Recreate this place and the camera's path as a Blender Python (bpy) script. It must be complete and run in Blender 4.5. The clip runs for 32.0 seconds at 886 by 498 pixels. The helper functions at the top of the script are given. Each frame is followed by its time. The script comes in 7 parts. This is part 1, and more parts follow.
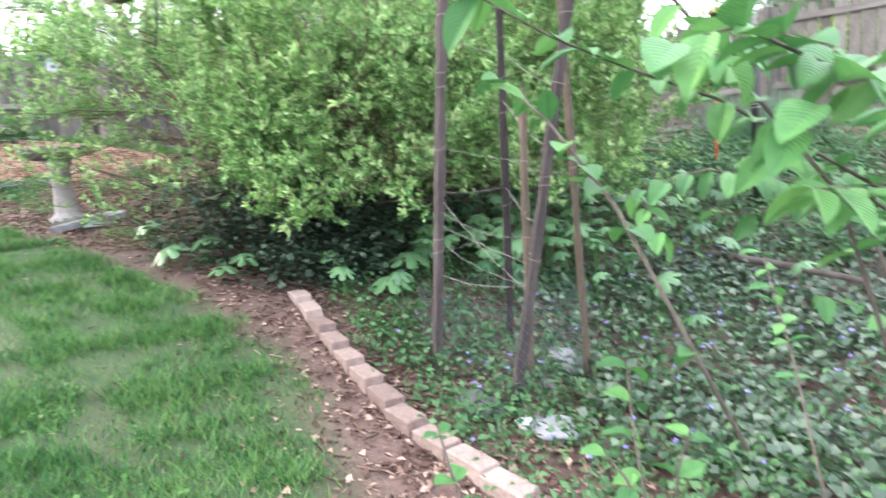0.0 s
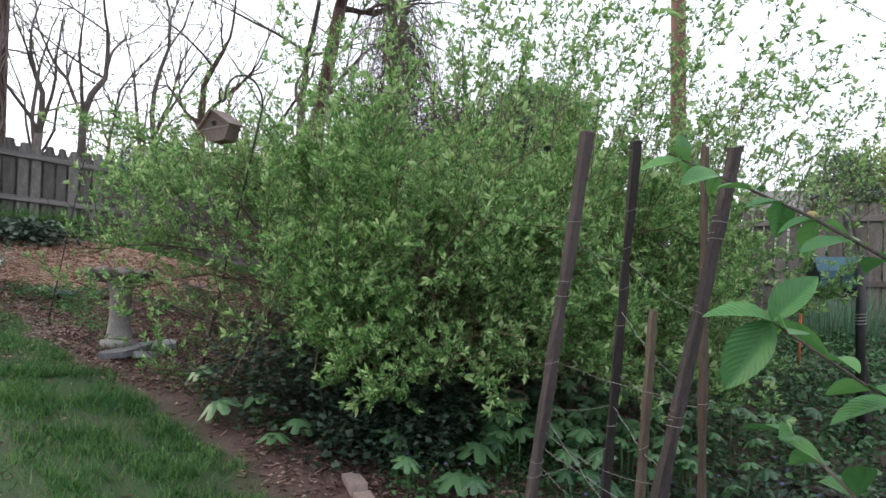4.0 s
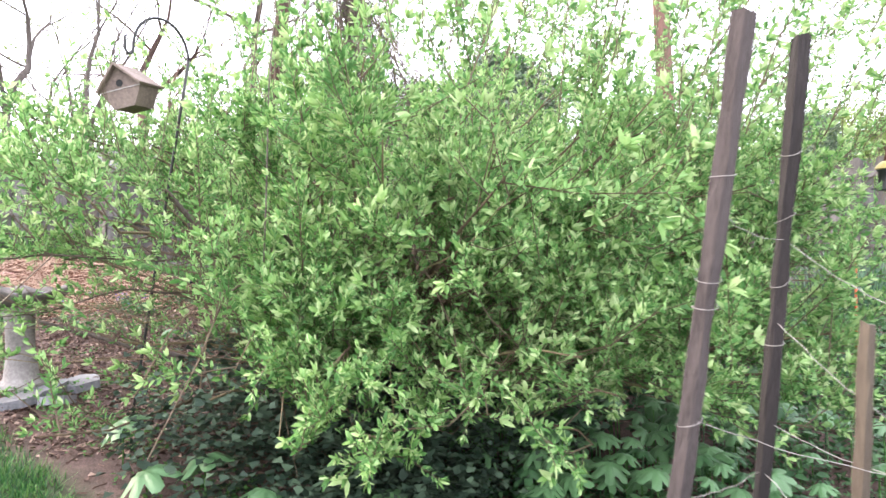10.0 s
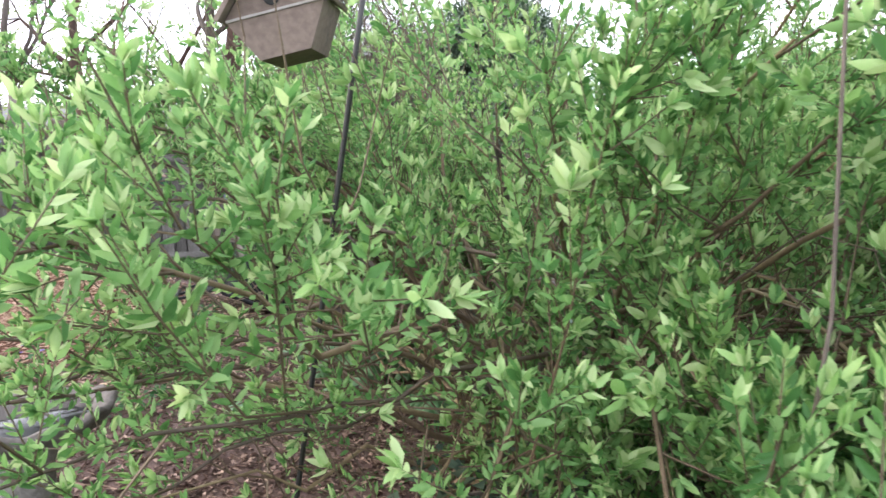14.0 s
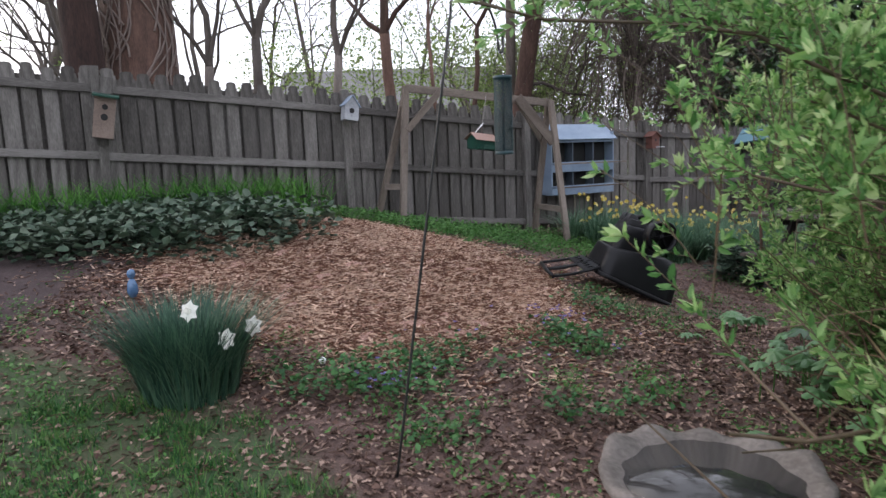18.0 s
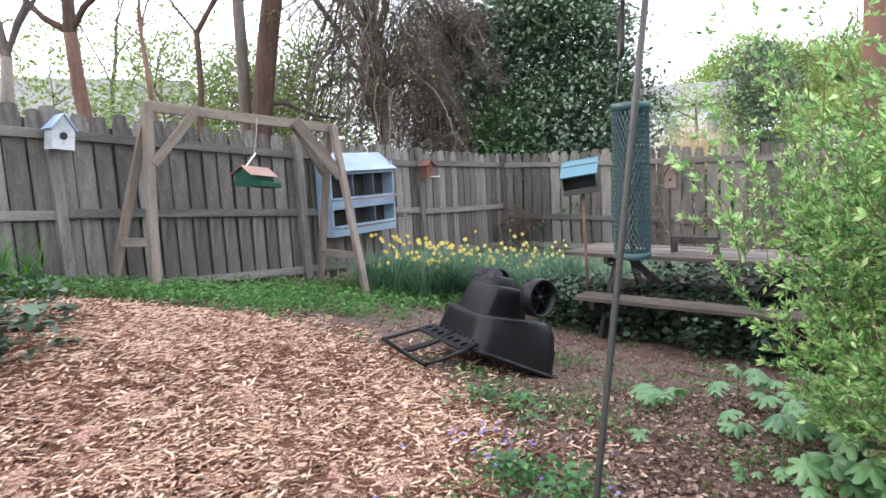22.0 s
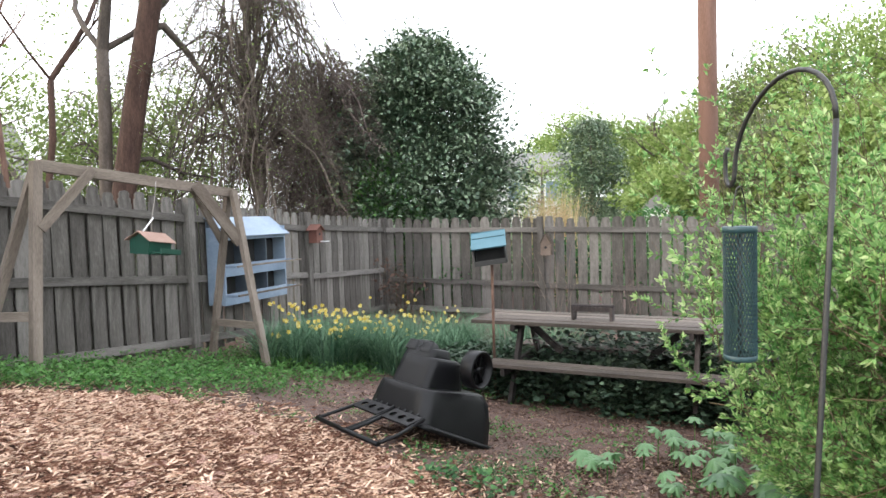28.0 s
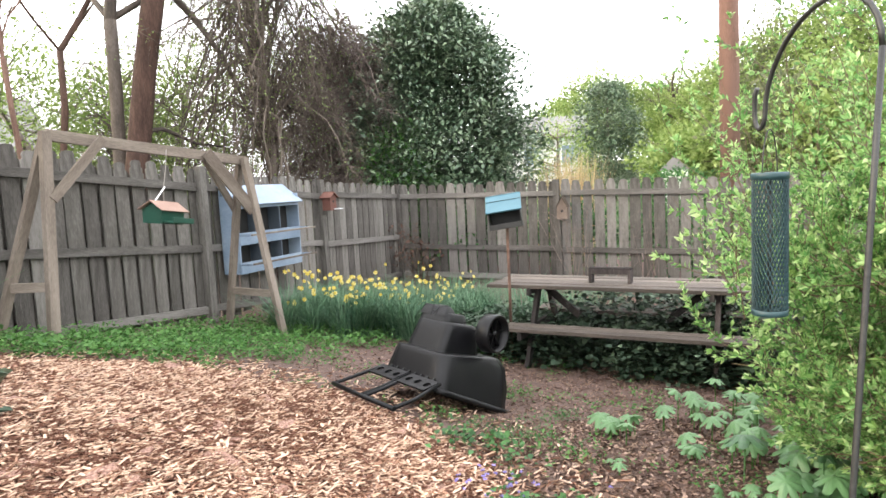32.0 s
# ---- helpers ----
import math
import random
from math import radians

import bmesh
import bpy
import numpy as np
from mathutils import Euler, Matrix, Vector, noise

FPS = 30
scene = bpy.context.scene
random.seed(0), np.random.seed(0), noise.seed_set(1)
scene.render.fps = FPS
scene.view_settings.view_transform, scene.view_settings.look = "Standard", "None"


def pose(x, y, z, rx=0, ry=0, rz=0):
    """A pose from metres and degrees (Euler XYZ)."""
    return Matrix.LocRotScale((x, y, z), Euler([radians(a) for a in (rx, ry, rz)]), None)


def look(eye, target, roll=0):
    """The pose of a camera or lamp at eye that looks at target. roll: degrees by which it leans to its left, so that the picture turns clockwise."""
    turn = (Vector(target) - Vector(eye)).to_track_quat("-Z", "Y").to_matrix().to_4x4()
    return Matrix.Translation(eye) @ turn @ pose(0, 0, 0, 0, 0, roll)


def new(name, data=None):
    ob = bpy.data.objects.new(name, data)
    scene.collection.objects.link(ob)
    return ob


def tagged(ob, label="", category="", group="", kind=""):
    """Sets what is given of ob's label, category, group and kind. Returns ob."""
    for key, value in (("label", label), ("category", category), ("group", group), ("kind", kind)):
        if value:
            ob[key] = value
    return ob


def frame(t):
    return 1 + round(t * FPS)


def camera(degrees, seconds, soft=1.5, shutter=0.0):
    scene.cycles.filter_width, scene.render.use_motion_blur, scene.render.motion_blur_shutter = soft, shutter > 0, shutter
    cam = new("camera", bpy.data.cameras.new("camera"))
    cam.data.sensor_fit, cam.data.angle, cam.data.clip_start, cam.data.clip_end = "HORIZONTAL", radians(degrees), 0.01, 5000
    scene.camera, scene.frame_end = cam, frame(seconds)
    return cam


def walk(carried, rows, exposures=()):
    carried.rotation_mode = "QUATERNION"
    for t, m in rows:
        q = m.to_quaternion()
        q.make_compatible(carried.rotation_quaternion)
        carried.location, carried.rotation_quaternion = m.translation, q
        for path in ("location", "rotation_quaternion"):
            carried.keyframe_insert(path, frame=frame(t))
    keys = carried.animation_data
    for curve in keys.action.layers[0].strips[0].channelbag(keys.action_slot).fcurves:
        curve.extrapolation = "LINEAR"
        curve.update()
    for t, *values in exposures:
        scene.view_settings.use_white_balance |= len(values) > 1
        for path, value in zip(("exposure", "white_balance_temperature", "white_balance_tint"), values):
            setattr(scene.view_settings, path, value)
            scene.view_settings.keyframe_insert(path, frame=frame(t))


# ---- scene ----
cam = camera(69.0, 32.0, 1.5, 0.35)
PATH = [
    (0, (2.084, -4.267, 0.981), (2.523, -2.352, 0.608), -5.0),
    (0.5, (2.082, -4.143, 1.067), (2.236, -2.165, 0.813), -2.1),
    (1, (2.0, -3.966, 1.22), (2.09, -1.971, 1.113), -2.9),
    (1.5, (1.945, -3.848, 1.307), (2.11, -1.855, 1.306), 0.5),
    (2, (1.954, -3.806, 1.337), (2.058, -1.812, 1.449), 1.4),
    (2.5, (1.932, -3.799, 1.323), (2.055, -1.811, 1.502), 1.8),
    (3, (1.897, -3.82, 1.323), (2.093, -1.836, 1.473), 1.8),
    (3.5, (1.87, -3.857, 1.309), (2.179, -1.883, 1.396), 1.9),
    (4, (1.833, -3.871, 1.288), (2.202, -1.905, 1.315), 2.2),
    (4.5, (1.815, -3.852, 1.292), (2.21, -1.891, 1.269), 2.2),
    (6.5, (1.89, -3.694, 1.291), (2.337, -1.745, 1.29), 1.4),
    (7, (1.977, -3.613, 1.296), (2.379, -1.654, 1.315), 0.8),
    (7.5, (1.977, -3.559, 1.285), (2.341, -1.592, 1.316), 1.3),
    (8, (1.958, -3.435, 1.262), (2.274, -1.46, 1.275), 0.7),
    (8.5, (1.878, -3.275, 1.303), (2.246, -1.309, 1.303), -0.7),
    (9, (1.874, -3.151, 1.327), (2.375, -1.216, 1.247), 0.1),
    (9.5, (1.933, -2.958, 1.33), (2.467, -1.031, 1.27), 1.2),
    (10, (1.863, -2.699, 1.32), (2.334, -0.755, 1.298), -1.4),
    (10.5, (1.741, -2.446, 1.395), (2.261, -0.514, 1.384), -2.2),
    (11, (1.706, -2.22, 1.398), (2.278, -0.303, 1.378), 0.2),
    (11.5, (1.652, -1.954, 1.443), (2.238, -0.042, 1.399), 1.4),
    (12, (1.453, -1.659, 1.472), (1.987, 0.263, 1.329), -3.1),
    (12.5, (1.287, -1.355, 1.544), (1.885, 0.543, 1.344), -1.0),
    (13, (1.258, -0.926, 1.648), (1.884, 0.966, 1.479), 0.7),
    (13.5, (1.039, -0.62, 1.718), (1.665, 1.272, 1.558), -4.8),
    (14, (0.882, -0.537, 1.743), (1.531, 1.345, 1.556), -3.5),
    (14.5, (0.79, -0.399, 1.736), (1.374, 1.509, 1.604), -2.3),
    (15, (0.655, -0.32, 1.726), (1.015, 1.645, 1.635), -1.2),
    (15.5, (0.427, -0.259, 1.73), (0.653, 1.726, 1.629), -2.9),
    (17.5, (-0.249, 0.248, 1.877), (-0.306, 2.236, 1.661), -3.4),
    (18, (-0.462, 0.319, 1.918), (-0.485, 2.301, 1.646), -2.3),
    (18.5, (-0.586, 0.578, 1.963), (-0.571, 2.563, 1.725), -1.3),
    (19, (-0.673, 0.789, 1.978), (-0.584, 2.773, 1.749), -1.4),
    (19.5, (-0.804, 0.979, 2.03), (-0.408, 2.926, 1.802), -3.4),
    (20, (-0.882, 1.201, 2.048), (-0.306, 3.097, 1.783), -1.4),
    (20.5, (-0.899, 1.48, 2.095), (-0.229, 3.352, 1.872), -2.1),
    (21, (-1.032, 1.746, 2.074), (-0.346, 3.613, 1.859), -4.3),
    (21.5, (-1.215, 1.877, 2.151), (-0.431, 3.695, 1.874), -2.5),
    (22, (-1.226, 2.155, 2.168), (-0.361, 3.94, 1.91), -3.1),
    (22.5, (-1.261, 2.327, 2.203), (-0.259, 4.043, 1.979), -1.9),
    (23, (-1.4, 2.465, 2.254), (-0.177, 4.038, 2.077), -5.7),
    (23.5, (-1.514, 2.475, 2.263), (-0.243, 4.01, 2.102), -3.2),
    (24, (-1.606, 2.392, 2.265), (-0.372, 3.953, 2.063), -2.7),
    (24.5, (-1.714, 2.476, 2.307), (-0.456, 4.018, 2.109), -4.9),
    (25, (-1.828, 2.552, 2.327), (-0.587, 4.114, 2.183), -5.1),
    (25.5, (-1.87, 2.543, 2.331), (-0.771, 4.211, 2.222), -4.7),
    (27.5, (-1.861, 2.544, 2.315), (-0.624, 4.111, 2.211), -1.4),
    (28, (-1.858, 2.499, 2.331), (-0.573, 4.029, 2.229), -1.7),
    (28.5, (-1.826, 2.537, 2.308), (-0.51, 4.041, 2.217), -1.1),
    (29, (-1.84, 2.566, 2.303), (-0.508, 4.056, 2.223), -0.6),
    (29.5, (-1.845, 2.571, 2.299), (-0.504, 4.053, 2.225), -0.5),
    (30, (-1.85, 2.522, 2.325), (-0.49, 3.985, 2.243), -1.1),
    (30.5, (-1.829, 2.534, 2.324), (-0.479, 4.006, 2.232), -1.7),
    (31, (-1.811, 2.575, 2.307), (-0.473, 4.055, 2.172), -1.2),
    (31.5, (-1.778, 2.592, 2.289), (-0.488, 4.11, 2.12), -1.0),
    (32, (-1.791, 2.555, 2.292), (-0.553, 4.113, 2.092), -2.8),
]
# seconds, stops, kelvin, tint
EXPOSURES = [
    (0, 1.86, 6250, 12.0), (1, 1.86, 6050, 13.0), (1.6, 1.42, 6050, 13.0), (2, 1.06, 6150, 13.8), (2.5, 0.55, 6230, 12.5), (3, 0.05, 6280, 12.0),
    (4, 0.25, 6330, 12.0), (4.5, 0.45, 6363, 12.0), (6.5, 1.3, 6367, 13.5), (7, 1.7, 6400, 14.0), (9, 1.86, 6450, 17.0), (11, 1.86, 6430, 15.0),
    (12, 1.74, 6450, 13.0), (13, 1.58, 6400, 13.0), (14, 1.34, 6350, 13.0), (14.5, 1.3, 6300, 14.5), (15.5, 0.88, 6150, 16.6), (17.5, 0.2, 6300, 13.8), (18, 0.24, 6300, 13.8),
    (19, 0.72, 6250, 14.0), (20, 0.96, 6270, 13.4), (21, 1.28, 6350, 11.0), (23, 1.33, 6370, 9.6), (25, 1.32, 6530, 8.3), (27.5, 1.18, 6640, 7.2),
    (30.5, 1.2, 6800, 7.0), (31.3, 1.3, 6900, 7.5), (32, 1.57, 7000, 8.0),
]
walk(cam, [(t, look(eye, target, roll)) for t, eye, target, roll in PATH], EXPOSURES)

# ---- world and sun: a bright, thinly overcast evening sky ----
SUN_EL, SUN_AZ = 24.0, -58.0
world = bpy.data.worlds.new("world")
scene.world = world
world.use_nodes = True
wn, wl = world.node_tree.nodes, world.node_tree.links
wn.clear()
sky = wn.new("ShaderNodeTexSky")
sky.sky_type = 'NISHITA'
sky.sun_disc = False
sky.sun_elevation, sky.sun_rotation = radians(SUN_EL), radians(SUN_AZ)
sky.air_density, sky.dust_density, sky.ozone_density = 1.2, 4.0, 1.0
cloud = wn.new("ShaderNodeMix")
cloud.data_type = 'RGBA'
cloud.inputs[0].default_value = 0.72
cloud.inputs[7].default_value = (15.9, 16.3, 17.8, 1)
bg = wn.new("ShaderNodeBackground")
bg.inputs[1].default_value = 0.12
wo = wn.new("ShaderNodeOutputWorld")
wl.new(sky.outputs[0], cloud.inputs[6])
wl.new(cloud.outputs[2], bg.inputs[0])
wl.new(bg.outputs[0], wo.inputs[0])
sun = new("sun", bpy.data.lights.new("sun", 'SUN'))
sun.data.energy, sun.data.angle, sun.data.color = 1.5, radians(14), (1.0, 0.86, 0.67)
sun_dir = Vector((math.sin(radians(SUN_AZ)) * math.cos(radians(SUN_EL)), math.cos(radians(SUN_AZ)) * math.cos(radians(SUN_EL)), math.sin(radians(SUN_EL))))
sun.matrix_world = look((0, 0, 30), Vector((0, 0, 30)) - sun_dir)

rng = np.random.default_rng(7)


# ---- materials ----
def material(name, colours, rough=0.7, scale=8.0, fine=60.0, bump=0.15, metal=0.0, vary=0.12, through_light=0.0, island=False,
             stretch=(1, 1, 1), spec=0.5, obj=True):
    """Two scales of noise over a ramp of colours, a spread per object or per island, fine relief; leaves let light through."""
    m = bpy.data.materials.new(name)
    m.use_nodes = True
    n, l = m.node_tree.nodes, m.node_tree.links
    p = n["Principled BSDF"]
    co = n.new("ShaderNodeTexCoord")
    mp = n.new("ShaderNodeMapping")
    mp.inputs["Scale"].default_value = stretch
    l.new(co.outputs["Object" if obj else "Generated"], mp.inputs[0])
    big, small = n.new("ShaderNodeTexNoise"), n.new("ShaderNodeTexNoise")
    big.inputs["Scale"].default_value, small.inputs["Scale"].default_value = scale, fine
    big.inputs["Detail"].default_value, small.inputs["Detail"].default_value = 4, 5
    l.new(mp.outputs[0], big.inputs["Vector"])
    l.new(mp.outputs[0], small.inputs["Vector"])
    rnd = n.new("ShaderNodeNewGeometry" if island else "ShaderNodeObjectInfo")
    rand = rnd.outputs["Random Per Island" if island else "Random"]
    add = n.new("ShaderNodeMath")
    add.operation = 'MULTIPLY_ADD'
    add.inputs[1].default_value = 0.45
    l.new(small.outputs[0], add.inputs[0])
    mul = n.new("ShaderNodeMath")
    mul.operation = 'MULTIPLY'
    mul.inputs[1].default_value = 0.55
    l.new(big.outputs[0], mul.inputs[0])
    l.new(mul.outputs[0], add.inputs[2])
    add2 = n.new("ShaderNodeMath")
    add2.operation = 'MULTIPLY_ADD'
    add2.inputs[1].default_value = vary * 3
    l.new(rand, add2.inputs[0])
    sub = n.new("ShaderNodeMath")
    sub.operation = 'SUBTRACT'
    sub.inputs[1].default_value = vary * 1.5
    l.new(add.outputs[0], sub.inputs[0])
    l.new(sub.outputs[0], add2.inputs[2])
    ramp = n.new("ShaderNodeValToRGB")
    els = ramp.color_ramp.elements
    k = len(colours)
    els[0].position, els[1].position = 0.3, 0.7
    while len(els) < k:
        els.new(0.5)
    for i, c in enumerate(colours):
        els[i].position = 0.3 + 0.4 * i / (k - 1)
        els[i].color = (*c, 1)
    l.new(add2.outputs[0], ramp.inputs[0])
    l.new(ramp.outputs[0], p.inputs["Base Color"])
    p.inputs["Roughness"].default_value, p.inputs["Metallic"].default_value = rough, metal
    p.inputs["Specular IOR Level"].default_value = spec
    if bump:
        b = n.new("ShaderNodeBump")
        b.inputs["Strength"].default_value, b.inputs["Distance"].default_value = bump, 0.01
        l.new(small.outputs[0], b.inputs["Height"])
        l.new(b.outputs[0], p.inputs["Normal"])
    if through_light:
        tr, mix = n.new("ShaderNodeBsdfTranslucent"), n.new("ShaderNodeMixShader")
        mix.inputs[0].default_value = through_light
        l.new(ramp.outputs[0], tr.inputs[0])
        l.new(p.outputs[0], mix.inputs[1])
        l.new(tr.outputs[0], mix.inputs[2])
        l.new(mix.outputs[0], n["Material Output"].inputs[0])
    return m


LEAF = dict(rough=0.55, scale=1.2, fine=40, bump=0, vary=0.2, through_light=0.42, island=True, spec=0.35)
m_willow = material("willow_leaf", [(0.074, 0.192, 0.052), (0.15, 0.316, 0.095), (0.26, 0.435, 0.165)], **{**LEAF, "through_light": 0.5})
m_willow_tip = material("young_willow_leaf", [(0.2, 0.365, 0.108), (0.325, 0.49, 0.185), (0.48, 0.6, 0.3)], **LEAF)
m_viburnum = material("viburnum_leaf", [(0.05, 0.155, 0.045), (0.078, 0.215, 0.06), (0.12, 0.28, 0.08)], **{**LEAF, "through_light": 0.26, "rough": 0.5, "island": False})


def add_veins(m):
    """Side veins that run from the midrib to the leaf's edge, by the leaf's own coordinates (across, along)."""
    n, l = m.node_tree.nodes, m.node_tree.links
    uv, sp = n.new("ShaderNodeUVMap"), n.new("ShaderNodeSeparateXYZ")
    l.new(uv.outputs[0], sp.inputs[0])
    def op(kind, a, b):
        q = n.new("ShaderNodeMath")
        q.operation = kind
        for i, x in enumerate((a, b)):
            if isinstance(x, (int, float)):
                q.inputs[i].default_value = x
            else:
                l.new(x, q.inputs[i])
        return q.outputs[0]
    across = op('ABSOLUTE', sp.outputs[0], 0)
    wave = op('SINE', op('MULTIPLY', op('SUBTRACT', op('MULTIPLY', sp.outputs[1], 11.0), op('MULTIPLY', across, 3.6)), 6.283), 0)
    half = op('ADD', op('MULTIPLY', wave, 0.5), 0.5)
    height = op('ADD', op('MULTIPLY', half, 0.7), op('MINIMUM', op('MULTIPLY', across, 6.0), 1.0))
    b = n.new("ShaderNodeBump")
    b.inputs["Strength"].default_value, b.inputs["Distance"].default_value = 0.32, 0.003
    l.new(height, b.inputs["Height"])
    l.new(b.outputs[0], n["Principled BSDF"].inputs["Normal"])
    for q in n:
        if q.type == 'BSDF_TRANSLUCENT':
            l.new(b.outputs[0], q.inputs["Normal"])


add_veins(m_viburnum)
m_maya = material("mayapple_leaf", [(0.038, 0.105, 0.042), (0.064, 0.158, 0.06), (0.115, 0.235, 0.1)], **{**LEAF, "rough": 0.4, "spec": 0.6, "bump": 0.2, "through_light": 0.3})
m_ivy = material("ivy_leaf", [(0.022, 0.042, 0.026), (0.038, 0.066, 0.042), (0.07, 0.107, 0.066)], **{**LEAF, "through_light": 0.08, "rough": 0.55, "spec": 0.25})
m_grey_ivy = material("grey_green_ivy_leaf", [(0.03, 0.058, 0.034), (0.056, 0.092, 0.056), (0.105, 0.142, 0.095)], **{**LEAF, "through_light": 0.12, "rough": 0.5})
m_vinca = material("periwinkle_leaf", [(0.025, 0.075, 0.025), (0.045, 0.12, 0.04), (0.075, 0.165, 0.06)], **{**LEAF, "through_light": 0.2})
m_grass = material("grass_blade", [(0.014, 0.078, 0.02), (0.04, 0.148, 0.03), (0.115, 0.225, 0.055)], **{**LEAF, "through_light": 0.3, "vary": 0.2, "scale": 2.6})
m_weed = material("weed_leaf", [(0.045, 0.13, 0.03), (0.075, 0.19, 0.045), (0.12, 0.25, 0.07)], **LEAF)
m_daff = material("daffodil_leaf", [(0.04, 0.1, 0.055), (0.075, 0.16, 0.09), (0.145, 0.25, 0.15)], **{**LEAF, "through_light": 0.15})
# blue-green daffodil leaf, darkened for the dense clump's own shadow
m_clump = material("shaded_daffodil_leaf", [(0.018, 0.055, 0.036), (0.035, 0.09, 0.055), (0.08, 0.155, 0.095)], **{**LEAF, "through_light": 0.1})
m_violet = material("violet_leaf", [(0.025, 0.085, 0.025), (0.045, 0.13, 0.04), (0.08, 0.2, 0.06)], **{**LEAF, "through_light": 0.3})
m_lily = material("daylily_leaf", [(0.035, 0.13, 0.02), (0.065, 0.19, 0.03), (0.11, 0.27, 0.05)], **LEAF)
m_white_petal = material("white_petal", [(0.75, 0.76, 0.7), (0.82, 0.82, 0.76)], **{**LEAF, "through_light": 0.3, "vary": 0.03})
m_yellow_petal = material("yellow_petal", [(0.56, 0.42, 0.06), (0.66, 0.54, 0.14), (0.74, 0.66, 0.32)], **{**LEAF, "through_light": 0.3})
m_blue_petal = material("violet_petal", [(0.2, 0.16, 0.42), (0.3, 0.26, 0.54)], **{**LEAF, "through_light": 0.2})
m_holly = material("holly_leaf", [(0.042, 0.08, 0.045), (0.092, 0.148, 0.084), (0.18, 0.24, 0.15)], **{**LEAF, "through_light": 0.08, "rough": 0.38, "spec": 0.5})
# yellow-green spring leaf with some distance haze mixed into the colour
m_far_leaf = material("hazy_spring_tree_leaf", [(0.13, 0.2, 0.05), (0.19, 0.27, 0.08), (0.28, 0.36, 0.13)], **LEAF)
m_far_olive = material("olive_tree_leaf", [(0.08, 0.1, 0.05), (0.12, 0.14, 0.07), (0.17, 0.18, 0.1)], **LEAF)
m_dry_leaf = material("dry_leaf", [(0.058, 0.031, 0.023), (0.135, 0.08, 0.06), (0.33, 0.23, 0.18)], **{**LEAF, "through_light": 0.0, "rough": 0.85})
m_chip = material("wood_chip", [(0.16, 0.075, 0.05), (0.4, 0.24, 0.165), (0.72, 0.54, 0.42)], **{**LEAF, "vary": 0.28, "through_light": 0.0, "rough": 0.85})
m_young_bark = material("grey_young_bark", [(0.07, 0.058, 0.05), (0.12, 0.1, 0.086), (0.19, 0.16, 0.14)], 0.9, 3, 30, 0.6, stretch=(3, 3, 0.7))
m_bark = material("grey_brown_bark", [(0.045, 0.036, 0.03), (0.09, 0.072, 0.06), (0.16, 0.13, 0.11)], 0.9, 3, 30, 0.8, stretch=(3, 3, 0.7))
m_bark_red = material("reddish_bark", [(0.05, 0.028, 0.02), (0.1, 0.055, 0.04), (0.17, 0.1, 0.075)], 0.9, 3, 26, 0.8, stretch=(3, 3, 0.7))
m_walnut = material("dark_red_bark", [(0.016, 0.008, 0.006), (0.038, 0.019, 0.014), (0.082, 0.044, 0.032)], 0.95, 4, 22, 1.0, stretch=(3, 3, 0.6))
m_vine = material("dead_vine", [(0.13, 0.098, 0.084), (0.23, 0.185, 0.16)], 0.9, 6, 50, 0.4)
m_twig = material("dark_twig", [(0.045, 0.034, 0.028), (0.087, 0.067, 0.053), (0.155, 0.125, 0.103)], 0.9, 4, 40, 0.2, island=True)
m_thicket = material("brown_thicket_twig", [(0.06, 0.044, 0.04), (0.115, 0.087, 0.077), (0.2, 0.16, 0.142)], 0.9, 4, 40, 0.2, island=True)
m_stem = material("willow_stem", [(0.09, 0.06, 0.035), (0.14, 0.1, 0.055), (0.2, 0.15, 0.08)], 0.75, 8, 60, 0.3)
m_redtwig = material("red_brown_shoot", [(0.05, 0.036, 0.022), (0.105, 0.07, 0.04)], 0.6, 8, 60, 0.1)
m_fence = material("weathered_fence_board", [(0.045, 0.04, 0.036), (0.101, 0.093, 0.084), (0.19, 0.177, 0.164)], 0.9, 4.5, 42, 0.8, vary=0.1, stretch=(4, 4, 0.5))
m_rail = material("weathered_fence_rail", [(0.05, 0.045, 0.041), (0.11, 0.101, 0.093), (0.19, 0.178, 0.166)], 0.9, 3.5, 45, 0.6, vary=0.08, stretch=(0.5, 4, 4))
m_frame_wood = material("tan_lumber", [(0.075, 0.057, 0.045), (0.14, 0.113, 0.092), (0.22, 0.184, 0.155)], 0.85, 3, 45, 0.4, vary=0.08, stretch=(3, 3, 0.5))
m_stake = material("old_stake_wood", [(0.014, 0.011, 0.011), (0.034, 0.026, 0.025), (0.085, 0.067, 0.064)], 0.95, 7, 70, 1.0, vary=0.1, stretch=(4, 4, 0.4))
# dark stake wood; on the picnic table it stands for shade
m_dark_shaded_wood = material("dark_and_shaded_wood", [(0.012, 0.009, 0.009), (0.025, 0.019, 0.018), (0.055, 0.043, 0.04)], 0.9, 4, 50, 0.6, stretch=(4, 4, 0.4))
m_stake_tan = material("bamboo_brown_stake", [(0.03, 0.022, 0.015), (0.058, 0.042, 0.029), (0.105, 0.08, 0.057)], 0.85, 4, 50, 0.5, stretch=(4, 4, 0.4))
m_table = material("weathered_table_plank", [(0.036, 0.028, 0.023), (0.078, 0.062, 0.052), (0.15, 0.125, 0.108)], 0.85, 3, 40, 0.5, vary=0.1, stretch=(0.5, 4, 4))
m_black = material("black_moulded_plastic", [(0.003, 0.003, 0.0035), (0.005, 0.005, 0.006), (0.009, 0.009, 0.01)], 0.36, 5, 150, 0.1, spec=0.2)
m_iron = material("black_painted_iron", [(0.012, 0.012, 0.012), (0.022, 0.021, 0.02)], 0.5, 10, 120, 0.2)
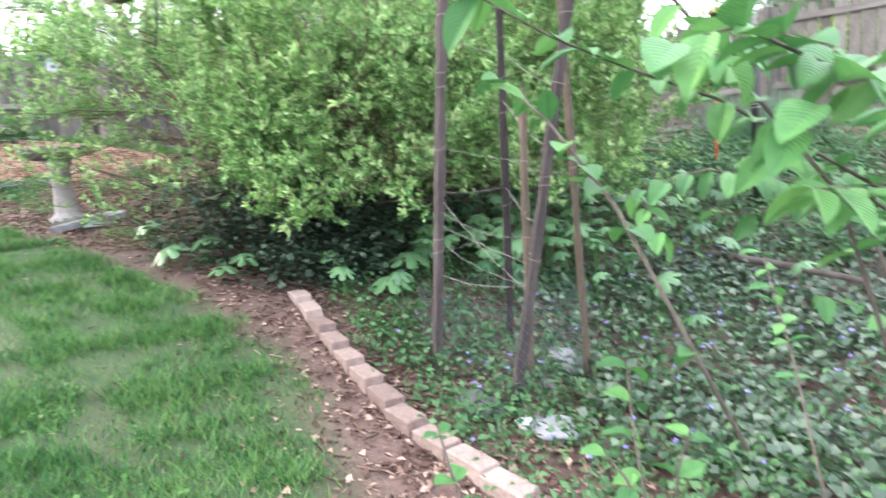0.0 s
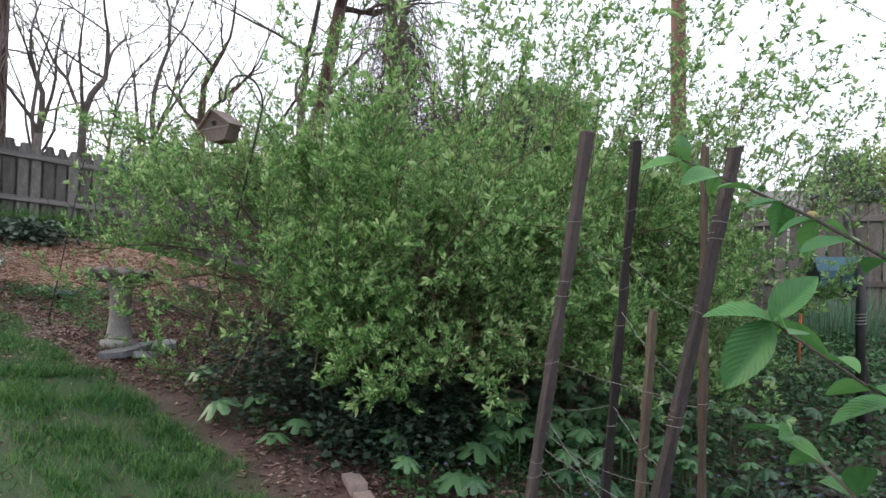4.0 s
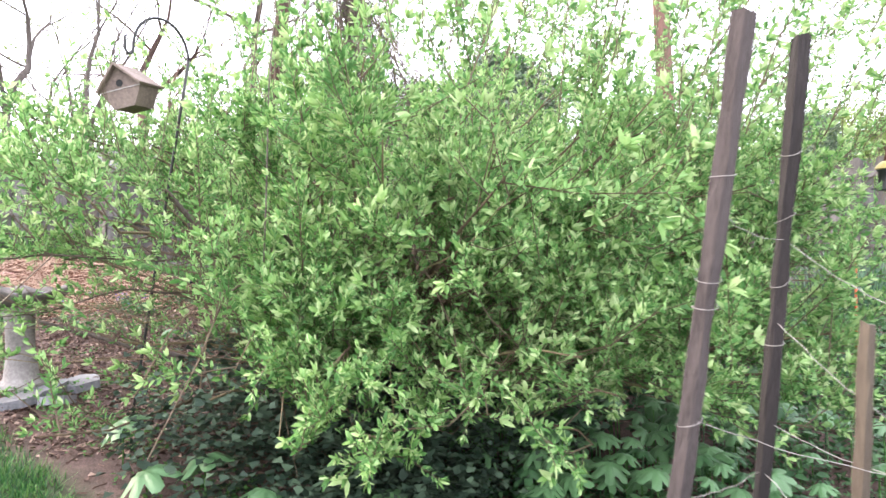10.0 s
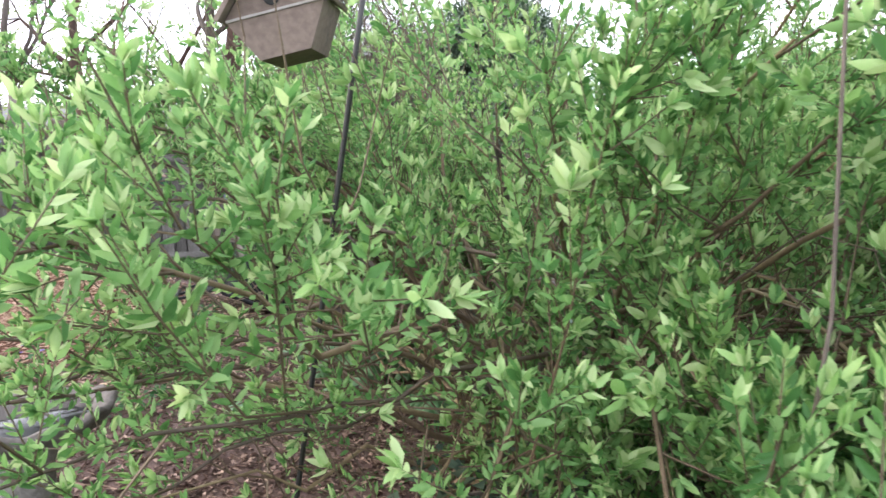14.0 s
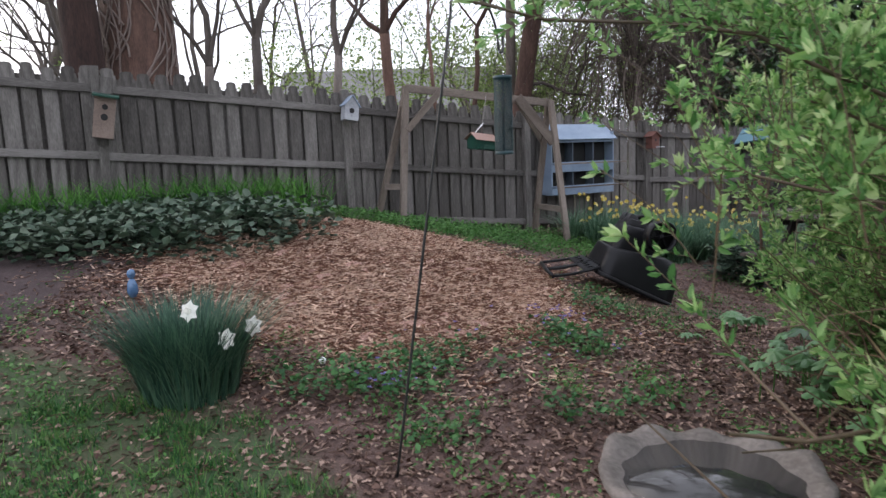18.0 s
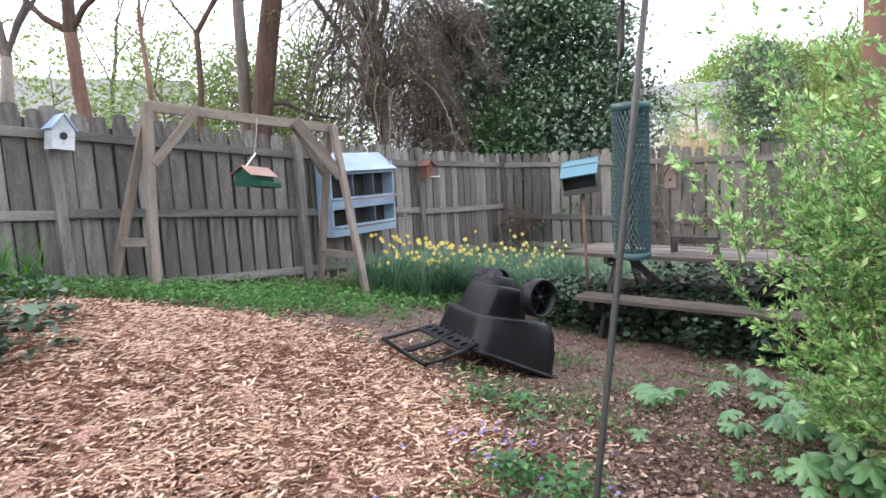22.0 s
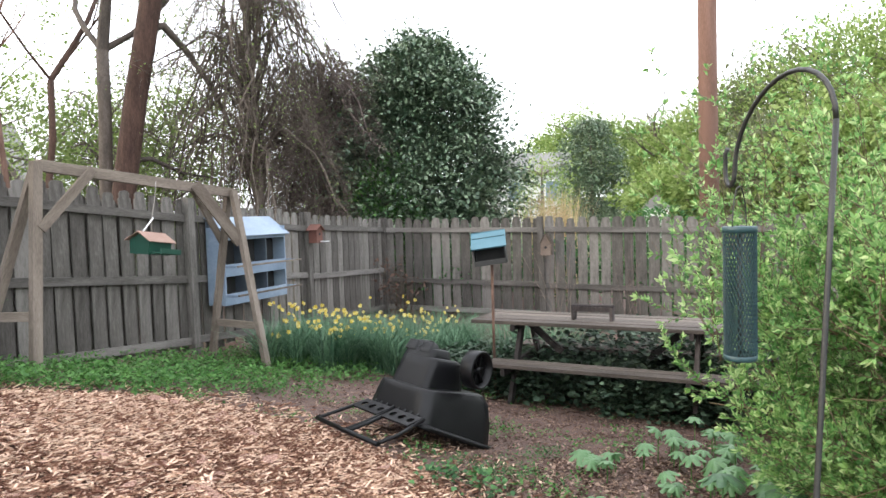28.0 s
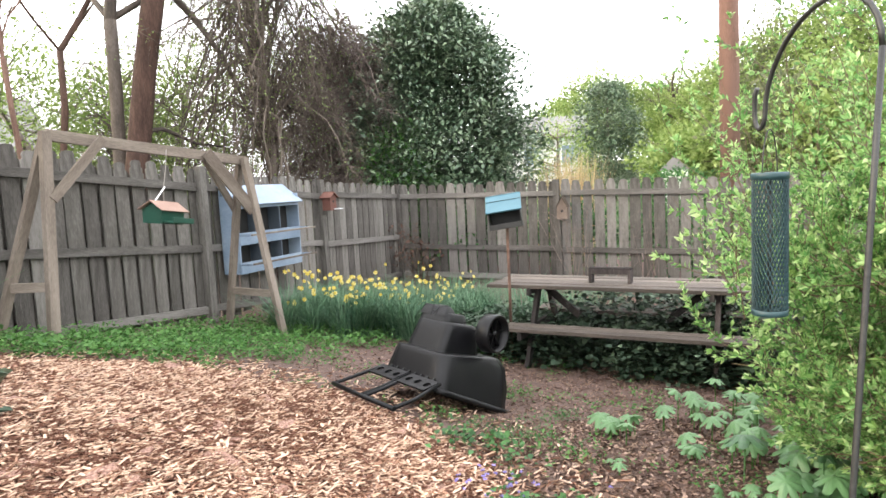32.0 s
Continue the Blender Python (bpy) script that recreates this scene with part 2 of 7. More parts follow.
m_galv = material("pale_blue_sheet_metal", [(0.13, 0.18, 0.25), (0.19, 0.25, 0.33), (0.27, 0.335, 0.415)], 0.45, 3, 60, 0.05, vary=0.03)
# m_galv darkened for shade inside the nest box; also colours the wire netting
m_galv_in = material("shaded_sheet_metal", [(0.05, 0.065, 0.085), (0.08, 0.1, 0.125)], 0.6, 3, 60, 0.05, vary=0.03)
# near-black for the shade in holes and boxes; also the black plastic hopper
m_dark = material("hollow_shade_and_black_plastic", [(0.01, 0.01, 0.01), (0.02, 0.02, 0.02)], 0.9, 5, 50, 0.1)
m_teal = material("teal_enamel", [(0.01, 0.035, 0.045), (0.02, 0.055, 0.07)], 0.4, 4, 80, 0.05, vary=0.02)
m_skyblue = material("sky_blue_enamel", [(0.03, 0.1, 0.135), (0.05, 0.135, 0.175)], 0.5, 4, 80, 0.05, vary=0.02)
m_tube = material("green_mesh_metal", [(0.009, 0.034, 0.041), (0.017, 0.05, 0.058)], 0.5, 10, 90, 0.1, vary=0.02)
m_green = material("dark_green_paint", [(0.005, 0.04, 0.026), (0.01, 0.06, 0.04)], 0.45, 5, 80, 0.1, vary=0.02)
m_copper = material("copper_sheet", [(0.3, 0.18, 0.14), (0.42, 0.28, 0.23)], 0.4, 6, 60, 0.1, 0.5, vary=0.02)
m_red = material("barn_red_paint", [(0.08, 0.03, 0.022), (0.14, 0.055, 0.04)], 0.7, 6, 60, 0.2, vary=0.02)
m_white = material("white_paint", [(0.62, 0.64, 0.66), (0.78, 0.79, 0.8)], 0.6, 6, 60, 0.1, vary=0.02)
m_grey_white = material("weathered_white_paint", [(0.22, 0.23, 0.25), (0.34, 0.35, 0.37), (0.44, 0.45, 0.47)], 0.8, 6, 60, 0.2, vary=0.02)
m_birdhouse = material("tan_birdhouse_wood", [(0.1, 0.074, 0.06), (0.16, 0.12, 0.098), (0.22, 0.17, 0.142)], 0.85, 5, 60, 0.4, vary=0.04)
m_rope = material("pale_wire", [(0.2, 0.18, 0.165), (0.32, 0.295, 0.27)], 0.7, 10, 60, 0.1)
m_orange = material("orange_rod", [(0.5, 0.09, 0.03), (0.62, 0.14, 0.05)], 0.6, 5, 60, 0.05)
m_stone = material("worn_concrete", [(0.12, 0.11, 0.1), (0.22, 0.2, 0.185), (0.34, 0.32, 0.3)], 0.9, 4, 60, 0.5, vary=0.06)
m_basin = material("stained_basin_concrete", [(0.05, 0.043, 0.038), (0.1, 0.087, 0.078), (0.17, 0.15, 0.138)], 0.9, 5, 60, 0.5, vary=0.04)
m_slate = material("grey_flagstone", [(0.1, 0.1, 0.105), (0.19, 0.19, 0.2), (0.3, 0.3, 0.31)], 0.85, 5, 50, 0.5, vary=0.15)
m_brick = material("buff_paver_brick", [(0.13, 0.09, 0.078), (0.2, 0.145, 0.125), (0.28, 0.215, 0.19)], 0.9, 8, 70, 0.5, vary=0.13)
m_roof = material("grey_shingle_roof", [(0.12, 0.12, 0.12), (0.19, 0.185, 0.18)], 0.9, 1, 20, 0.3)
m_yellow = material("yellow_plastic", [(0.36, 0.27, 0.07), (0.44, 0.35, 0.13)], 0.5, 8, 60, 0.05, vary=0.02)
m_siding = material("white_siding", [(0.6, 0.6, 0.6), (0.72, 0.72, 0.71)], 0.7, 1, 20, 0.1)
m_pole = material("creosote_utility_pole", [(0.06, 0.03, 0.021), (0.115, 0.058, 0.041), (0.17, 0.095, 0.072)], 0.9, 2, 30, 0.4, stretch=(3, 3, 0.4))
m_straw = material("straw_grass", [(0.36, 0.25, 0.12), (0.5, 0.37, 0.2), (0.6, 0.48, 0.3)], **{**LEAF, "through_light": 0.2})
m_blue_glass = material("blue_glaze", [(0.04, 0.09, 0.18), (0.1, 0.18, 0.3)], 0.25, 10, 60, 0)
water = bpy.data.materials.new("still_water")
water.use_nodes = True
water.node_tree.nodes["Principled BSDF"].inputs["Base Color"].default_value = (0.03, 0.03, 0.03, 1)
water.node_tree.nodes["Principled BSDF"].inputs["Roughness"].default_value = 0.02
water.node_tree.nodes["Principled BSDF"].inputs["Specular IOR Level"].default_value = 1.0
water.node_tree.nodes["Principled BSDF"].inputs["IOR"].default_value = 1.33


# ---- building helpers ----
def part(name, bm, mat, parent=None, label="", m=None):
    me = bpy.data.meshes.new(name)
    bm.to_mesh(me)
    bm.free()
    me.materials.append(mat)
    return hang(name, me, parent, label, m)


def hang(name, me, parent=None, label="", m=None):
    ob = new(name, me)
    if parent is not None:
        ob.parent = parent
    if m is not None:
        ob.matrix_basis = m
    return tagged(ob, label) if label else ob


def arrays(name, v, f, mat, parent=None, label="", smooth=False):
    """A mesh object from arrays of corners and of faces that all have as many corners."""
    v, f = np.ascontiguousarray(v, dtype=np.float32), np.ascontiguousarray(f, dtype=np.int32)
    me = bpy.data.meshes.new(name)
    me.vertices.add(len(v))
    me.vertices.foreach_set("co", v.ravel())
    me.loops.add(f.size)
    me.loops.foreach_set("vertex_index", f.ravel())
    me.polygons.add(len(f))
    me.polygons.foreach_set("loop_start", np.arange(0, f.size, f.shape[1], dtype=np.int32))
    me.polygons.foreach_set("loop_total", np.full(len(f), f.shape[1], dtype=np.int32))
    if smooth:
        me.polygons.foreach_set("use_smooth", np.ones(len(f), dtype=bool))
    me.update(calc_edges=True)
    me.materials.append(mat)
    return hang(name, me, parent, label)


def empty(name, x, y, z, rz=0.0, rx=0.0, ry=0.0):
    ob = new(name)
    ob.matrix_basis = pose(x, y, z, rx, ry, rz)
    return ob


def box(bm, c, s, m=None, bevel=0.0):
    mat = Matrix.Translation(c) @ (m or Matrix()) @ Matrix.Diagonal((*s, 1))
    r = bmesh.ops.create_cube(bm, size=1, matrix=mat)
    if bevel:
        es = list({e for v in r["verts"] for e in v.link_edges})
        bmesh.ops.bevel(bm, geom=es, offset=bevel, segments=2, affect='EDGES', profile=0.6)
    return bm


def cube(c, s, m=None, bevel=0.004):
    return box(bmesh.new(), c, s, m, bevel)


def tube(bm, pts, radii, sides=8, cap=True):
    """A round bar along a line of points, with a radius for each."""
    pts = [Vector(p) for p in pts]
    rings = []
    u = None
    for i, p in enumerate(pts):
        d = (pts[min(i + 1, len(pts) - 1)] - pts[max(i - 1, 0)]).normalized()
        u = (d.orthogonal() if u is None else (u - d * u.dot(d))).normalized()
        w = d.cross(u)
        r = radii[i] if hasattr(radii, "__len__") else radii
        rings.append([bm.verts.new(p + (u * math.cos(2 * math.pi * k / sides) + w * math.sin(2 * math.pi * k / sides)) * r) for k in range(sides)])
    for a, b in zip(rings, rings[1:]):
        for k in range(sides):
            fc = bm.faces.new((a[k], a[(k + 1) % sides], b[(k + 1) % sides], b[k]))
            fc.smooth = True
    if cap:
        bm.faces.new(rings[0][::-1])
        bm.faces.new(rings[-1])
    return bm


def lathe(bm, profile, sides=28, c=(0, 0, 0)):
    c = Vector(c)
    rings = [[bm.verts.new(c + Vector((r * math.cos(2 * math.pi * k / sides), r * math.sin(2 * math.pi * k / sides), z))) for k in range(sides)] for r, z in profile]
    for a, b in zip(rings, rings[1:]):
        for k in range(sides):
            bm.faces.new((a[k], a[(k + 1) % sides], b[(k + 1) % sides], b[k])).smooth = True
    return bm


def prism(bm, outline, y0, y1):
    """An outline in x and z pushed from y0 to y1."""
    a = [bm.verts.new((x, y0, z)) for x, z in outline]
    b = [bm.verts.new((x, y1, z)) for x, z in outline]
    bm.faces.new(a)
    bm.faces.new(b[::-1])
    k = len(a)
    for i in range(k):
        bm.faces.new((a[i], b[i], b[(i + 1) % k], a[(i + 1) % k]))
    bmesh.ops.recalc_face_normals(bm, faces=bm.faces)
    return bm


def unit(v):
    return v / np.maximum(np.linalg.norm(v, axis=-1, keepdims=True), 1e-9)


def leaves(base, along, length, width, fold=0.25, roll=None, droop=0.0, flat=None, plain=False):
    """Folded leaves, two four-cornered halves each: arrays of corners and faces."""
    n = len(base)
    along = unit(along)
    ref = rng.normal(size=(n, 3)) if flat is None else flat + rng.normal(size=(n, 3)) * 0.35
    side = unit(np.cross(along, ref))
    up = np.cross(side, along)
    L, W = (np.broadcast_to(x, n)[:, None] for x in (length, width))
    def at(s, w, h):
        return base + along * L * s + side * W * w + up * (W * h - droop * L * s * s)
    if plain:
        v = np.stack([at(0, 0, 0), at(0.45, 0.5, fold), at(1, 0, 0), at(0.45, -0.5, fold)], 1)
        return v.reshape(-1, 3), np.arange(n)[:, None] * 4 + [0, 1, 2, 3]
    v = np.stack([at(0, 0, 0), at(0.33, 0.5, fold), at(0.72, 0.36, fold * 0.7), at(1, 0, 0), at(0.72, -0.36, fold * 0.7), at(0.33, -0.5, fold)], 1)
    k = np.arange(n)[:, None] * 6
    f = np.concatenate([k + [0, 1, 2, 3], k + [0, 3, 4, 5]])
    return v.reshape(-1, 3), f


def blades(base, lean, height, width, plain=False):
    """Grass-like blades: a bent strip of two quads that narrows to its tip."""
    n = len(base)
    side = unit(np.cross(lean, rng.normal(size=(n, 3))))
    side[:, 2] = 0
    H, W = (np.broadcast_to(x, n)[:, None] for x in (height, width))
    z = np.array([0, 0, 1.0])
    mid = base + H * 0.55 * z + lean * H * 0.25
    tip = base + H * (0.95 * z) + lean * H * 0.8
    if plain:
        v = np.stack([base - side * W / 2, base + side * W / 2, tip + side * W * 0.08, tip - side * W * 0.08], 1)
        return v.reshape(-1, 3), np.arange(n)[:, None] * 4 + [0, 1, 2, 3]
    v = np.stack([base - side * W / 2, base + side * W / 2, mid + side * W * 0.4, mid - side * W * 0.4, tip + side * W * 0.06, tip - side * W * 0.06], 1)
    k = np.arange(n)[:, None] * 6
    f = np.concatenate([k + [0, 1, 2, 3], k + [3, 2, 4, 5]])
    return v.reshape(-1, 3), f


def join(parts):
    vs, fs, k = [], [], 0
    for v, f in parts:
        vs.append(v)
        fs.append(f + k)
        k += len(v)
    return np.concatenate(vs), np.concatenate(fs)


def rods(a, b, ra, rb):
    """Many straight three-sided twigs from points a to points b."""
    n = len(a)
    d = unit(b - a)
    u = unit(np.cross(d, np.array([0.3, 0.5, 0.8])))
    w = np.cross(d, u)
    ra, rb = (np.broadcast_to(x, n)[:, None] for x in (ra, rb))
    ang = [(1, 0), (-0.5, 0.866), (-0.5, -0.866)]
    v = np.stack([a + (u * c + w * s) * ra for c, s in ang] + [b + (u * c + w * s) * rb for c, s in ang], 1).reshape(-1, 3)
    k = np.arange(n)[:, None] * 6
    return v, np.concatenate([k + [0, 1, 4, 3], k + [1, 2, 5, 4], k + [2, 0, 3, 5]])


# ---- ground ----
GROUND_A = [(2.05, -0.08, 0.0), (2.72, -1.2, -0.26), (3.0, -1.65, -0.33), (0.12, 0.69, 0.31), (0.1, 1.95, 0.45), (-0.72, 2.96, 0.56), (-1.75, 3.7, 0.7),
            (1.04, 5.44, 0.62), (0.12, 5.9, 0.84), (1.49, 6.06, 0.54), (1.16, 9.17, 0.68), (-1.08, 8.65, 1.12), (0.7, 10.2, 0.78), (2.93, 11.4, 0.62),
            (5.15, 12.5, 0.5), (2.8, 7.2, 0.36), (3.85, 4.9, 0.32), (7.3, 7.8, 0.42)]
GROUND_B = [(9.2, 4.3, 0.5), (2.0, -4.0, -0.36), (-0.5, -3.5, -0.2), (-2.2, 7.3, 1.33), (-4.3, 7.6, 1.35), (-4.5, 3.0, 0.85), (-3.0, 0.0, 0.35), (5.9, 0.45, 0.0),
            (6.0, -3.0, -0.35), (2.3, 2.4, 0.36), (3.6, 0.8, 0.02), (-0.9, 6.6, 1.12), (0.0, -9.0, -0.7), (-7.5, 9.0, 1.5), (-0.6, 0.6, 0.36)]
CTRL = np.array(GROUND_A + GROUND_B)


def _tps(r):
    return np.where(r > 1e-6, r * r * np.log(np.maximum(r, 1e-6)), 0)


_K = _tps(np.linalg.norm(CTRL[:, None, :2] - CTRL[None, :, :2], axis=-1)) + np.eye(len(CTRL)) * 0.15
_P = np.c_[np.ones(len(CTRL)), CTRL[:, :2]]
_W = np.linalg.solve(np.block([[_K, _P], [_P.T, np.zeros((3, 3))]]), np.r_[CTRL[:, 2], 0, 0, 0])


def ground_z(x, y):
    """The lie of the land: a smooth sheet near the garden, level far off, a hill to the east."""
    x, y = np.asarray(x, float), np.asarray(y, float)
    cx, cy = np.clip(x, -8, 11), np.clip(y, -9, 14)
    q = np.stack([cx, cy], -1)
    r = np.linalg.norm(q[..., None, :] - CTRL[:, :2], axis=-1)
    z = _tps(r) @ _W[:-3] + _W[-3] + cx * _W[-2] + cy * _W[-1]
    off = np.hypot(x - cx, y - cy)
    z = z * np.exp(-off / 12) + 0.3 * (1 - np.exp(-off / 12))
    hill = 4.0 * np.clip((x * 0.95 + y * 0.3 - 24) / 45, 0, 1) ** 1.2
    return z + hill


def gz(x, y):
    return float(ground_z(x, y))


def wob(x, y, s=1.0, k=0.0):
    """Uneven patches between 0 and 1."""
    return 0.5 + 0.25 * (np.sin(1.7 * s * x + 1.3 * s * y + k) + np.sin(2.9 * s * y - 1.1 * s * x + 2 + k) * 0.7 + np.sin(4.7 * s * x + 3.1 * s * y + 4 + k) * 0.5)


def lawn_side(x, y):
    """How far a spot lies inside the lawn's curved edge."""
    return np.interp(y, [-9, -2.6, -1.78, -0.94, -0.2, 0.3, 0.75, 1.2, 2.0, 2.85, 3.5, 3.8, 4.2, 5.5], [3.0, 2.25, 2.15, 2.0, 1.58, 1.14, 0.74, 0.3, -0.45, -1.0, -1.5, -2.3, -3.6, -7.0]) - x


def bare_side(x, y):
    """1 on the trodden bare mud in the lawn's south-west part, with a ragged edge."""
    edge = np.interp(y, [-5, -2.5, -0.95, -0.37, 0.19, 0.79, 1.48, 2.3], [1.2, 0.95, 0.68, 0.42, 0.06, -0.52, -1.35, -3.2])
    return np.clip((edge - x + 0.35 * (wob(x, y, 3.4, 0.7) - 0.5)) * 3.2 + 0.3, 0, 1)


def mound_reach(x, y):
    """Squared distance from the heart of the chip heap, 1 near its edge."""
    return ((x + 1.27) / 1.88) ** 2 + ((y - 6.03 + 0.16 * (x + 1.27)) / 1.82) ** 2


def mound(x, y):
    """1 on the fresh wood chips, falling to 0 at their edge."""
    return np.clip((1.12 + 0.25 * (wob(x, y, 2.0) - 0.5) - mound_reach(x, y)) * 4, 0, 1)


near_x, near_y = np.arange(-8, 11.01, 0.11), np.arange(-8, 14.01, 0.11)
far = np.array([0.6, 1.5, 3, 6, 10, 16, 25, 40, 60, 90, 150, 300, 700, 2500])
gx, gy = np.r_[-8 - far[::-1], near_x, 11 + far], np.r_[-8 - far[::-1], near_y, 14 + far]
X, Y = np.meshgrid(gx, gy, indexing="ij")
Z = ground_z(X, Y)
rough = np.where((X > -8) & (X < 11) & (Y > -8) & (Y < 14), 1, 0)
Z = Z + rough * (0.012 * (wob(X, Y, 5.0) - 0.5) + 0.012 * rng.normal(size=X.shape) * (0.3 + mound(X, Y)))
nx, ny = X.shape
idx = np.arange(nx * ny).reshape(nx, ny)
quads = np.stack([idx[:-1, :-1], idx[1:, :-1], idx[1:, 1:], idx[:-1, 1:]], -1).reshape(-1, 4)
m_ground = bpy.data.materials.new("garden_soil")
ground = arrays("ground", np.stack([X, Y, Z], -1).reshape(-1, 3), quads, m_ground, smooth=True)
tagged(ground, "bare reddish soil with litter, lawn and chips", "ground", kind="structure")
for key, val in (("lawn", np.clip(np.maximum((lawn_side(X, Y) * 5 + 0.4) * np.clip(wob(X, Y, 1.2) * 3 - 0.4, 0.3, 1) * (1 - 0.95 * bare_side(X, Y)), (np.hypot(X - 2, Y - 4) - 11) * 0.5), 0, 1)), ("chips", mound(X, Y)), ("trodden", bare_side(X, Y))):
    at = ground.data.attributes.new(key, 'FLOAT', 'POINT')
    at.data.foreach_set("value", val.astype(np.float32).ravel())
m_ground.use_nodes = True
n, l = m_ground.node_tree.nodes, m_ground.node_tree.links
pb = n["Principled BSDF"]
pb.inputs["Roughness"].default_value = 0.95
co = n.new("ShaderNodeTexCoord")
noises = []
for sc in (1.3, 14, 90):
    t = n.new("ShaderNodeTexNoise")
    t.inputs["Scale"].default_value, t.inputs["Detail"].default_value = sc, 6
    l.new(co.outputs["Object"], t.inputs["Vector"])
    noises.append(t)


def ramp_of(src, cols):
    r = n.new("ShaderNodeValToRGB")
    while len(r.color_ramp.elements) < len(cols):
        r.color_ramp.elements.new(0.5)
    for i, c in enumerate(cols):
        r.color_ramp.elements[i].position = 0.33 + 0.34 * i / (len(cols) - 1)
        r.color_ramp.elements[i].color = (*c, 1)
    l.new(src, r.inputs[0])
    return r.outputs[0]


def blend(fac, a, b):
    mx = n.new("ShaderNodeMix")
    mx.data_type = 'RGBA'
    if isinstance(fac, float):
        mx.inputs[0].default_value = fac
    else:
        l.new(fac, mx.inputs[0])
    l.new(a, mx.inputs[6])
    l.new(b, mx.inputs[7])
    return mx.outputs[2]


soil = blend(0.5, ramp_of(noises[1].outputs[0], [(0.05, 0.028, 0.023), (0.095, 0.056, 0.045), (0.15, 0.088, 0.07)]), ramp_of(noises[2].outputs[0], [(0.036, 0.023, 0.019), (0.092, 0.057, 0.047), (0.178, 0.118, 0.098)]))
turf = blend(0.5, ramp_of(noises[0].outputs[0], [(0.07, 0.052, 0.034), (0.042, 0.06, 0.024), (0.024, 0.07, 0.016)]), ramp_of(noises[2].outputs[0], [(0.02, 0.04, 0.013), (0.042, 0.07, 0.024), (0.085, 0.08, 0.045)]))
mud = blend(0.5, ramp_of(noises[1].outputs[0], [(0.024, 0.015, 0.014), (0.04, 0.025, 0.0235), (0.06, 0.038, 0.036)]), ramp_of(noises[2].outputs[0], [(0.024, 0.015, 0.015), (0.048, 0.03, 0.029), (0.092, 0.063, 0.06)]))
am = n.new("ShaderNodeAttribute")
am.attribute_name = "trodden"
soil = blend(am.outputs["Fac"], soil, mud)
chips = ramp_of(noises[2].outputs[0], [(0.09, 0.045, 0.035), (0.26, 0.145, 0.11), (0.42, 0.27, 0.21)])
al, ac = n.new("ShaderNodeAttribute"), n.new("ShaderNodeAttribute")
al.attribute_name, ac.attribute_name = "lawn", "chips"
colour = blend(ac.outputs["Fac"], blend(al.outputs["Fac"], soil, turf), chips)
l.new(colour, pb.inputs["Base Color"])
bp = n.new("ShaderNodeBump")
bp.inputs["Strength"].default_value, bp.inputs["Distance"].default_value = 0.6, 0.02
l.new(noises[2].outputs[0], bp.inputs["Height"])
l.new(bp.outputs[0], pb.inputs["Normal"])


# ---- fences ----
def picket_mesh(h, w=0.15, t=0.017):
    """A board whose top is cut to a rounded ear with shoulders."""
    s = w / 2
    out = [(-s, 0), (s, 0), (s, h - 0.085), (s * 0.78, h - 0.075), (s * 0.84, h - 0.035), (s * 0.6, h - 0.008), (0, h), (-s * 0.6, h - 0.008), (-s * 0.84, h - 0.035), (-s * 0.78, h - 0.075), (-s, h - 0.085)]
    bm = prism(bmesh.new(), out, -t / 2, t / 2)
    me = bpy.data.meshes.new("board")
    bm.to_mesh(me)
    bm.free()
    me.materials.append(m_fence)
    return me


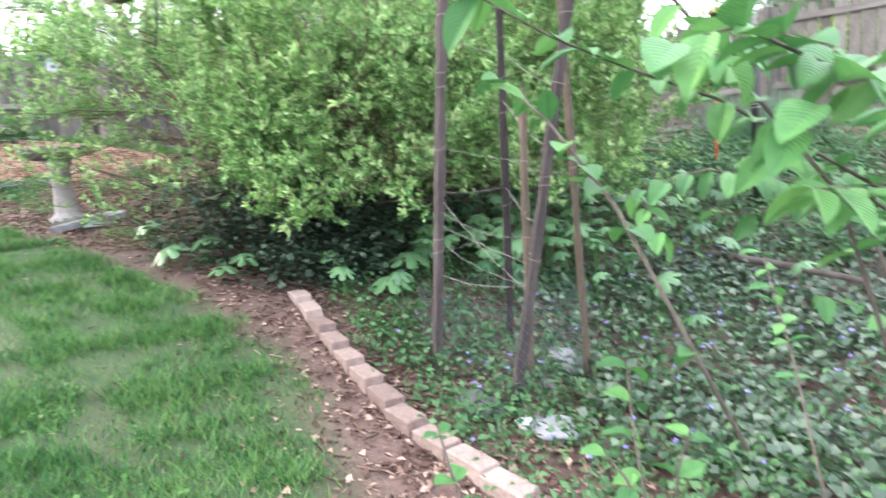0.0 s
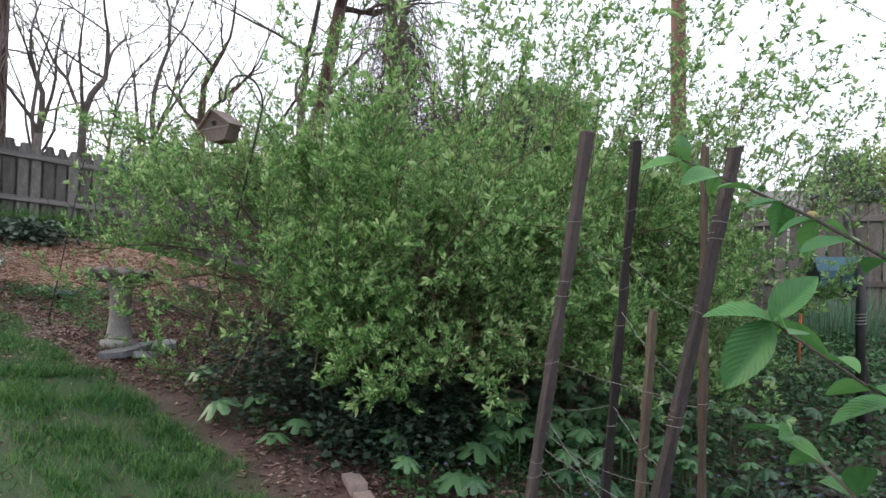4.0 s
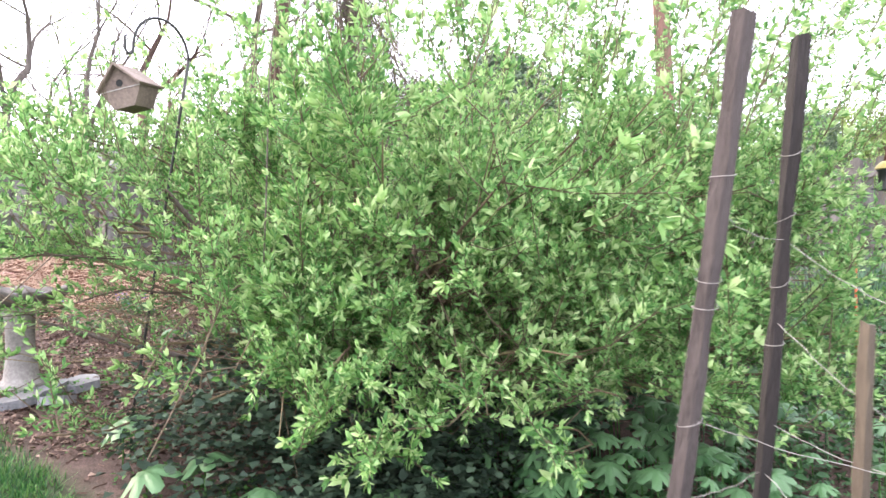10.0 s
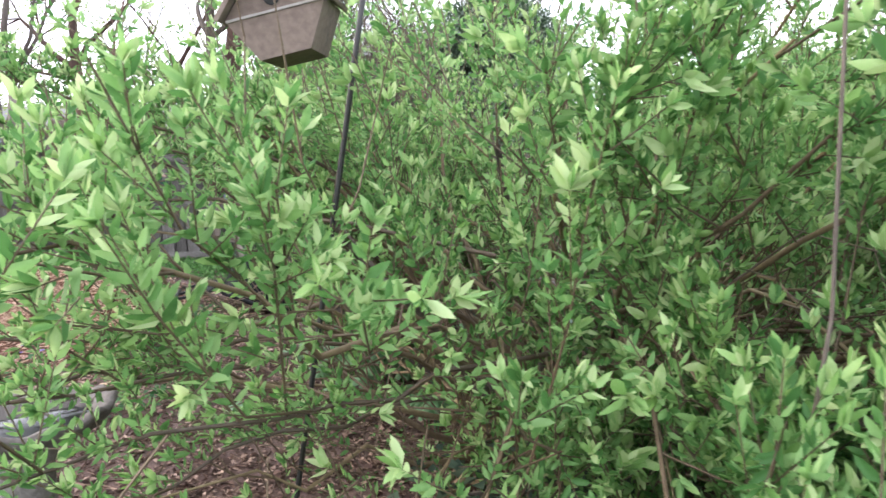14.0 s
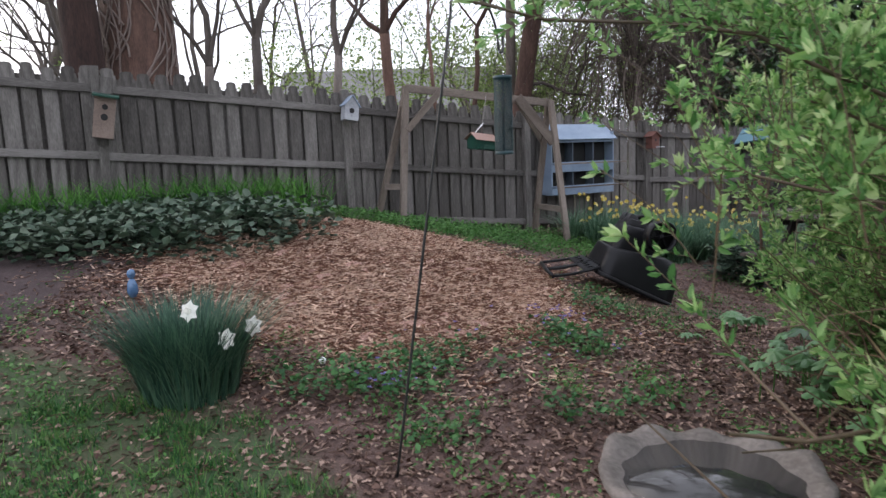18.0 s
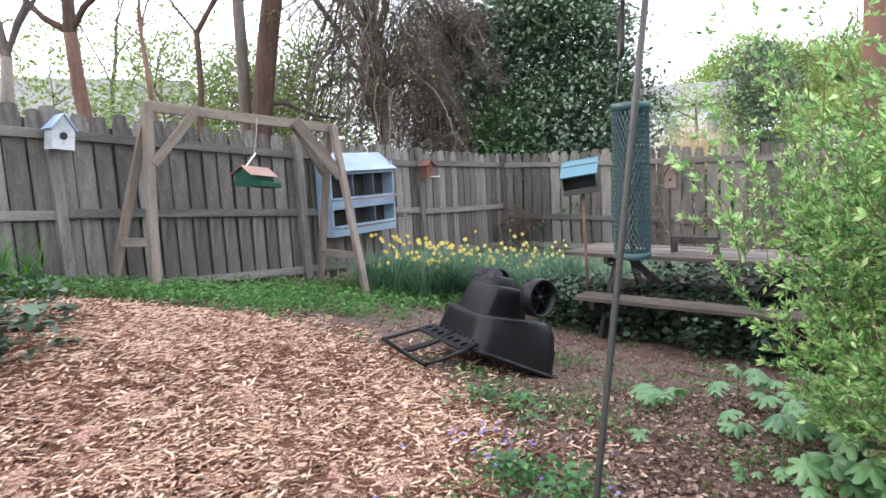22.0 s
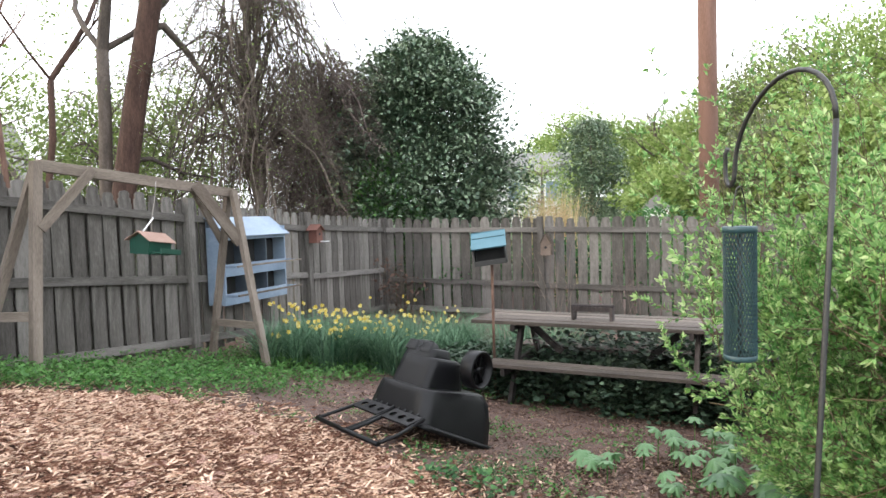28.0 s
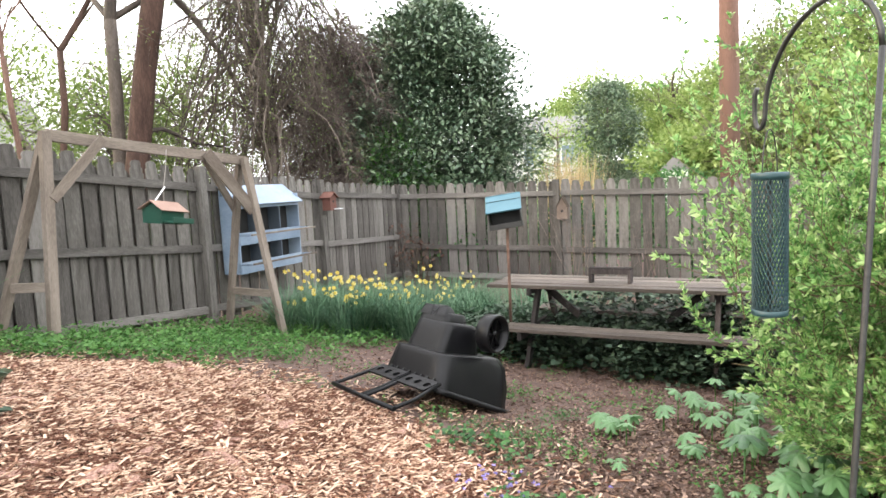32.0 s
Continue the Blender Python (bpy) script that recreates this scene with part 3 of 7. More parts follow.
def fence(name, label, posts, pitch=0.185, height=1.72, rails=(0.04, 0.76, 1.5), gap=0.034, slits=0.0):
    """A board fence through posts (x, y, z of the board tops): posts and rails on the garden side, boards behind."""
    root = empty(name, posts[0][0], posts[0][1], posts[0][2] - height)
    org = Vector(root.matrix_basis.translation)
    tagged(root, label, "fence")
    kinds = [picket_mesh(height, w) for w in (0.185 - gap * 1.3, 0.185 - gap * 0.7, 0.185 - gap, 0.185 - gap * 0.4, 0.185 - gap * 0.9)]
    pm = bpy.data.meshes.new("fence_post")
    b = cube((0, 0, 0.93), (0.098, 0.098, 1.86), bevel=0.008)
    b.to_mesh(pm)
    b.free()
    pm.materials.append(m_fence)
    for i, p in enumerate(posts):
        o = hang("fence_post", pm, root)
        o.matrix_basis = Matrix.Translation(Vector((p[0], p[1], p[2] - height - 0.12)) - org) @ pose(0, 0, 0, rng.normal() * 0.6, rng.normal() * 0.6, math.degrees(math.atan2(posts[-1][1] - posts[0][1], posts[-1][0] - posts[0][0])))
    for p, q in zip(posts, posts[1:]):
        p, q = Vector(p), Vector(q)
        d = q - p
        run = Vector((d.x, d.y, 0))
        ang = math.atan2(d.y, d.x)
        nrm = Vector((-math.sin(ang), math.cos(ang), 0))
        slope = math.atan2(d.z, run.length)
        for hgt in rails:
            mid = (p + q) / 2 + nrm * 0.018 + Vector((0, 0, hgt - height + rng.normal() * 0.008))
            rb = cube((0, 0, 0), (d.length - 0.06, 0.038, 0.088), bevel=0.005)
            part("rail", rb, m_rail, root, m=Matrix.Translation(mid - org) @ Matrix.Rotation(ang, 4, 'Z') @ Matrix.Rotation(-slope + rng.normal() * 0.003, 4, 'Y'))
        k = max(1, round(run.length / pitch))
        for j in range(k):
            c = p + d * ((j + 0.5) / k) + nrm * 0.052 + Vector((0, 0, -height + rng.normal() * 0.012))
            o = hang("board", kinds[int(rng.integers(5))], root)
            o.matrix_basis = Matrix.Translation(c - org) @ Matrix.Rotation(ang, 4, 'Z') @ Matrix.Rotation(rng.normal() * 0.004, 4, 'Y')
            o.scale = (1, 1, 1 + rng.normal() * 0.006)
            if rng.uniform() < slits:
                continue
            # board added behind the gap to block the sky and darken it
            o = hang("backing_board", kinds[int(rng.integers(5))], root)
            o.matrix_basis = Matrix.Translation(c + d * (0.5 / k) + nrm * 0.075 - Vector((0, 0, 0.1)) - org) @ Matrix.Rotation(ang, 4, 'Z')
    return root


FD = Vector((0.886, 0.4635, 0))
FN = Vector((-0.4635, 0.886, 0))
fence("board_fence", "weathered grey cedar board fence with rounded board tops",
      [(-9.3, 5.0, 3.43), (-6.8, 6.3, 3.27), (-4.3, 7.62, 3.085), (-1.77, 8.94, 2.865), (0.76, 10.26, 2.615), (2.93, 11.4, 2.43), (5.15, 12.56, 2.31)], slits=0.04)
fence("board_fence", "weathered grey-brown board fence along the lower side of the garden",
      [(5.15, 12.56, 2.31), (6.56, 9.86, 2.26), (7.98, 7.16, 2.2), (9.39, 4.46, 2.3), (10.8, 1.75, 2.33), (12.22, -0.95, 2.33)], gap=0.032, rails=(0.06, 0.56, 1.5), slits=1.0)


# ---- trees and distance ----
def grow(bm, p, d, length, r, depth, tips, bend=0.4, up=0.1, kids=(2, 4), taper=0.55):
    """Limbs that fork: bent tapered bars; tips collects the ends of the finest ones."""
    pts, rad = [p.copy()], [r]
    steps = 4
    for i in range(steps):
        d = (d + Vector(rng.normal(size=3) * bend * 0.4) + Vector((0, 0, up * 0.25))).normalized()
        p = p + d * length / steps
        pts.append(p.copy())
        rad.append(r * (1 - (1 - taper) * (i + 1) / steps))
    tube(bm, pts, rad, 6 if r > 0.05 else 4 if r > 0.015 else 3, cap=False)
    if depth == 0:
        tips.append((pts[-2], pts[-1]))
        return
    for _ in range(int(rng.integers(*kids))):
        k = int(rng.integers(2, steps + 1))
        nd = (d + Vector(rng.normal(size=3) * 0.65)).normalized()
        grow(bm, pts[k], nd, length * rng.uniform(0.55, 0.8), rad[k] * 0.62, depth - 1, tips, bend, up, kids, taper)
    grow(bm, pts[-1], d, length * 0.7, rad[-1] * 0.8, depth - 1, tips, bend, up, kids, taper)


def leaf_tufts(centres, per, spread, size, aspect=0.5):
    c = np.repeat(np.array(centres), per, axis=0)
    k = len(c)
    b = c + rng.normal(size=(k, 3)) * spread
    s = size * rng.uniform(0.6, 1.3, k)
    return leaves(b, rng.normal(size=(k, 3)) + [0, 0, -0.2], s, s * aspect)


def bare_tree(name, label, x, y, top, r, lean=(0, 0), depth=4, leafy=0.0, bark=None, fork=1.6, size=0.07, kids=(2, 4), wander=0.05):
    z = gz(x, y) - 0.1
    root = tagged(empty(name, x, y, z), label, "tree")
    bm = bmesh.new()
    d = Vector((lean[0], lean[1], 1)).normalized()
    pts = [Vector((0, 0, 0))]
    for i in range(4):
        pts.append(pts[-1] + (d + Vector((rng.normal() * wander, rng.normal() * wander, 0))).normalized() * fork / 4)
    tube(bm, pts, [r * 1.25, r * 1.05, r, r * 0.97, r * 0.93], 12)
    part("trunk", bm, bark or m_bark, root)
    bm, tips = bmesh.new(), []
    grow(bm, pts[-1], d, (top - fork) * 0.42, r * 0.93, depth, tips, kids=kids)
    for _ in range(2):
        grow(bm, pts[-1], (d + Vector((rng.normal() * 0.6, rng.normal() * 0.6, 0.2))).normalized(), (top - fork) * 0.36, r * 0.55, depth - 1, tips, kids=kids)
    part("branchwork", bm, bark or m_bark, root)
    if leafy:
        c = [tuple(a.lerp(b, rng.uniform())) for a, b in tips if rng.uniform() < leafy]
        if c:
            v, f = leaf_tufts(c, 7, 0.12, size)
            arrays("crown", v, f, m_far_leaf, root, "thin spring leaves")
    return root


def trunk_tree(name, label, x, y, r, top, lean, bark):
    return bare_tree(name, label, x, y, top, r, lean, depth=3, leafy=0.25, bark=bark, fork=top * 0.55, wander=0.0)


big = trunk_tree("oak_tree", "thick trunk wrapped in dead ivy vines beyond the fence", -5.15, 10.6, 0.5, 14, (0.0, 0.0), m_bark_red)
bm = bmesh.new()
for k in range(84):
    a, tw, s0 = rng.uniform(0, 6.28), rng.uniform(-0.9, 0.9), rng.uniform(0, 6)
    wv = rng.uniform(0.1, 0.35)
    ring = np.linspace(s0, s0 + rng.uniform(2, 5), 14)
    rr = [0.5 * np.interp(0.6 + s * 0.75, [0, 1.93, 3.85, 5.8, 7.7], [1.25, 1.05, 1.0, 0.97, 0.93]) + 0.008 for s in ring]
    tube(bm, [(q * math.cos(a + tw * s + wv * math.sin(s * 3)), q * math.sin(a + tw * s + wv * math.sin(s * 3)), 0.6 + s * 0.75) for s, q in zip(ring, rr)], [0.017 - 0.009 * i / 13 for i in range(14)], 5, cap=False)
part("vine", bm, m_vine, big, "pale dead vines on the trunk")
trunk_tree("oak_tree", "dark straight trunk beyond the fence", -5.5, 9.75, 0.25, 14, (-0.03, 0.0), m_walnut)
red = bare_tree("black_walnut_tree", "leaning reddish-brown trunk beyond the fence", 0.9, 14.98, 14, 0.19, (0.158, -0.06), depth=4, leafy=0.1, bark=m_walnut, fork=7.5, wander=0.015)
part("limb", tube(bmesh.new(), [(0.72, -0.3, 5.0), (1.1, -0.2, 5.15), (1.6, 0.0, 4.75), (2.1, 0.15, 4.15), (2.5, 0.2, 3.3), (2.65, 0.2, 2.5)], [0.09, 0.075, 0.06, 0.048, 0.035, 0.02], 8), m_bark, red, "dark limb that droops to one side")
part("limb", tube(bmesh.new(), [(0.4, -0.15, 2.7), (0.8, -0.1, 2.75), (1.4, 0.0, 2.5), (1.9, 0.1, 2.45)], [0.05, 0.042, 0.03, 0.015], 7), m_bark, red, "dark limb that droops to one side")
bare_tree("young_tree", "slender forked bare tree beyond the fence", -5.5, 13.8, 8, 0.1, (0.03, 0), leafy=0.3, fork=2.6, bark=m_young_bark)
bare_tree("young_tree", "slender bare tree with a few new leaves", -2.66, 14.2, 9, 0.09, (0.0, 0), leafy=0.35, fork=3.0, bark=m_young_bark)
bare_tree("young_tree", "slender grey tree forked high", -4.43, 14.0, 9, 0.1, (0.02, 0), leafy=0.3, fork=3.2, bark=m_young_bark)
bare_tree("young_tree", "slender brown tree with few new leaves", -1.6, 16.1, 10, 0.13, (0.0, 0), leafy=0.35, bark=m_bark_red, fork=4)
bare_tree("young_tree", "thin brown sapling beyond the fence", -0.6, 13.6, 7, 0.04, (-0.02, 0), leafy=0.3, fork=3.4, bark=m_bark_red, kids=(1, 3))
bare_tree("young_tree", "slender grey-brown tree forked high", 0.97, 15.3, 12, 0.115, (0.01, 0), leafy=0.25, fork=4.7, bark=m_bark, wander=0.02)
bare_tree("young_tree", "thin crooked tree beyond the fence", 0.05, 15.95, 11, 0.06, (0.06, 0), leafy=0.5, fork=4.2, bark=m_bark_red, wander=0.08, kids=(1, 3))
for (x, y, h) in ((-9, 16, 9), (-7.2, 18, 10), (-3.9, 19, 11), (0.5, 20, 9), (3, 19, 8), (-12, 13, 10), (-14, 9, 10), (-10.5, 11, 9), (-6.3, 22, 11), (-1.5, 24, 11)):
    bare_tree("young_tree", "far bare tree just leafing out", x, y, h, 0.09, (rng.normal() * 0.06, 0), depth=4, leafy=0.55, fork=h * 0.25, size=0.1, bark=m_young_bark)


def drooping(name, label, x, y, w, h, arms, count, mat, buds=0.0, low=0.1):
    """A tangled weeping tree: trunk, limbs that arch out and down, and thousands of thin hanging twigs along them."""
    root = tagged(empty(name, x, y, gz(x, y) - 0.1), label, "tree")
    part("trunk", tube(bmesh.new(), [(0, 0, -0.1), (0.06, 0, h * 0.3), (-0.05, 0.04, h * 0.6), (0, 0, h * 0.85)], [0.13, 0.1, 0.07, 0.03], 9), m_bark, root)
    bm, curves = bmesh.new(), []
    for k in range(arms):
        a, z0 = k * 2.4 + rng.uniform(-0.4, 0.4), h * rng.uniform(0.2, 0.8)
        out, rise = w * 0.5 * math.sqrt(rng.uniform(0.1, 1.0)) * (1.05 - 0.2 * z0 / h), rng.uniform(0.05, 0.28) * h
        end = max(low, z0 - rng.uniform(-0.1, 0.42) * h)
        pts = [Vector((math.cos(a) * out * q + rng.normal() * 0.07, math.sin(a) * out * q * 0.8 + rng.normal() * 0.07, z0 + rise * math.sin(math.pi * min(1, q * 1.25)) * (1 - q) * 1.6 + (end - z0) * q ** 2.2 + rng.normal() * 0.04)) for q in np.linspace(0, 1, 11)]
        r = rng.uniform(0.012, 0.036)
        tube(bm, pts, [r * (1 - 0.85 * q) for q in np.linspace(0, 1, 11)], 5, cap=False)
        curves.append(np.array(pts))
    part("branchwork", bm, mat, root)
    per = count // arms
    c = np.concatenate([k[np.clip((q * 10).astype(int), 0, 9)] + (k[np.clip((q * 10).astype(int), 0, 9) + 1] - k[np.clip((q * 10).astype(int), 0, 9)]) * (q * 10 % 1)[:, None] for k, q in ((k, rng.uniform(0.12, 0.999, per)) for k in curves)])
    c = c + rng.normal(size=c.shape) * 0.09
    d = unit(rng.normal(size=c.shape) * [1, 1, 0.8] + [0, 0, 0.15])
    ln = rng.uniform(0.2, 0.75, len(c))[:, None] * rng.uniform(0.5, 1.2, len(c))[:, None]
    p1 = c + d * ln * 0.45
    p2 = p1 + (d * 0.8 + [0, 0, -0.35]) * ln * 0.45
    p3 = p2 + (d * 0.5 + [0, 0, -0.7]) * ln * 0.5
    e = p1 + unit(rng.normal(size=c.shape)) * ln * 0.4
    v, f = join([rods(c, p1, 0.0048, 0.0036), rods(p1, p2, 0.0036, 0.0026), rods(p2, p3, 0.0026, 0.0014), rods(p1, e, 0.0034, 0.0014)])
    v[:, 2] = np.maximum(v[:, 2], low)
    tagged(arrays("twig_mass", v, f, mat, root, "tangled thin brown twigs"), kind="stuff")
    if buds:
        b = np.concatenate([p2, p3, e])
        b = b[rng.uniform(size=len(b)) < buds]
        s = rng.uniform(0.03, 0.06, len(b))
        v, f = leaves(b, rng.normal(size=b.shape), s, s * 0.6, plain=True)
        tagged(arrays("new_leaves", v, f, m_far_leaf, root, "specks of new yellow-green leaves"), kind="stuff")
    return root


drooping("weeping_tree", "tangled dark weeping tree, still almost bare", 3.75, 15.0, 6.6, 8.8, 140, 8000, m_twig, 0.3)
drooping("bare_shrub", "dense brown thicket of bare twigs above the fence", 5.7, 15.6, 6.2, 5.6, 150, 15000, m_thicket, 0.05)
drooping("bare_shrub", "thin brown brush of bare twigs beyond the fence", 1.9, 19.0, 6.5, 5.0, 90, 4200, m_thicket, 0.5)


def leaf_mass(n, cx, cy, cz, rx, ry, rz, shell=0.55, cone=0.0):
    """Points inside a lumpy crown, thicker near its skin."""
    d = unit(rng.normal(size=(n, 3)))
    lump = 0.78 + 0.3 * np.abs(np.sin(3.1 * d[:, 0] + 5 * d[:, 2]) * np.cos(4.3 * d[:, 1] - 2 * d[:, 2])) + 0.12 * np.sin(9 * d[:, 0] + 7 * d[:, 1] + 8 * d[:, 2])
    r = (shell + (1 - shell) * rng.uniform(size=n) ** 0.6) * lump
    p = d * r[:, None] * [rx, ry, rz]
    if cone:
        p[:, :2] *= (1 - cone * np.clip(p[:, 2:3] / rz, -0.6, 1))
    return p + [cx, cy, cz], d


def leafy_tree(name, label, x, y, base, h, w, n, mat, size, cone=0.0, aspect=0.5, trunk=0.12, bark=None):
    root = tagged(empty(name, x, y, base), label, "tree")
    bm, tips = bmesh.new(), []
    tube(bm, [(0, 0, -0.2), (0.02, 0, h * 0.3), (0, 0.03, h * 0.62), (0, 0, h * 0.9)], [trunk, trunk * 0.85, trunk * 0.5, trunk * 0.12], 8)
    for k in range(14):
        a, zz = rng.uniform(0, 6.28), rng.uniform(0.25, 0.8) * h
        tube(bm, [(0, 0, zz), (math.cos(a) * w * 0.2, math.sin(a) * w * 0.2, zz + h * 0.06), (math.cos(a) * w * 0.38, math.sin(a) * w * 0.38, zz + h * 0.1)], [trunk * 0.4, trunk * 0.25, trunk * 0.08], 5, cap=False)
    part("trunk", bm, bark or m_bark, root)
    p, d = leaf_mass(n, 0, 0, h * 0.55, w / 2, w / 2, h * 0.47, 0.45, cone)
    s = size * rng.uniform(0.6, 1.3, n)
    v, f = leaves(p, d + rng.normal(size=p.shape) * 0.7, s, s * aspect * 1.1, plain=True)
    arrays("crown", v, f, mat, root)
    return root


def evergreen(label, x, y, base, h, w, clumps, per, size=0.1):
    """A dense evergreen: leafy sprays that overlap like shingles round a trunk, a pointed lumpy crown."""
    root = tagged(empty("holly_tree", x, y, base), label, "tree")
    part("trunk", tube(bmesh.new(), [(0, 0, -0.2), (0.03, 0, h * 0.5), (0, 0, h * 0.95)], [0.16, 0.1, 0.02], 9), m_bark, root)
    zc = rng.uniform(0, 1, clumps) ** 0.85
    a = rng.uniform(0, 6.28, clumps)
    rad = w / 2 * np.interp(zc, [0, 0.12, 0.4, 0.6, 0.8, 0.93, 1.0], [0.85, 0.98, 1.0, 0.93, 0.78, 0.52, 0.2]) * (1 + 0.13 * np.sin(3 * a + 9 * zc) + 0.11 * np.sin(7 * a - 17 * zc)) * rng.uniform(0.3, 1.05, clumps) ** 0.5
    cen = np.stack([np.cos(a) * rad, np.sin(a) * rad, 0.2 + zc * (h - 0.25)], 1)
    k = np.repeat(np.arange(clumps), per)
    out = np.stack([np.cos(a), np.sin(a), 0.1 + 0 * a], 1)[k]
    p = cen[k] + rng.normal(size=(len(k), 3)) * [0.27, 0.27, 0.16] + out * rng.normal(size=(len(k), 1)) * 0.2 + np.array([0, 0, 1.0]) * (np.abs(rng.normal(size=clumps)) * 0.16)[k][:, None]
    p[:, 2] -= 0.25 * ((p - cen[k]) * out).sum(1)
    s = size * rng.uniform(0.6, 1.3, len(k))
    v, f = leaves(p, out + rng.normal(size=p.shape) * 0.8, s, s * 0.55, flat=np.array([0, 0, 1.0]) + out * 0.5, plain=True)
    arrays("crown", v, f, m_holly, root)
    return root


evergreen("dense dark green holly beyond the fence corner", 7.85, 14.8, 0.3, 5.95, 4.0, 1150, 76, 0.12)
evergreen("round dark evergreen far beyond the lower fence", 28.5, 25.3, 0.3, 7.0, 3.3, 330, 60, 0.16)
for x, y, h, w in ((-0.3, 17.5, 5.4, 3.0), (1.4, 17.2, 5.0, 2.6), (-2.4, 18.5, 5.2, 3.2), (2.7, 16.4, 4.9, 1.8), (-4.6, 17.5, 4.9, 3.0), (0.4, 23.6, 6.0, 4.2), (2.4, 22.6, 5.4, 3.6), (4.4, 21.6, 6.4, 4.4), (6.4, 20.6, 6.6, 4.0)):
    leafy_tree("leafing_shrub", "yellow-green shrub just leafing out beyond the fence", x, y, 0.4, h, w, 4200, m_far_leaf, 0.095, trunk=0.04)
leafy_tree("evergreen_shrub", "fresh green shrub under the holly", 6.4, 14.2, 0.4, 3.4, 2.2, 5000, m_weed, 0.09)
for x, y, w in ((6.6, 12.0, 2.2), (7.6, 10.3, 2.0), (8.4, 8.6, 2.2), (9.3, 7.0, 2.2), (10.3, 5.2, 2.2), (11.2, 3.4, 2.2), (12.0, 1.6, 2.2)):
    leafy_tree("undergrowth_shrub", "low dark green undergrowth behind the lower fence", x, y, gz(x, y) - 0.1, 1.55, w, 2600, m_violet, 0.09, trunk=0.03)


def hillside(bearing, away, top, w, mat):
    """A far tree given by its bearing from the garden, distance and top height."""
    x, y = -1.85 + math.sin(radians(bearing)) * away, 2.52 + math.cos(radians(bearing)) * away
    z = gz(x, y) - 0.3
    leafy_tree("broadleaf_tree", "yellow-green spring tree on the far hillside", x, y, z, top - z, w, 9000, mat, 0.26, trunk=0.2)


for b_, d_, t_, w_ in ((46, 60, 7.0, 9), (49.5, 62, 10.0, 8), (52, 58, 11.5, 8), (55, 62, 11.0, 9), (57.5, 60, 10.5, 9), (60, 55, 9.5, 9), (62.5, 52, 10.5, 9), (65, 48, 11.5, 10), (68, 46, 12.5, 10), (71, 44, 13.0, 11), (74, 42, 13.0, 11), (78, 42, 13.0, 12), (82, 42, 12.5, 12), (87, 42, 12, 12), (92, 42, 11, 12),
                       (61, 34, 4.6, 7), (65, 32, 5.4, 7), (69, 30, 6.2, 8), (73, 28, 6.4, 8), (77, 28, 6.4, 8), (82, 28, 6.2, 8), (88, 28, 6.0, 8)):
    hillside(b_, d_, t_, w_, m_far_olive if rng.uniform() < 0.22 else m_far_leaf)
for x, y, h in ((44, 30, 12), (49, 27, 12), (-12, 20, 10)):
    bare_tree("bare_tree", "far bare tree on the hillside", x, y, h, 0.2, depth=4, leafy=0.1, fork=3)
leafy_tree("broadleaf_tree", "thin yellow-green tree beyond the lower fence", 19.6, 21.2, 0.3, 4.9, 3.4, 2600, m_far_leaf, 0.13)
leafy_tree("broadleaf_tree", "yellow-green tree showing above the lower fence", 16.5, 4.5, 0.4, 3.9, 6.0, 7000, m_far_leaf, 0.16)
leafy_tree("broadleaf_tree", "yellow-green tree showing above the lower fence", 17.5, 0.0, 0.4, 4.0, 6.0, 6000, m_far_leaf, 0.16)

# ornamental grass behind the lower fence
root = tagged(empty("ornamental_grass", 9.3, 11.9, gz(9.3, 11.9)), "tall straw-coloured ornamental grass beyond the fence", "grass")
k = 620
b = np.c_[rng.normal(size=(k, 2)) * [0.3, 0.3], np.zeros(k)]
v, f = blades(b, rng.normal(size=(k, 3)) * [0.14, 0.14, 0], rng.uniform(1.8, 2.6, k), 0.02)
tagged(arrays("straw_mass", v, f, m_straw, root), kind="stuff")

# utility pole and wires
up = tagged(empty("utility_pole", 9.05, 8.15, gz(9.05, 8.15)), "tall brown wooden utility pole beyond the fence", "utility pole")
part("pole", tube(bmesh.new(), [(0, 0, -0.2), (-0.25, -0.1, 4), (-0.55, -0.25, 10)], [0.17, 0.155, 0.13], 16), m_pole, up)
part("pole", tube(bmesh.new(), [(17, 1, -0.2), (17, 1, 8.5)], [0.14, 0.11], 10), m_pole, tagged(empty("utility_pole", 9, 8, 1.0), "far brown utility pole on the slope", "utility pole"))
for dz, dx in ((9.6, 0), (8.7, 0.1)):
    w = tagged(empty("overhead_wire", 8.5, 7.9, dz), "thin black overhead wire", "wire")
    part("wire", tube(bmesh.new(), [(s * 26, s * 10 - s * s * 4, -1.2 * math.sin(math.pi * min(1, s)) + dx) for s in np.linspace(0, 1.2, 18)], 0.012, 4), m_iron, w)


# houses far off
def house(label, x, y, z, w, d, h, ridge, rz, wall_mat, windows=(), roof_mat=None, eaves=0.4):
    root = tagged(empty("house", x, y, z, rz), label, "house")
    part("wall", cube((0, 0, h / 2), (w, d, h), bevel=0.02), wall_mat, root)
    bm = prism(bmesh.new(), [(-d / 2 - eaves, 0), (d / 2 + eaves, 0), (0, ridge)], -w / 2 - eaves, w / 2 + eaves)
    part("roof", bm, roof_mat or m_roof, root, m=pose(0, 0, h, 0, 0, 90))
    for wx, wz in windows:
        wd = part("window", cube((wx, -d / 2 - 0.02, wz), (0.9, 0.08, 1.3), bevel=0.01), m_white, root)
        part("pane", cube((wx, -d / 2 - 0.07, wz), (0.75, 0.03, 1.12), bevel=0.004), m_galv, wd)
    return root


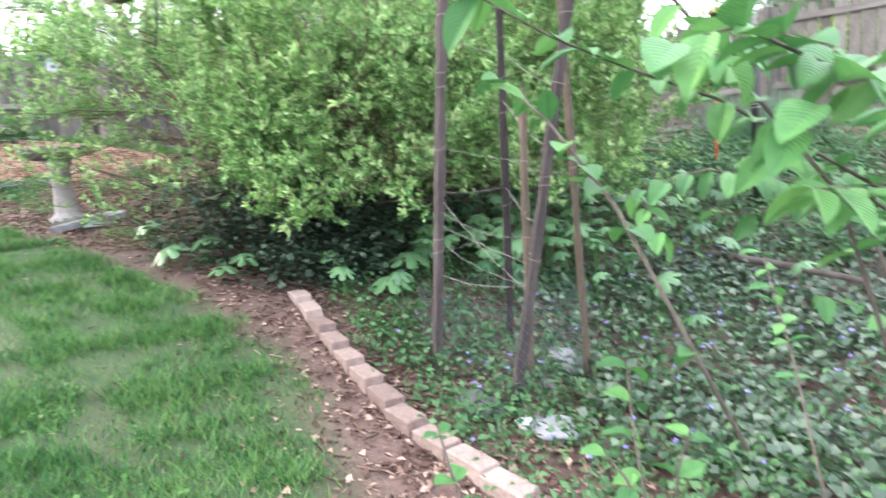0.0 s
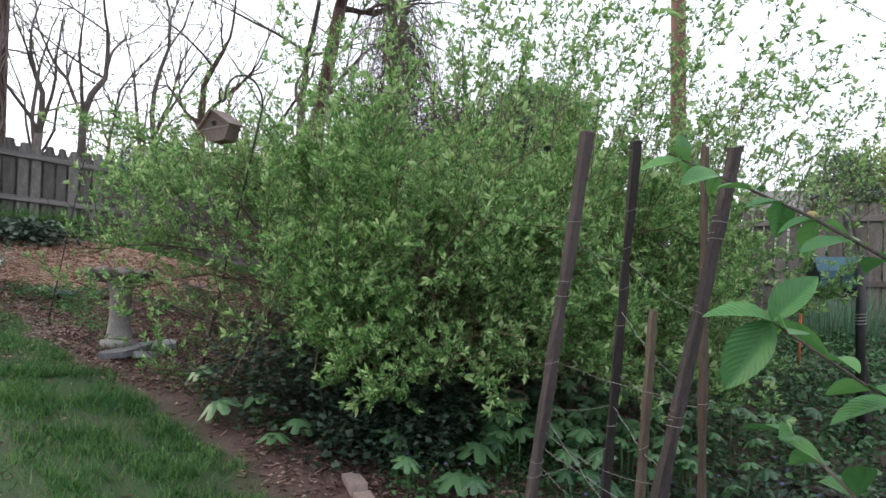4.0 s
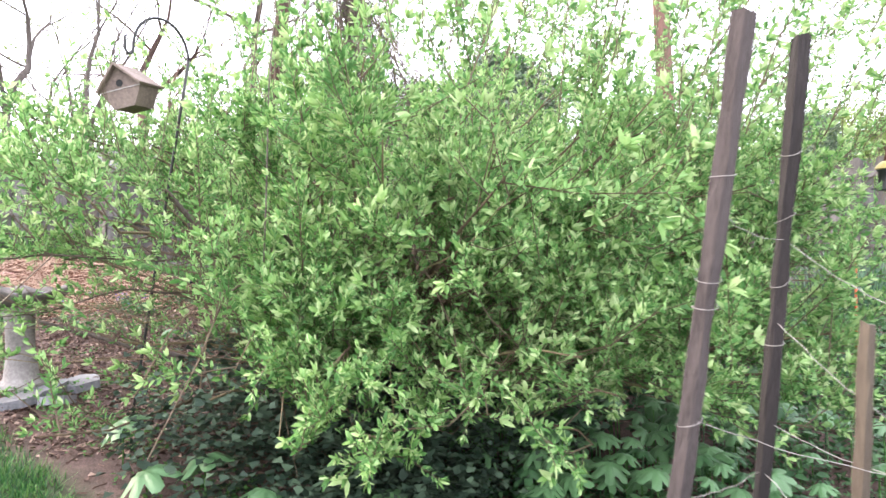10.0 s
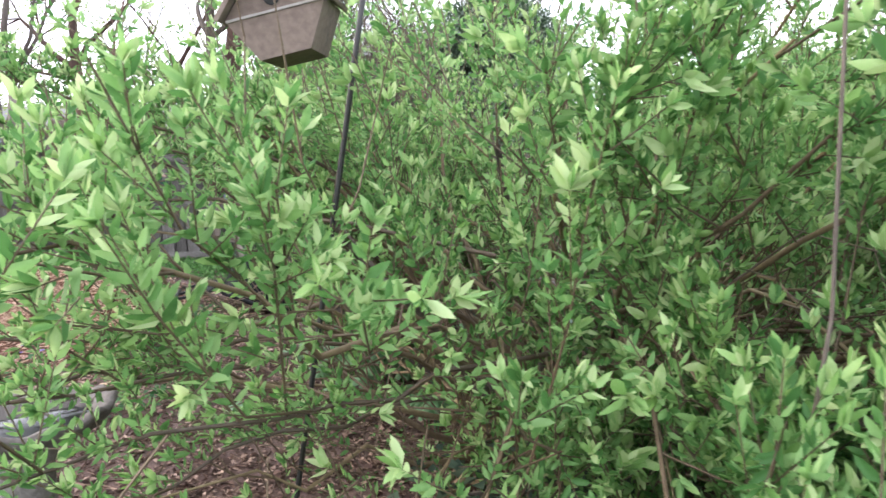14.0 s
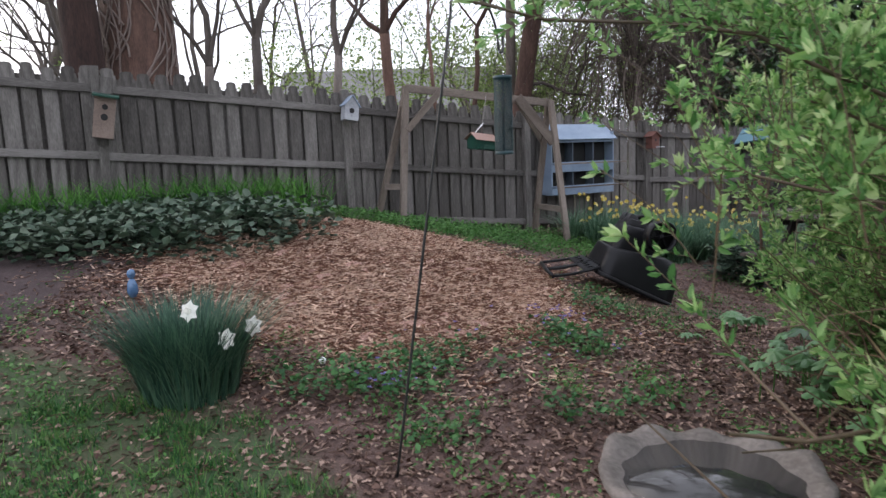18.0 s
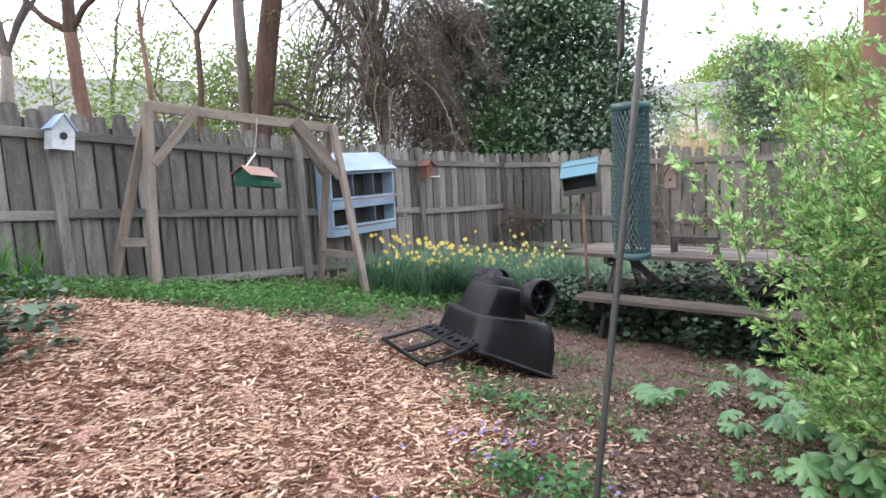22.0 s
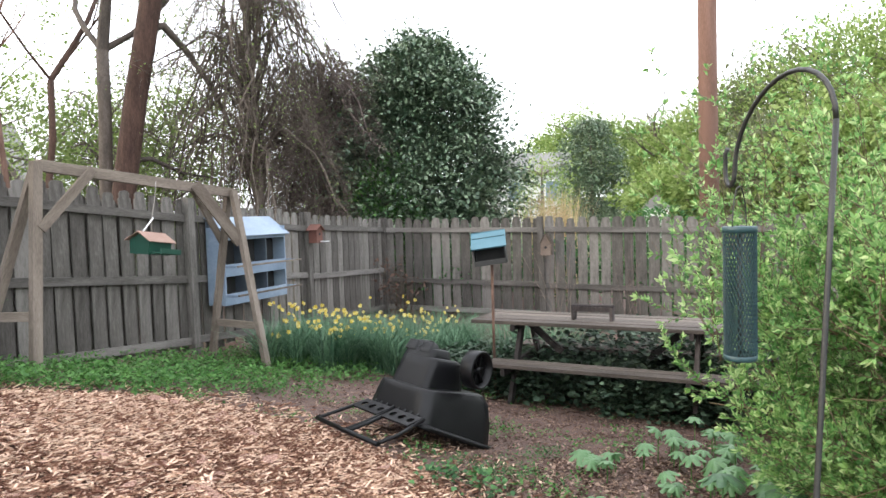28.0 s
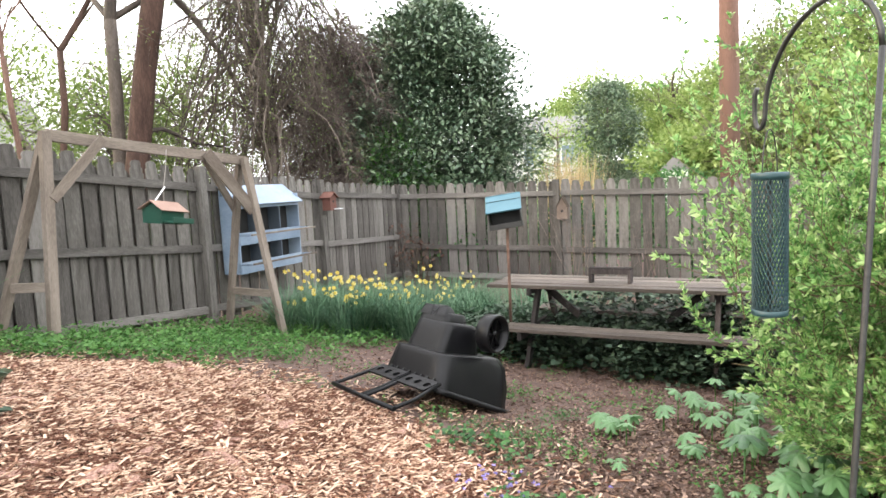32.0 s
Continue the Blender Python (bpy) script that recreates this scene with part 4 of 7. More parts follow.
house("far house with a low grey shingle roof", -3.4, 36, 0.5, 10.5, 8, 3.4, 3.0, 4, m_siding)
house("white two-storey house with gables beyond the trees", 31.5, 33, 0.2, 5.0, 6, 4.7, 1.6, -40, m_siding, ((-1.2, 3.6), (1.2, 3.6)))
house("small white gabled shed beyond the lower fence", 19.9, 15.9, 0.2, 1.4, 0.9, 2.2, 0.5, 32, m_siding, eaves=0.07)
leafy_tree("undergrowth_shrub", "low dark green shrub before the white shed", 18.4, 15.0, 0.2, 2.35, 3.2, 3600, m_violet, 0.11, trunk=0.04)


# ---- the big willow shrub ----
BX, BY, BZ = 2.35, 2.0, 0.35


def shrub_radius(az):
    """How far the shrub spreads towards each side (0 east, 90 north)."""
    return np.interp(np.degrees(az) % 360, [0, 50, 90, 120, 145, 165, 185, 205, 235, 265, 300, 330, 360], [3.9, 3.2, 2.8, 2.5, 2.0, 1.98, 2.3, 2.6, 2.55, 2.7, 3.1, 3.75, 3.9])


def shrub_top(frac):
    """Height of the skin over the ground at a share of the spread."""
    return np.interp(frac, [0, 0.3, 0.55, 0.75, 0.9, 1.0], [2.3, 2.25, 2.1, 1.9, 1.65, 1.4])


def shoulder(az, frac):
    """The south-west side of the crown stays lower."""
    w = np.exp(-((((np.degrees(az) % 360) - 212) / 34) ** 2))
    return 1 - w * np.interp(frac, [0, 0.25, 0.5, 0.8, 1.0], [0, 0.08, 0.2, 0.2, 0.1])


def hem(az, frac):
    """Lowest leaves over the ground: low over the front bed, high towards the picnic table."""
    deg = np.degrees(az) % 360
    rim = np.interp(deg, [0, 40, 70, 110, 135, 155, 175, 205, 225, 320, 360], [0.3, 0.6, 0.75, 0.85, 1.1, 1.15, 0.8, 0.4, 0.1, 0.05, 0.3])
    core = np.interp(deg, [0, 40, 80, 150, 200, 235, 320, 360], [0.6, 0.85, 0.95, 0.95, 0.75, 0.35, 0.35, 0.6])
    dip = np.interp(deg, [70, 95, 122, 140], [0, 1, 1, 0]) * np.interp(frac, [0.35, 0.6, 0.82, 0.95], [0, 0.55, 0.55, 0])
    return core + (rim - core) * np.clip((frac - 0.35) / 0.6, 0, 1) - dip


def fullness(az):
    """Airy on the west side, where one sees through to the yard."""
    deg = np.degrees(az) % 360
    return np.interp(deg, [0, 60, 110, 140, 165, 200, 225, 250, 275, 295, 330, 360], [1.15, 0.9, 0.95, 0.9, 0.5, 0.45, 0.72, 0.85, 0.82, 0.85, 1.1, 1.15])


def see_through(az, z):
    """On the south-west side the leaves keep to a low skirt and a high shoulder."""
    w = np.exp(-((((np.degrees(az) % 360) - 212) / 32) ** 2))
    return 1 + w * (np.interp(z, [0.3, 0.55, 0.8, 1.2, 1.45, 1.8], [0.7, 0.42, 0.14, 0.16, 0.95, 1.4]) - 1)


def clear_of_birdhouse(p):
    """A gap in the leaves about the hanging birdhouse, open to the south."""
    a, b = np.array([-1.26, -0.95, 1.88]), np.array([-0.95, -2.3, 1.66])
    t = np.clip(((p - a) @ (b - a)) / ((b - a) @ (b - a)), 0, 1)[:, None]
    return np.linalg.norm(p - a - t * (b - a), axis=1) > 0.27


def clear_of_birdbath(p):
    """The birdbath stands in a gap at the shrub's west side."""
    a, b = np.array([-2.15, -0.1, 0.75]), np.array([-2.5, -0.95, 1.2])
    t = np.clip(((p - a) @ (b - a)) / ((b - a) @ (b - a)), 0, 1)[:, None]
    return np.linalg.norm(p - a - t * (b - a), axis=1) > 0.23


def clumped(p):
    """Sprays and dark hollows: uneven fullness a hand to an arm across."""
    x, y, z = p[:, 0], p[:, 1], p[:, 2]
    g = np.sin(5.3 * x + 2.1 * y + 0.8 * z) + np.sin(4.9 * y - 2.6 * z + 1.1) + np.sin(6.1 * z + 3.0 * x - 1.7 * y + 2.2) + 0.7 * np.sin(11 * x - 7 * y + 9 * z)
    return np.clip(0.72 + 0.42 * g, 0.08, 1.3)


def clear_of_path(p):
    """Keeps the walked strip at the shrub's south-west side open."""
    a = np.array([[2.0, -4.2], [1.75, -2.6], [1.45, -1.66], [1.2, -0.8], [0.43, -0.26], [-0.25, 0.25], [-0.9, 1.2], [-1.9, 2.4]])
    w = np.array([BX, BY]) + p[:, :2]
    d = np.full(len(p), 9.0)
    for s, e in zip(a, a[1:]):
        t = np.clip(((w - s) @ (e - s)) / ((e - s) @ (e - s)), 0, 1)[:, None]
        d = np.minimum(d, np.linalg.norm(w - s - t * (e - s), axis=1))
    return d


willow = tagged(empty("willow_shrub", BX, BY, BZ), "large rounded willow shrub with pale-tipped spring leaves", "shrub")
limbs = []
for k in range(254):
    az = math.radians(k * 137.5 + rng.uniform(-14, 14))
    if k >= 118:
        az = math.radians(rng.uniform(235, 300) if k < 140 else rng.uniform(75, 138) if k < 156 else rng.uniform(290, 410))
    if k >= 232:
        az = math.radians(rng.uniform(90, 130))
    low = k >= 232 or k % 3 == 2 or (k % 3 == 1 and 205 < math.degrees(az) % 360 < 345)
    out = rng.uniform(0.62, 1.0) if low or k >= 118 else math.sqrt(rng.uniform(0.03, 1.0))
    if k >= 232:
        out = rng.uniform(0.55, 0.85)
    zl, zt = float(hem(az, out)), float(shrub_top(out) * shoulder(az, out))
    top = zl + (zt - zl) * (rng.uniform(0.02, 0.45) if low else rng.uniform(0.6, 0.97))
    R = float(shrub_radius(az)) * out * 0.93
    b0 = Vector((rng.normal() * 0.25, rng.normal() * 0.25, 0))
    e = Vector((math.cos(az) * R, math.sin(az) * R, top))
    pts = []
    for s in np.linspace(0, 1, 9):
        p = b0.lerp(e, s)
        p.z = top * s ** 0.62
        pts.append(p + Vector(rng.normal(size=3) * 0.05 * s))
    r0 = rng.uniform(0.008, 0.02)
    if k % 7 == 0:
        r0 *= 1.5
    part("limb", tube(bmesh.new(), pts, [r0 * (1 - 0.8 * s) for s in np.linspace(0, 1, 9)], 6, cap=False), m_stem, willow)
    limbs.append(np.array(pts))
# low limbs that arch over the front bed and hang to the mayapples
for k in range(15):
    az, R = math.radians(rng.uniform(228, 306)), rng.uniform(1.6, 2.4)
    e = Vector((math.cos(az) * R, math.sin(az) * R, rng.uniform(0.12, 0.5)))
    pts = [Vector((0, 0, 0.2)).lerp(e, s) + Vector((rng.normal() * 0.03, rng.normal() * 0.03, 0.75 * math.sin(3.14 * s ** 1.1) * rng.uniform(0.9, 1.0))) for s in np.linspace(0, 1, 9)]
    part("limb", tube(bmesh.new(), pts, [0.011 * (1 - 0.75 * s) for s in np.linspace(0, 1, 9)], 6, cap=False), m_stem, willow)
    limbs.append(np.array(pts))
# dark limbs that lean out low over the bed, and long ones that reach over the birdbath
for a, bb, r, sag in (((0, 0, 0.1), (-1.9, -0.6, 0.6), 0.022, 0.15), ((0, 0, 0.2), (-1.15, -0.7, 1.3), 0.034, 0.1), ((0.1, 0, 0.3), (-0.5, -1.9, 1.0), 0.02, 0.15), ((-0.1, 0.1, 0.2), (-1.5, 0.4, 1.5), 0.02, 0.1),
                      ((0, 0, 0.2), (-0.6, -0.6, 1.5), 0.028, 0.1), ((0.1, 0, 0.2), (-0.9, 0.9, 1.4), 0.026, 0.1), ((-1.0, -0.5, 1.05), (-2.45, -0.7, 1.1), 0.008, 0.05), ((-0.9, 0.1, 1.2), (-1.85, 0.1, 1.7), 0.008, -0.05),
                      ((-0.8, -0.5, 0.9), (-2.4, -0.95, 1.0), 0.008, 0.0), ((-0.8, 0.3, 1.3), (-1.8, 0.75, 1.75), 0.008, 0.0), ((-0.7, -0.7, 1.2), (-2.2, -0.2, 1.55), 0.008, 0.0), ((-0.6, -0.9, 0.9), (-1.9, -1.3, 0.95), 0.008, 0.0), ((-0.8, -0.6, 0.7), (-1.95, -0.85, 0.62), 0.008, -0.05), ((-1.1, -0.5, 0.95), (-2.3, -0.75, 0.86), 0.008, -0.05),
                      ((-0.9, 0.1, 1.4), (-2.8, -0.16, 1.93), 0.008, -0.08), ((-0.8, 0.2, 1.4), (-2.58, 0.05, 1.97), 0.008, -0.1)):
    a, bb = Vector(a), Vector(bb)
    pts = [a.lerp(bb, s) + Vector((rng.normal() * 0.03, rng.normal() * 0.03, -sag * math.sin(3.14 * s) + rng.normal() * 0.02)) for s in np.linspace(0, 1, 9)]
    part("limb", tube(bmesh.new(), pts, [r * (1 - 0.6 * s) for s in np.linspace(0, 1, 9)], 7, cap=False), m_bark if r > 0.01 else m_redtwig, willow, "leaning dark lower limb" if r > 0.01 else "long reddish side branch")
    limbs.append(np.array(pts))
part("limb", tube(bmesh.new(), [Vector(q) - Vector((BX, BY, BZ)) for q in ((1.74, 0.3, 0.9), (1.78, 0.21, 1.5), (1.806, 0.203, 2.01), (1.847, 0.21, 2.45), (1.86, 0.21, 2.6))], [0.004, 0.0038, 0.0035, 0.003, 0.002], 6), m_bark, willow, "thin dark upright whip")

# side branches from the limbs, then short upright shoots along the side branches
def along_curve(c, s):
    k = np.clip(s * (len(c) - 1), 0, len(c) - 1.001)
    i = k.astype(int)
    w = (k - i)[:, None]
    return c[i] * (1 - w) + c[i + 1] * w, unit(c[i + 1] - c[i])


UP = np.array([0, 0, 1.0])
branch_a, branch_d, branch_l = [], [], []
for c in limbs:
    n = 11
    p, t = along_curve(c, np.linspace(0.38, 1.0, n) + rng.uniform(-0.05, 0.0, n))
    side = unit(rng.normal(size=(n, 3)))
    d = unit(t * 0.65 + side * 0.75 + UP * 0.3)
    branch_a.append(p)
    branch_d.append(d)
    branch_l.append(rng.uniform(0.22, 0.7, n))
ba, bd, bl = np.concatenate(branch_a), np.concatenate(branch_d), np.concatenate(branch_l)


def inside(p, slack=1.08):
    az = np.arctan2(p[:, 1], p[:, 0])
    fr = np.hypot(p[:, 0], p[:, 1]) / shrub_radius(az)
    ff = np.minimum(fr, 1)
    return (fr < slack) & (p[:, 2] > hem(az, ff)) & (p[:, 2] < shrub_top(ff) * shoulder(az, ff) * 1.12)


# each side branch bends up in two pieces
mid = ba + bd * (bl * 0.5)[:, None]
bd2 = unit(bd + UP * rng.uniform(0.1, 0.7, len(bd))[:, None])
end = mid + bd2 * (bl * 0.5)[:, None]
az = np.arctan2(end[:, 1], end[:, 0])
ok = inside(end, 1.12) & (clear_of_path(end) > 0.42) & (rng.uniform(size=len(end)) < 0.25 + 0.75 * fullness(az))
ba, mid, end, bl = ba[ok], mid[ok], end[ok], bl[ok]
stem_parts = [rods(ba, mid, 0.0038, 0.003), rods(mid, end, 0.003, 0.002)]
leaf_parts, tip_parts = [], []


def leafy(base, d, ln, step, size=1.0, tuft=8):
    """Opposite leaves up a shoot, and an upright pale tuft at its tip."""
    cnt = np.maximum((ln / step).astype(int), 2)
    who = np.repeat(np.arange(len(ln)), cnt * 2)
    order = np.concatenate([np.repeat(np.arange(c), 2) for c in cnt])
    s = (order + rng.uniform(0, 0.5, len(order))) / np.repeat(cnt, cnt * 2)
    pos = base[who] + d[who] * (ln[who] * s)[:, None]
    out = unit(np.cross(d[who], rng.normal(size=(len(who), 3))))
    along = d[who] * (0.45 + 0.6 * s[:, None]) + out * 0.85 + UP * 0.15
    L = rng.uniform(0.026, 0.048, len(who)) * size * (1.1 - 0.3 * s)
    young = s > rng.uniform(0.6, 1.15, len(who))
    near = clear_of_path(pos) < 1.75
    for pick, where, wide in ((~young, leaf_parts, 0.36), (young, tip_parts, 0.33)):
        where.append(leaves(pos[pick & near], along[pick & near], L[pick & near], L[pick & near] * wide))
        where.append(leaves(pos[pick & ~near], along[pick & ~near], L[pick & ~near], L[pick & ~near] * wide * 1.15, plain=True))
    if tuft:
        who = np.repeat(np.arange(len(ln)), tuft)
        out = unit(np.cross(d[who], rng.normal(size=(len(who), 3))))
        star = (rng.uniform(size=len(ln)) < 0.3)[who]
        L = rng.uniform(0.028, 0.052, len(who)) * size * np.where(star, np.where((base[who][:, 1] < 0.1) & (clear_of_path(base)[who] > 1.1), 1.45, 1.1), 1.0)
        # more pale leaves on the north side: its brighter light put into leaf colour
        pale = rng.uniform(size=len(who)) < np.where(star, 0.9, np.where(base[who][:, 1] < 0.1, 0.5, 0.62))
        pos = base[who] + d[who] * ln[who][:, None]
        along = d[who] + out * rng.uniform(0.3, 1.3, len(who))[:, None]
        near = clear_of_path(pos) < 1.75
        for pick, where in ((pale, tip_parts), (~pale, leaf_parts)):
            where.append(leaves(pos[pick & near], along[pick & near], L[pick & near], L[pick & near] * 0.34))
            where.append(leaves(pos[pick & ~near], along[pick & ~near], L[pick & ~near], L[pick & ~near] * 0.36, plain=True))


per = np.maximum((bl / 0.027).astype(int), 4)
who = np.repeat(np.arange(len(bl)), per)
s = rng.uniform(0.05, 1.0, len(who))
first = s < 0.5
w2 = np.where(first, s * 2, s * 2 - 1)[:, None]
pos = np.where(first[:, None], ba[who] * (1 - w2) + mid[who] * w2, mid[who] * (1 - w2) + end[who] * w2)
run = np.where(first[:, None], unit(mid - ba)[who], unit(end - mid)[who])
d = unit(run * 0.75 + UP * rng.uniform(-0.15, 0.8, len(who))[:, None] + rng.normal(size=(len(who), 3)) * 0.45)
ln = rng.uniform(0.06, 0.24, len(who))
tip = pos + d * ln[:, None]
az = np.arctan2(tip[:, 1], tip[:, 0])
core = np.hypot(tip[:, 0], tip[:, 1]) / shrub_radius(az)
open_heart = np.clip(0.35 + 1.3 * core, 0, 1) * np.where(tip[:, 2] < 1.15, np.clip(1.7 * core - 0.1, 0.12, 1), 1)
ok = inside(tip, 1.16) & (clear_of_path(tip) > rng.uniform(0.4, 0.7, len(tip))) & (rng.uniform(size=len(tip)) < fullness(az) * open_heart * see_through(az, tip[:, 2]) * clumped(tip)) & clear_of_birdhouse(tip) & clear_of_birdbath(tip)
pos, d, ln = pos[ok], d[ok], ln[ok]
stem_parts.append(rods(pos, pos + d * ln[:, None], 0.002, 0.0012))
leafy(pos, d, ln, 0.022)

# full tufts along the long branches over the birdbath
for i, c in enumerate(limbs[-10:]):
    n = 52 if i > 7 else 30
    p, t = along_curve(c, rng.uniform(0.35, 1.0, n))
    d = unit(t * 0.5 + UP * rng.uniform(0.2, 1.0, n)[:, None] + rng.normal(size=(n, 3)) * 0.5)
    l2 = rng.uniform(0.06, 0.2, n)
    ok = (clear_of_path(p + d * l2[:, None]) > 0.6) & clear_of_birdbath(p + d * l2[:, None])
    stem_parts.append(rods(p[ok], (p + d * l2[:, None])[ok], 0.002, 0.0012))
    leafy(p[ok], d[ok], l2[ok], 0.018, 0.8)

# long airy whips that stand out of the crown, most on the far and the east side
n = 470
az = np.radians(np.where(rng.uniform(size=n) < 0.68, rng.uniform(-75, 100, n), rng.uniform(100, 285, n)))
fr = np.sqrt(rng.uniform(0.02, 1.0, n))
R = shrub_radius(az) * fr
out = np.stack([np.cos(az), np.sin(az), np.zeros(n)], 1)
z0 = shrub_top(fr) * shoulder(az, fr) - 0.15
base = out * R[:, None] + UP * z0[:, None]
west = (np.degrees(az) % 360 > 115) & (np.degrees(az) % 360 < 235)
ln = rng.uniform(0.5, 1.7, n) * np.where(west, 0.55, 1) * (1.1 - 0.25 * fr)
d0 = unit(UP + out * rng.uniform(0.0, 0.5, n)[:, None] + rng.normal(size=(n, 3)) * 0.18)
d1 = unit(d0 + out * rng.uniform(0.0, 0.7, n)[:, None] + rng.normal(size=(n, 3)) * 0.12)
# arching sprays on the east side
e_az, e_fr = np.radians(rng.uniform(-48, 22, 46)), rng.uniform(0.7, 1.0, 46)
e_out = np.stack([np.cos(e_az), np.sin(e_az), np.zeros(46)], 1)
base = np.r_[base, e_out * (shrub_radius(e_az) * e_fr)[:, None] + UP * (shrub_top(e_fr) - 0.2)[:, None]]
ln = np.r_[ln, rng.uniform(0.9, 1.9, 46)]
d0 = np.r_[d0, unit(UP * 0.85 + e_out * rng.uniform(0.3, 0.8, 46)[:, None] + rng.normal(size=(46, 3)) * 0.2)]
d1 = np.r_[d1, unit(UP * rng.uniform(0.1, 0.7, 46)[:, None] + e_out * 0.9 + rng.normal(size=(46, 3)) * 0.25)]
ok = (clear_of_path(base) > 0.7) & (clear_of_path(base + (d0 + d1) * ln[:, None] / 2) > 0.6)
base, d0, d1, ln = base[ok], d0[ok], d1[ok], ln[ok]
knee = base + d0 * (ln * 0.5)[:, None]
stem_parts += [rods(base, knee, 0.0028, 0.0022), rods(knee, knee + d1 * (ln * 0.5)[:, None], 0.0022, 0.0012)]
per = (ln / 0.052).astype(int)
who = np.repeat(np.arange(len(ln)), per)
s = np.concatenate([(np.arange(c) + rng.uniform(0.2, 0.8)) / c for c in per])
lo = (s < 0.5)[:, None]
pos = np.where(lo, base[who] + d0[who] * (ln[who] * s)[:, None], knee[who] + d1[who] * (ln[who] * (s - 0.5))[:, None])
run = np.where(lo, d0[who], d1[who])
d = unit(run * 0.8 + unit(np.cross(run, rng.normal(size=run.shape))) * 0.9 + UP * 0.2)
l2 = rng.uniform(0.02, 0.11, len(who))
beat = np.sin(s * ln[who] * rng.uniform(14, 30, len(ln))[who] + rng.uniform(0, 6.28, len(ln))[who])
keep = (rng.uniform(size=len(who)) < np.clip(0.45 + 0.75 * beat, 0.04, 1)) & clear_of_birdhouse(pos)
stem_parts.append(rods(pos[keep], (pos + d * l2[:, None])[keep], 0.0018, 0.0012))
leafy(pos[keep], d[keep], l2[keep], 0.026, 0.95, 6)

# bare dead twigs in the shaded heart
n = 420
az = rng.uniform(0, 2 * np.pi, n)
r = rng.uniform(0.1, 1.7, n)
a = np.stack([np.cos(az) * r, np.sin(az) * r, rng.uniform(0.25, 1.2, n)], 1)
d = unit(rng.normal(size=(n, 3)) + np.stack([np.cos(az), np.sin(az), 0.4 + 0 * az], 1))
stem_parts.append(rods(a, a + d * rng.uniform(0.2, 0.6, n)[:, None], 0.004, 0.002))
v, f = join(stem_parts)
tagged(arrays("shoot_mass", v, f, m_redtwig, willow, "thin reddish-brown shoots"), kind="stuff")
v, f = join(leaf_parts)
tagged(arrays("crown", v, f, m_willow, willow, "narrow mid-green willow leaves"), kind="stuff")
v, f = join(tip_parts)
tagged(arrays("young_growth", v, f, m_willow_tip, willow, "pale cream-green young leaf tips"), kind="stuff")


# ---- ground cover: what nobody could count ----
def scatter(n, x0, x1, y0, y1, keep):
    x, y = rng.uniform(x0, x1, n), rng.uniform(y0, y1, n)
    ok = rng.uniform(size=n) < keep(x, y)
    x, y = x[ok], y[ok]
    return np.stack([x, y, ground_z(x, y)], 1)


def stuff(name, label, v, f, mat, category):
    o = arrays(name, v, f, mat)
    return tagged(o, label, category, kind="stuff")


def lawn_keep(x, y):
    e = np.clip(lawn_side(x, y) * 4 + 0.8 * wob(x, y, 4.1, 0.2) - 0.3, 0, 1)
    patch = np.clip(wob(x, y, 1.2) * 2.6, 0.5, 1) * np.clip(wob(x + 0.3 * np.sin(3 * y), y, 5.2, 1.7) * 1.6 + wob(y - x, x + 0.7 * y, 3.7, 2.9) * 1.6 - 0.98, 0.14, 1)
    worn = np.clip((y + 0.35 * x - 1.75) * 2.5, 0, 1)
    tufts = 1 - worn + worn * np.clip(wob(x, y, 6.5, 0.4) * 3.2 - 1.0, 0.16, 1)
    return e * patch * tufts * (1 - 0.97 * bare_side(x, y))


p = scatter(400000, -2.7, 2.3, -3.0, 3.6, lawn_keep)
v, f = blades(p, rng.normal(size=p.shape) * [0.75, 0.75, 0], rng.uniform(0.02, 0.06, len(p)) * (0.55 + 1.1 * wob(p[:, 1] - p[:, 0], p[:, 0], 7.3, 0.9)), 0.0075, plain=True)
stuff("lawn_grass", "patchy soft green lawn grass", v, f, m_grass, "grass")


def chip_boxes(p, size, tilt=0.35):
    k = len(p)
    a = rng.uniform(0, 6.28, k)
    u = np.stack([np.cos(a), np.sin(a), rng.normal(size=k) * tilt], 1)
    w = unit(np.cross(u, np.stack([rng.normal(size=k) * tilt, rng.normal(size=k) * tilt, np.ones(k)], 1)))
    nrm = np.cross(u, w)
    L, W, T = size * rng.uniform(0.3, 1.0, k) ** 1.5 * 1.9, size * rng.uniform(0.1, 0.36, k), size * 0.08
    c = p + [0, 0, 0.006] + nrm * 0
    v = np.stack([c + u * (sx * L / 2)[:, None] + w * (sy * W / 2)[:, None] + nrm * (sz * T / 2) for sx, sy, sz in
                  ((-1, -1, -1), (1, -0.7, -1), (1, 0.7, -1), (-1, 1, -1), (-1, -1, 1), (1, -0.7, 1), (1, 0.7, 1), (-1, 1, 1))], 1).reshape(-1, 3)
    i = np.arange(k)[:, None] * 8
    return v, np.concatenate([i + q for q in ([4, 5, 6, 7], [0, 1, 5, 4], [1, 2, 6, 5], [2, 3, 7, 6], [3, 0, 4, 7])])


p = scatter(98000, -3.7, 1.6, 3.6, 8.4, lambda x, y: np.maximum(mound(x, y) * 0.95, 0.2 * np.clip((2.0 - mound_reach(x, y)) * 1.4, 0, 1) * wob(x, y, 3.3, 0.9)))
v, f = chip_boxes(p + np.c_[np.zeros((len(p), 2)), rng.uniform(0.0, 0.016, len(p))], 0.05, 0.17)
stuff("wood_chips", "fresh orange-tan wood chip mulch heaped on the bed", v, f, m_chip, "mulch")


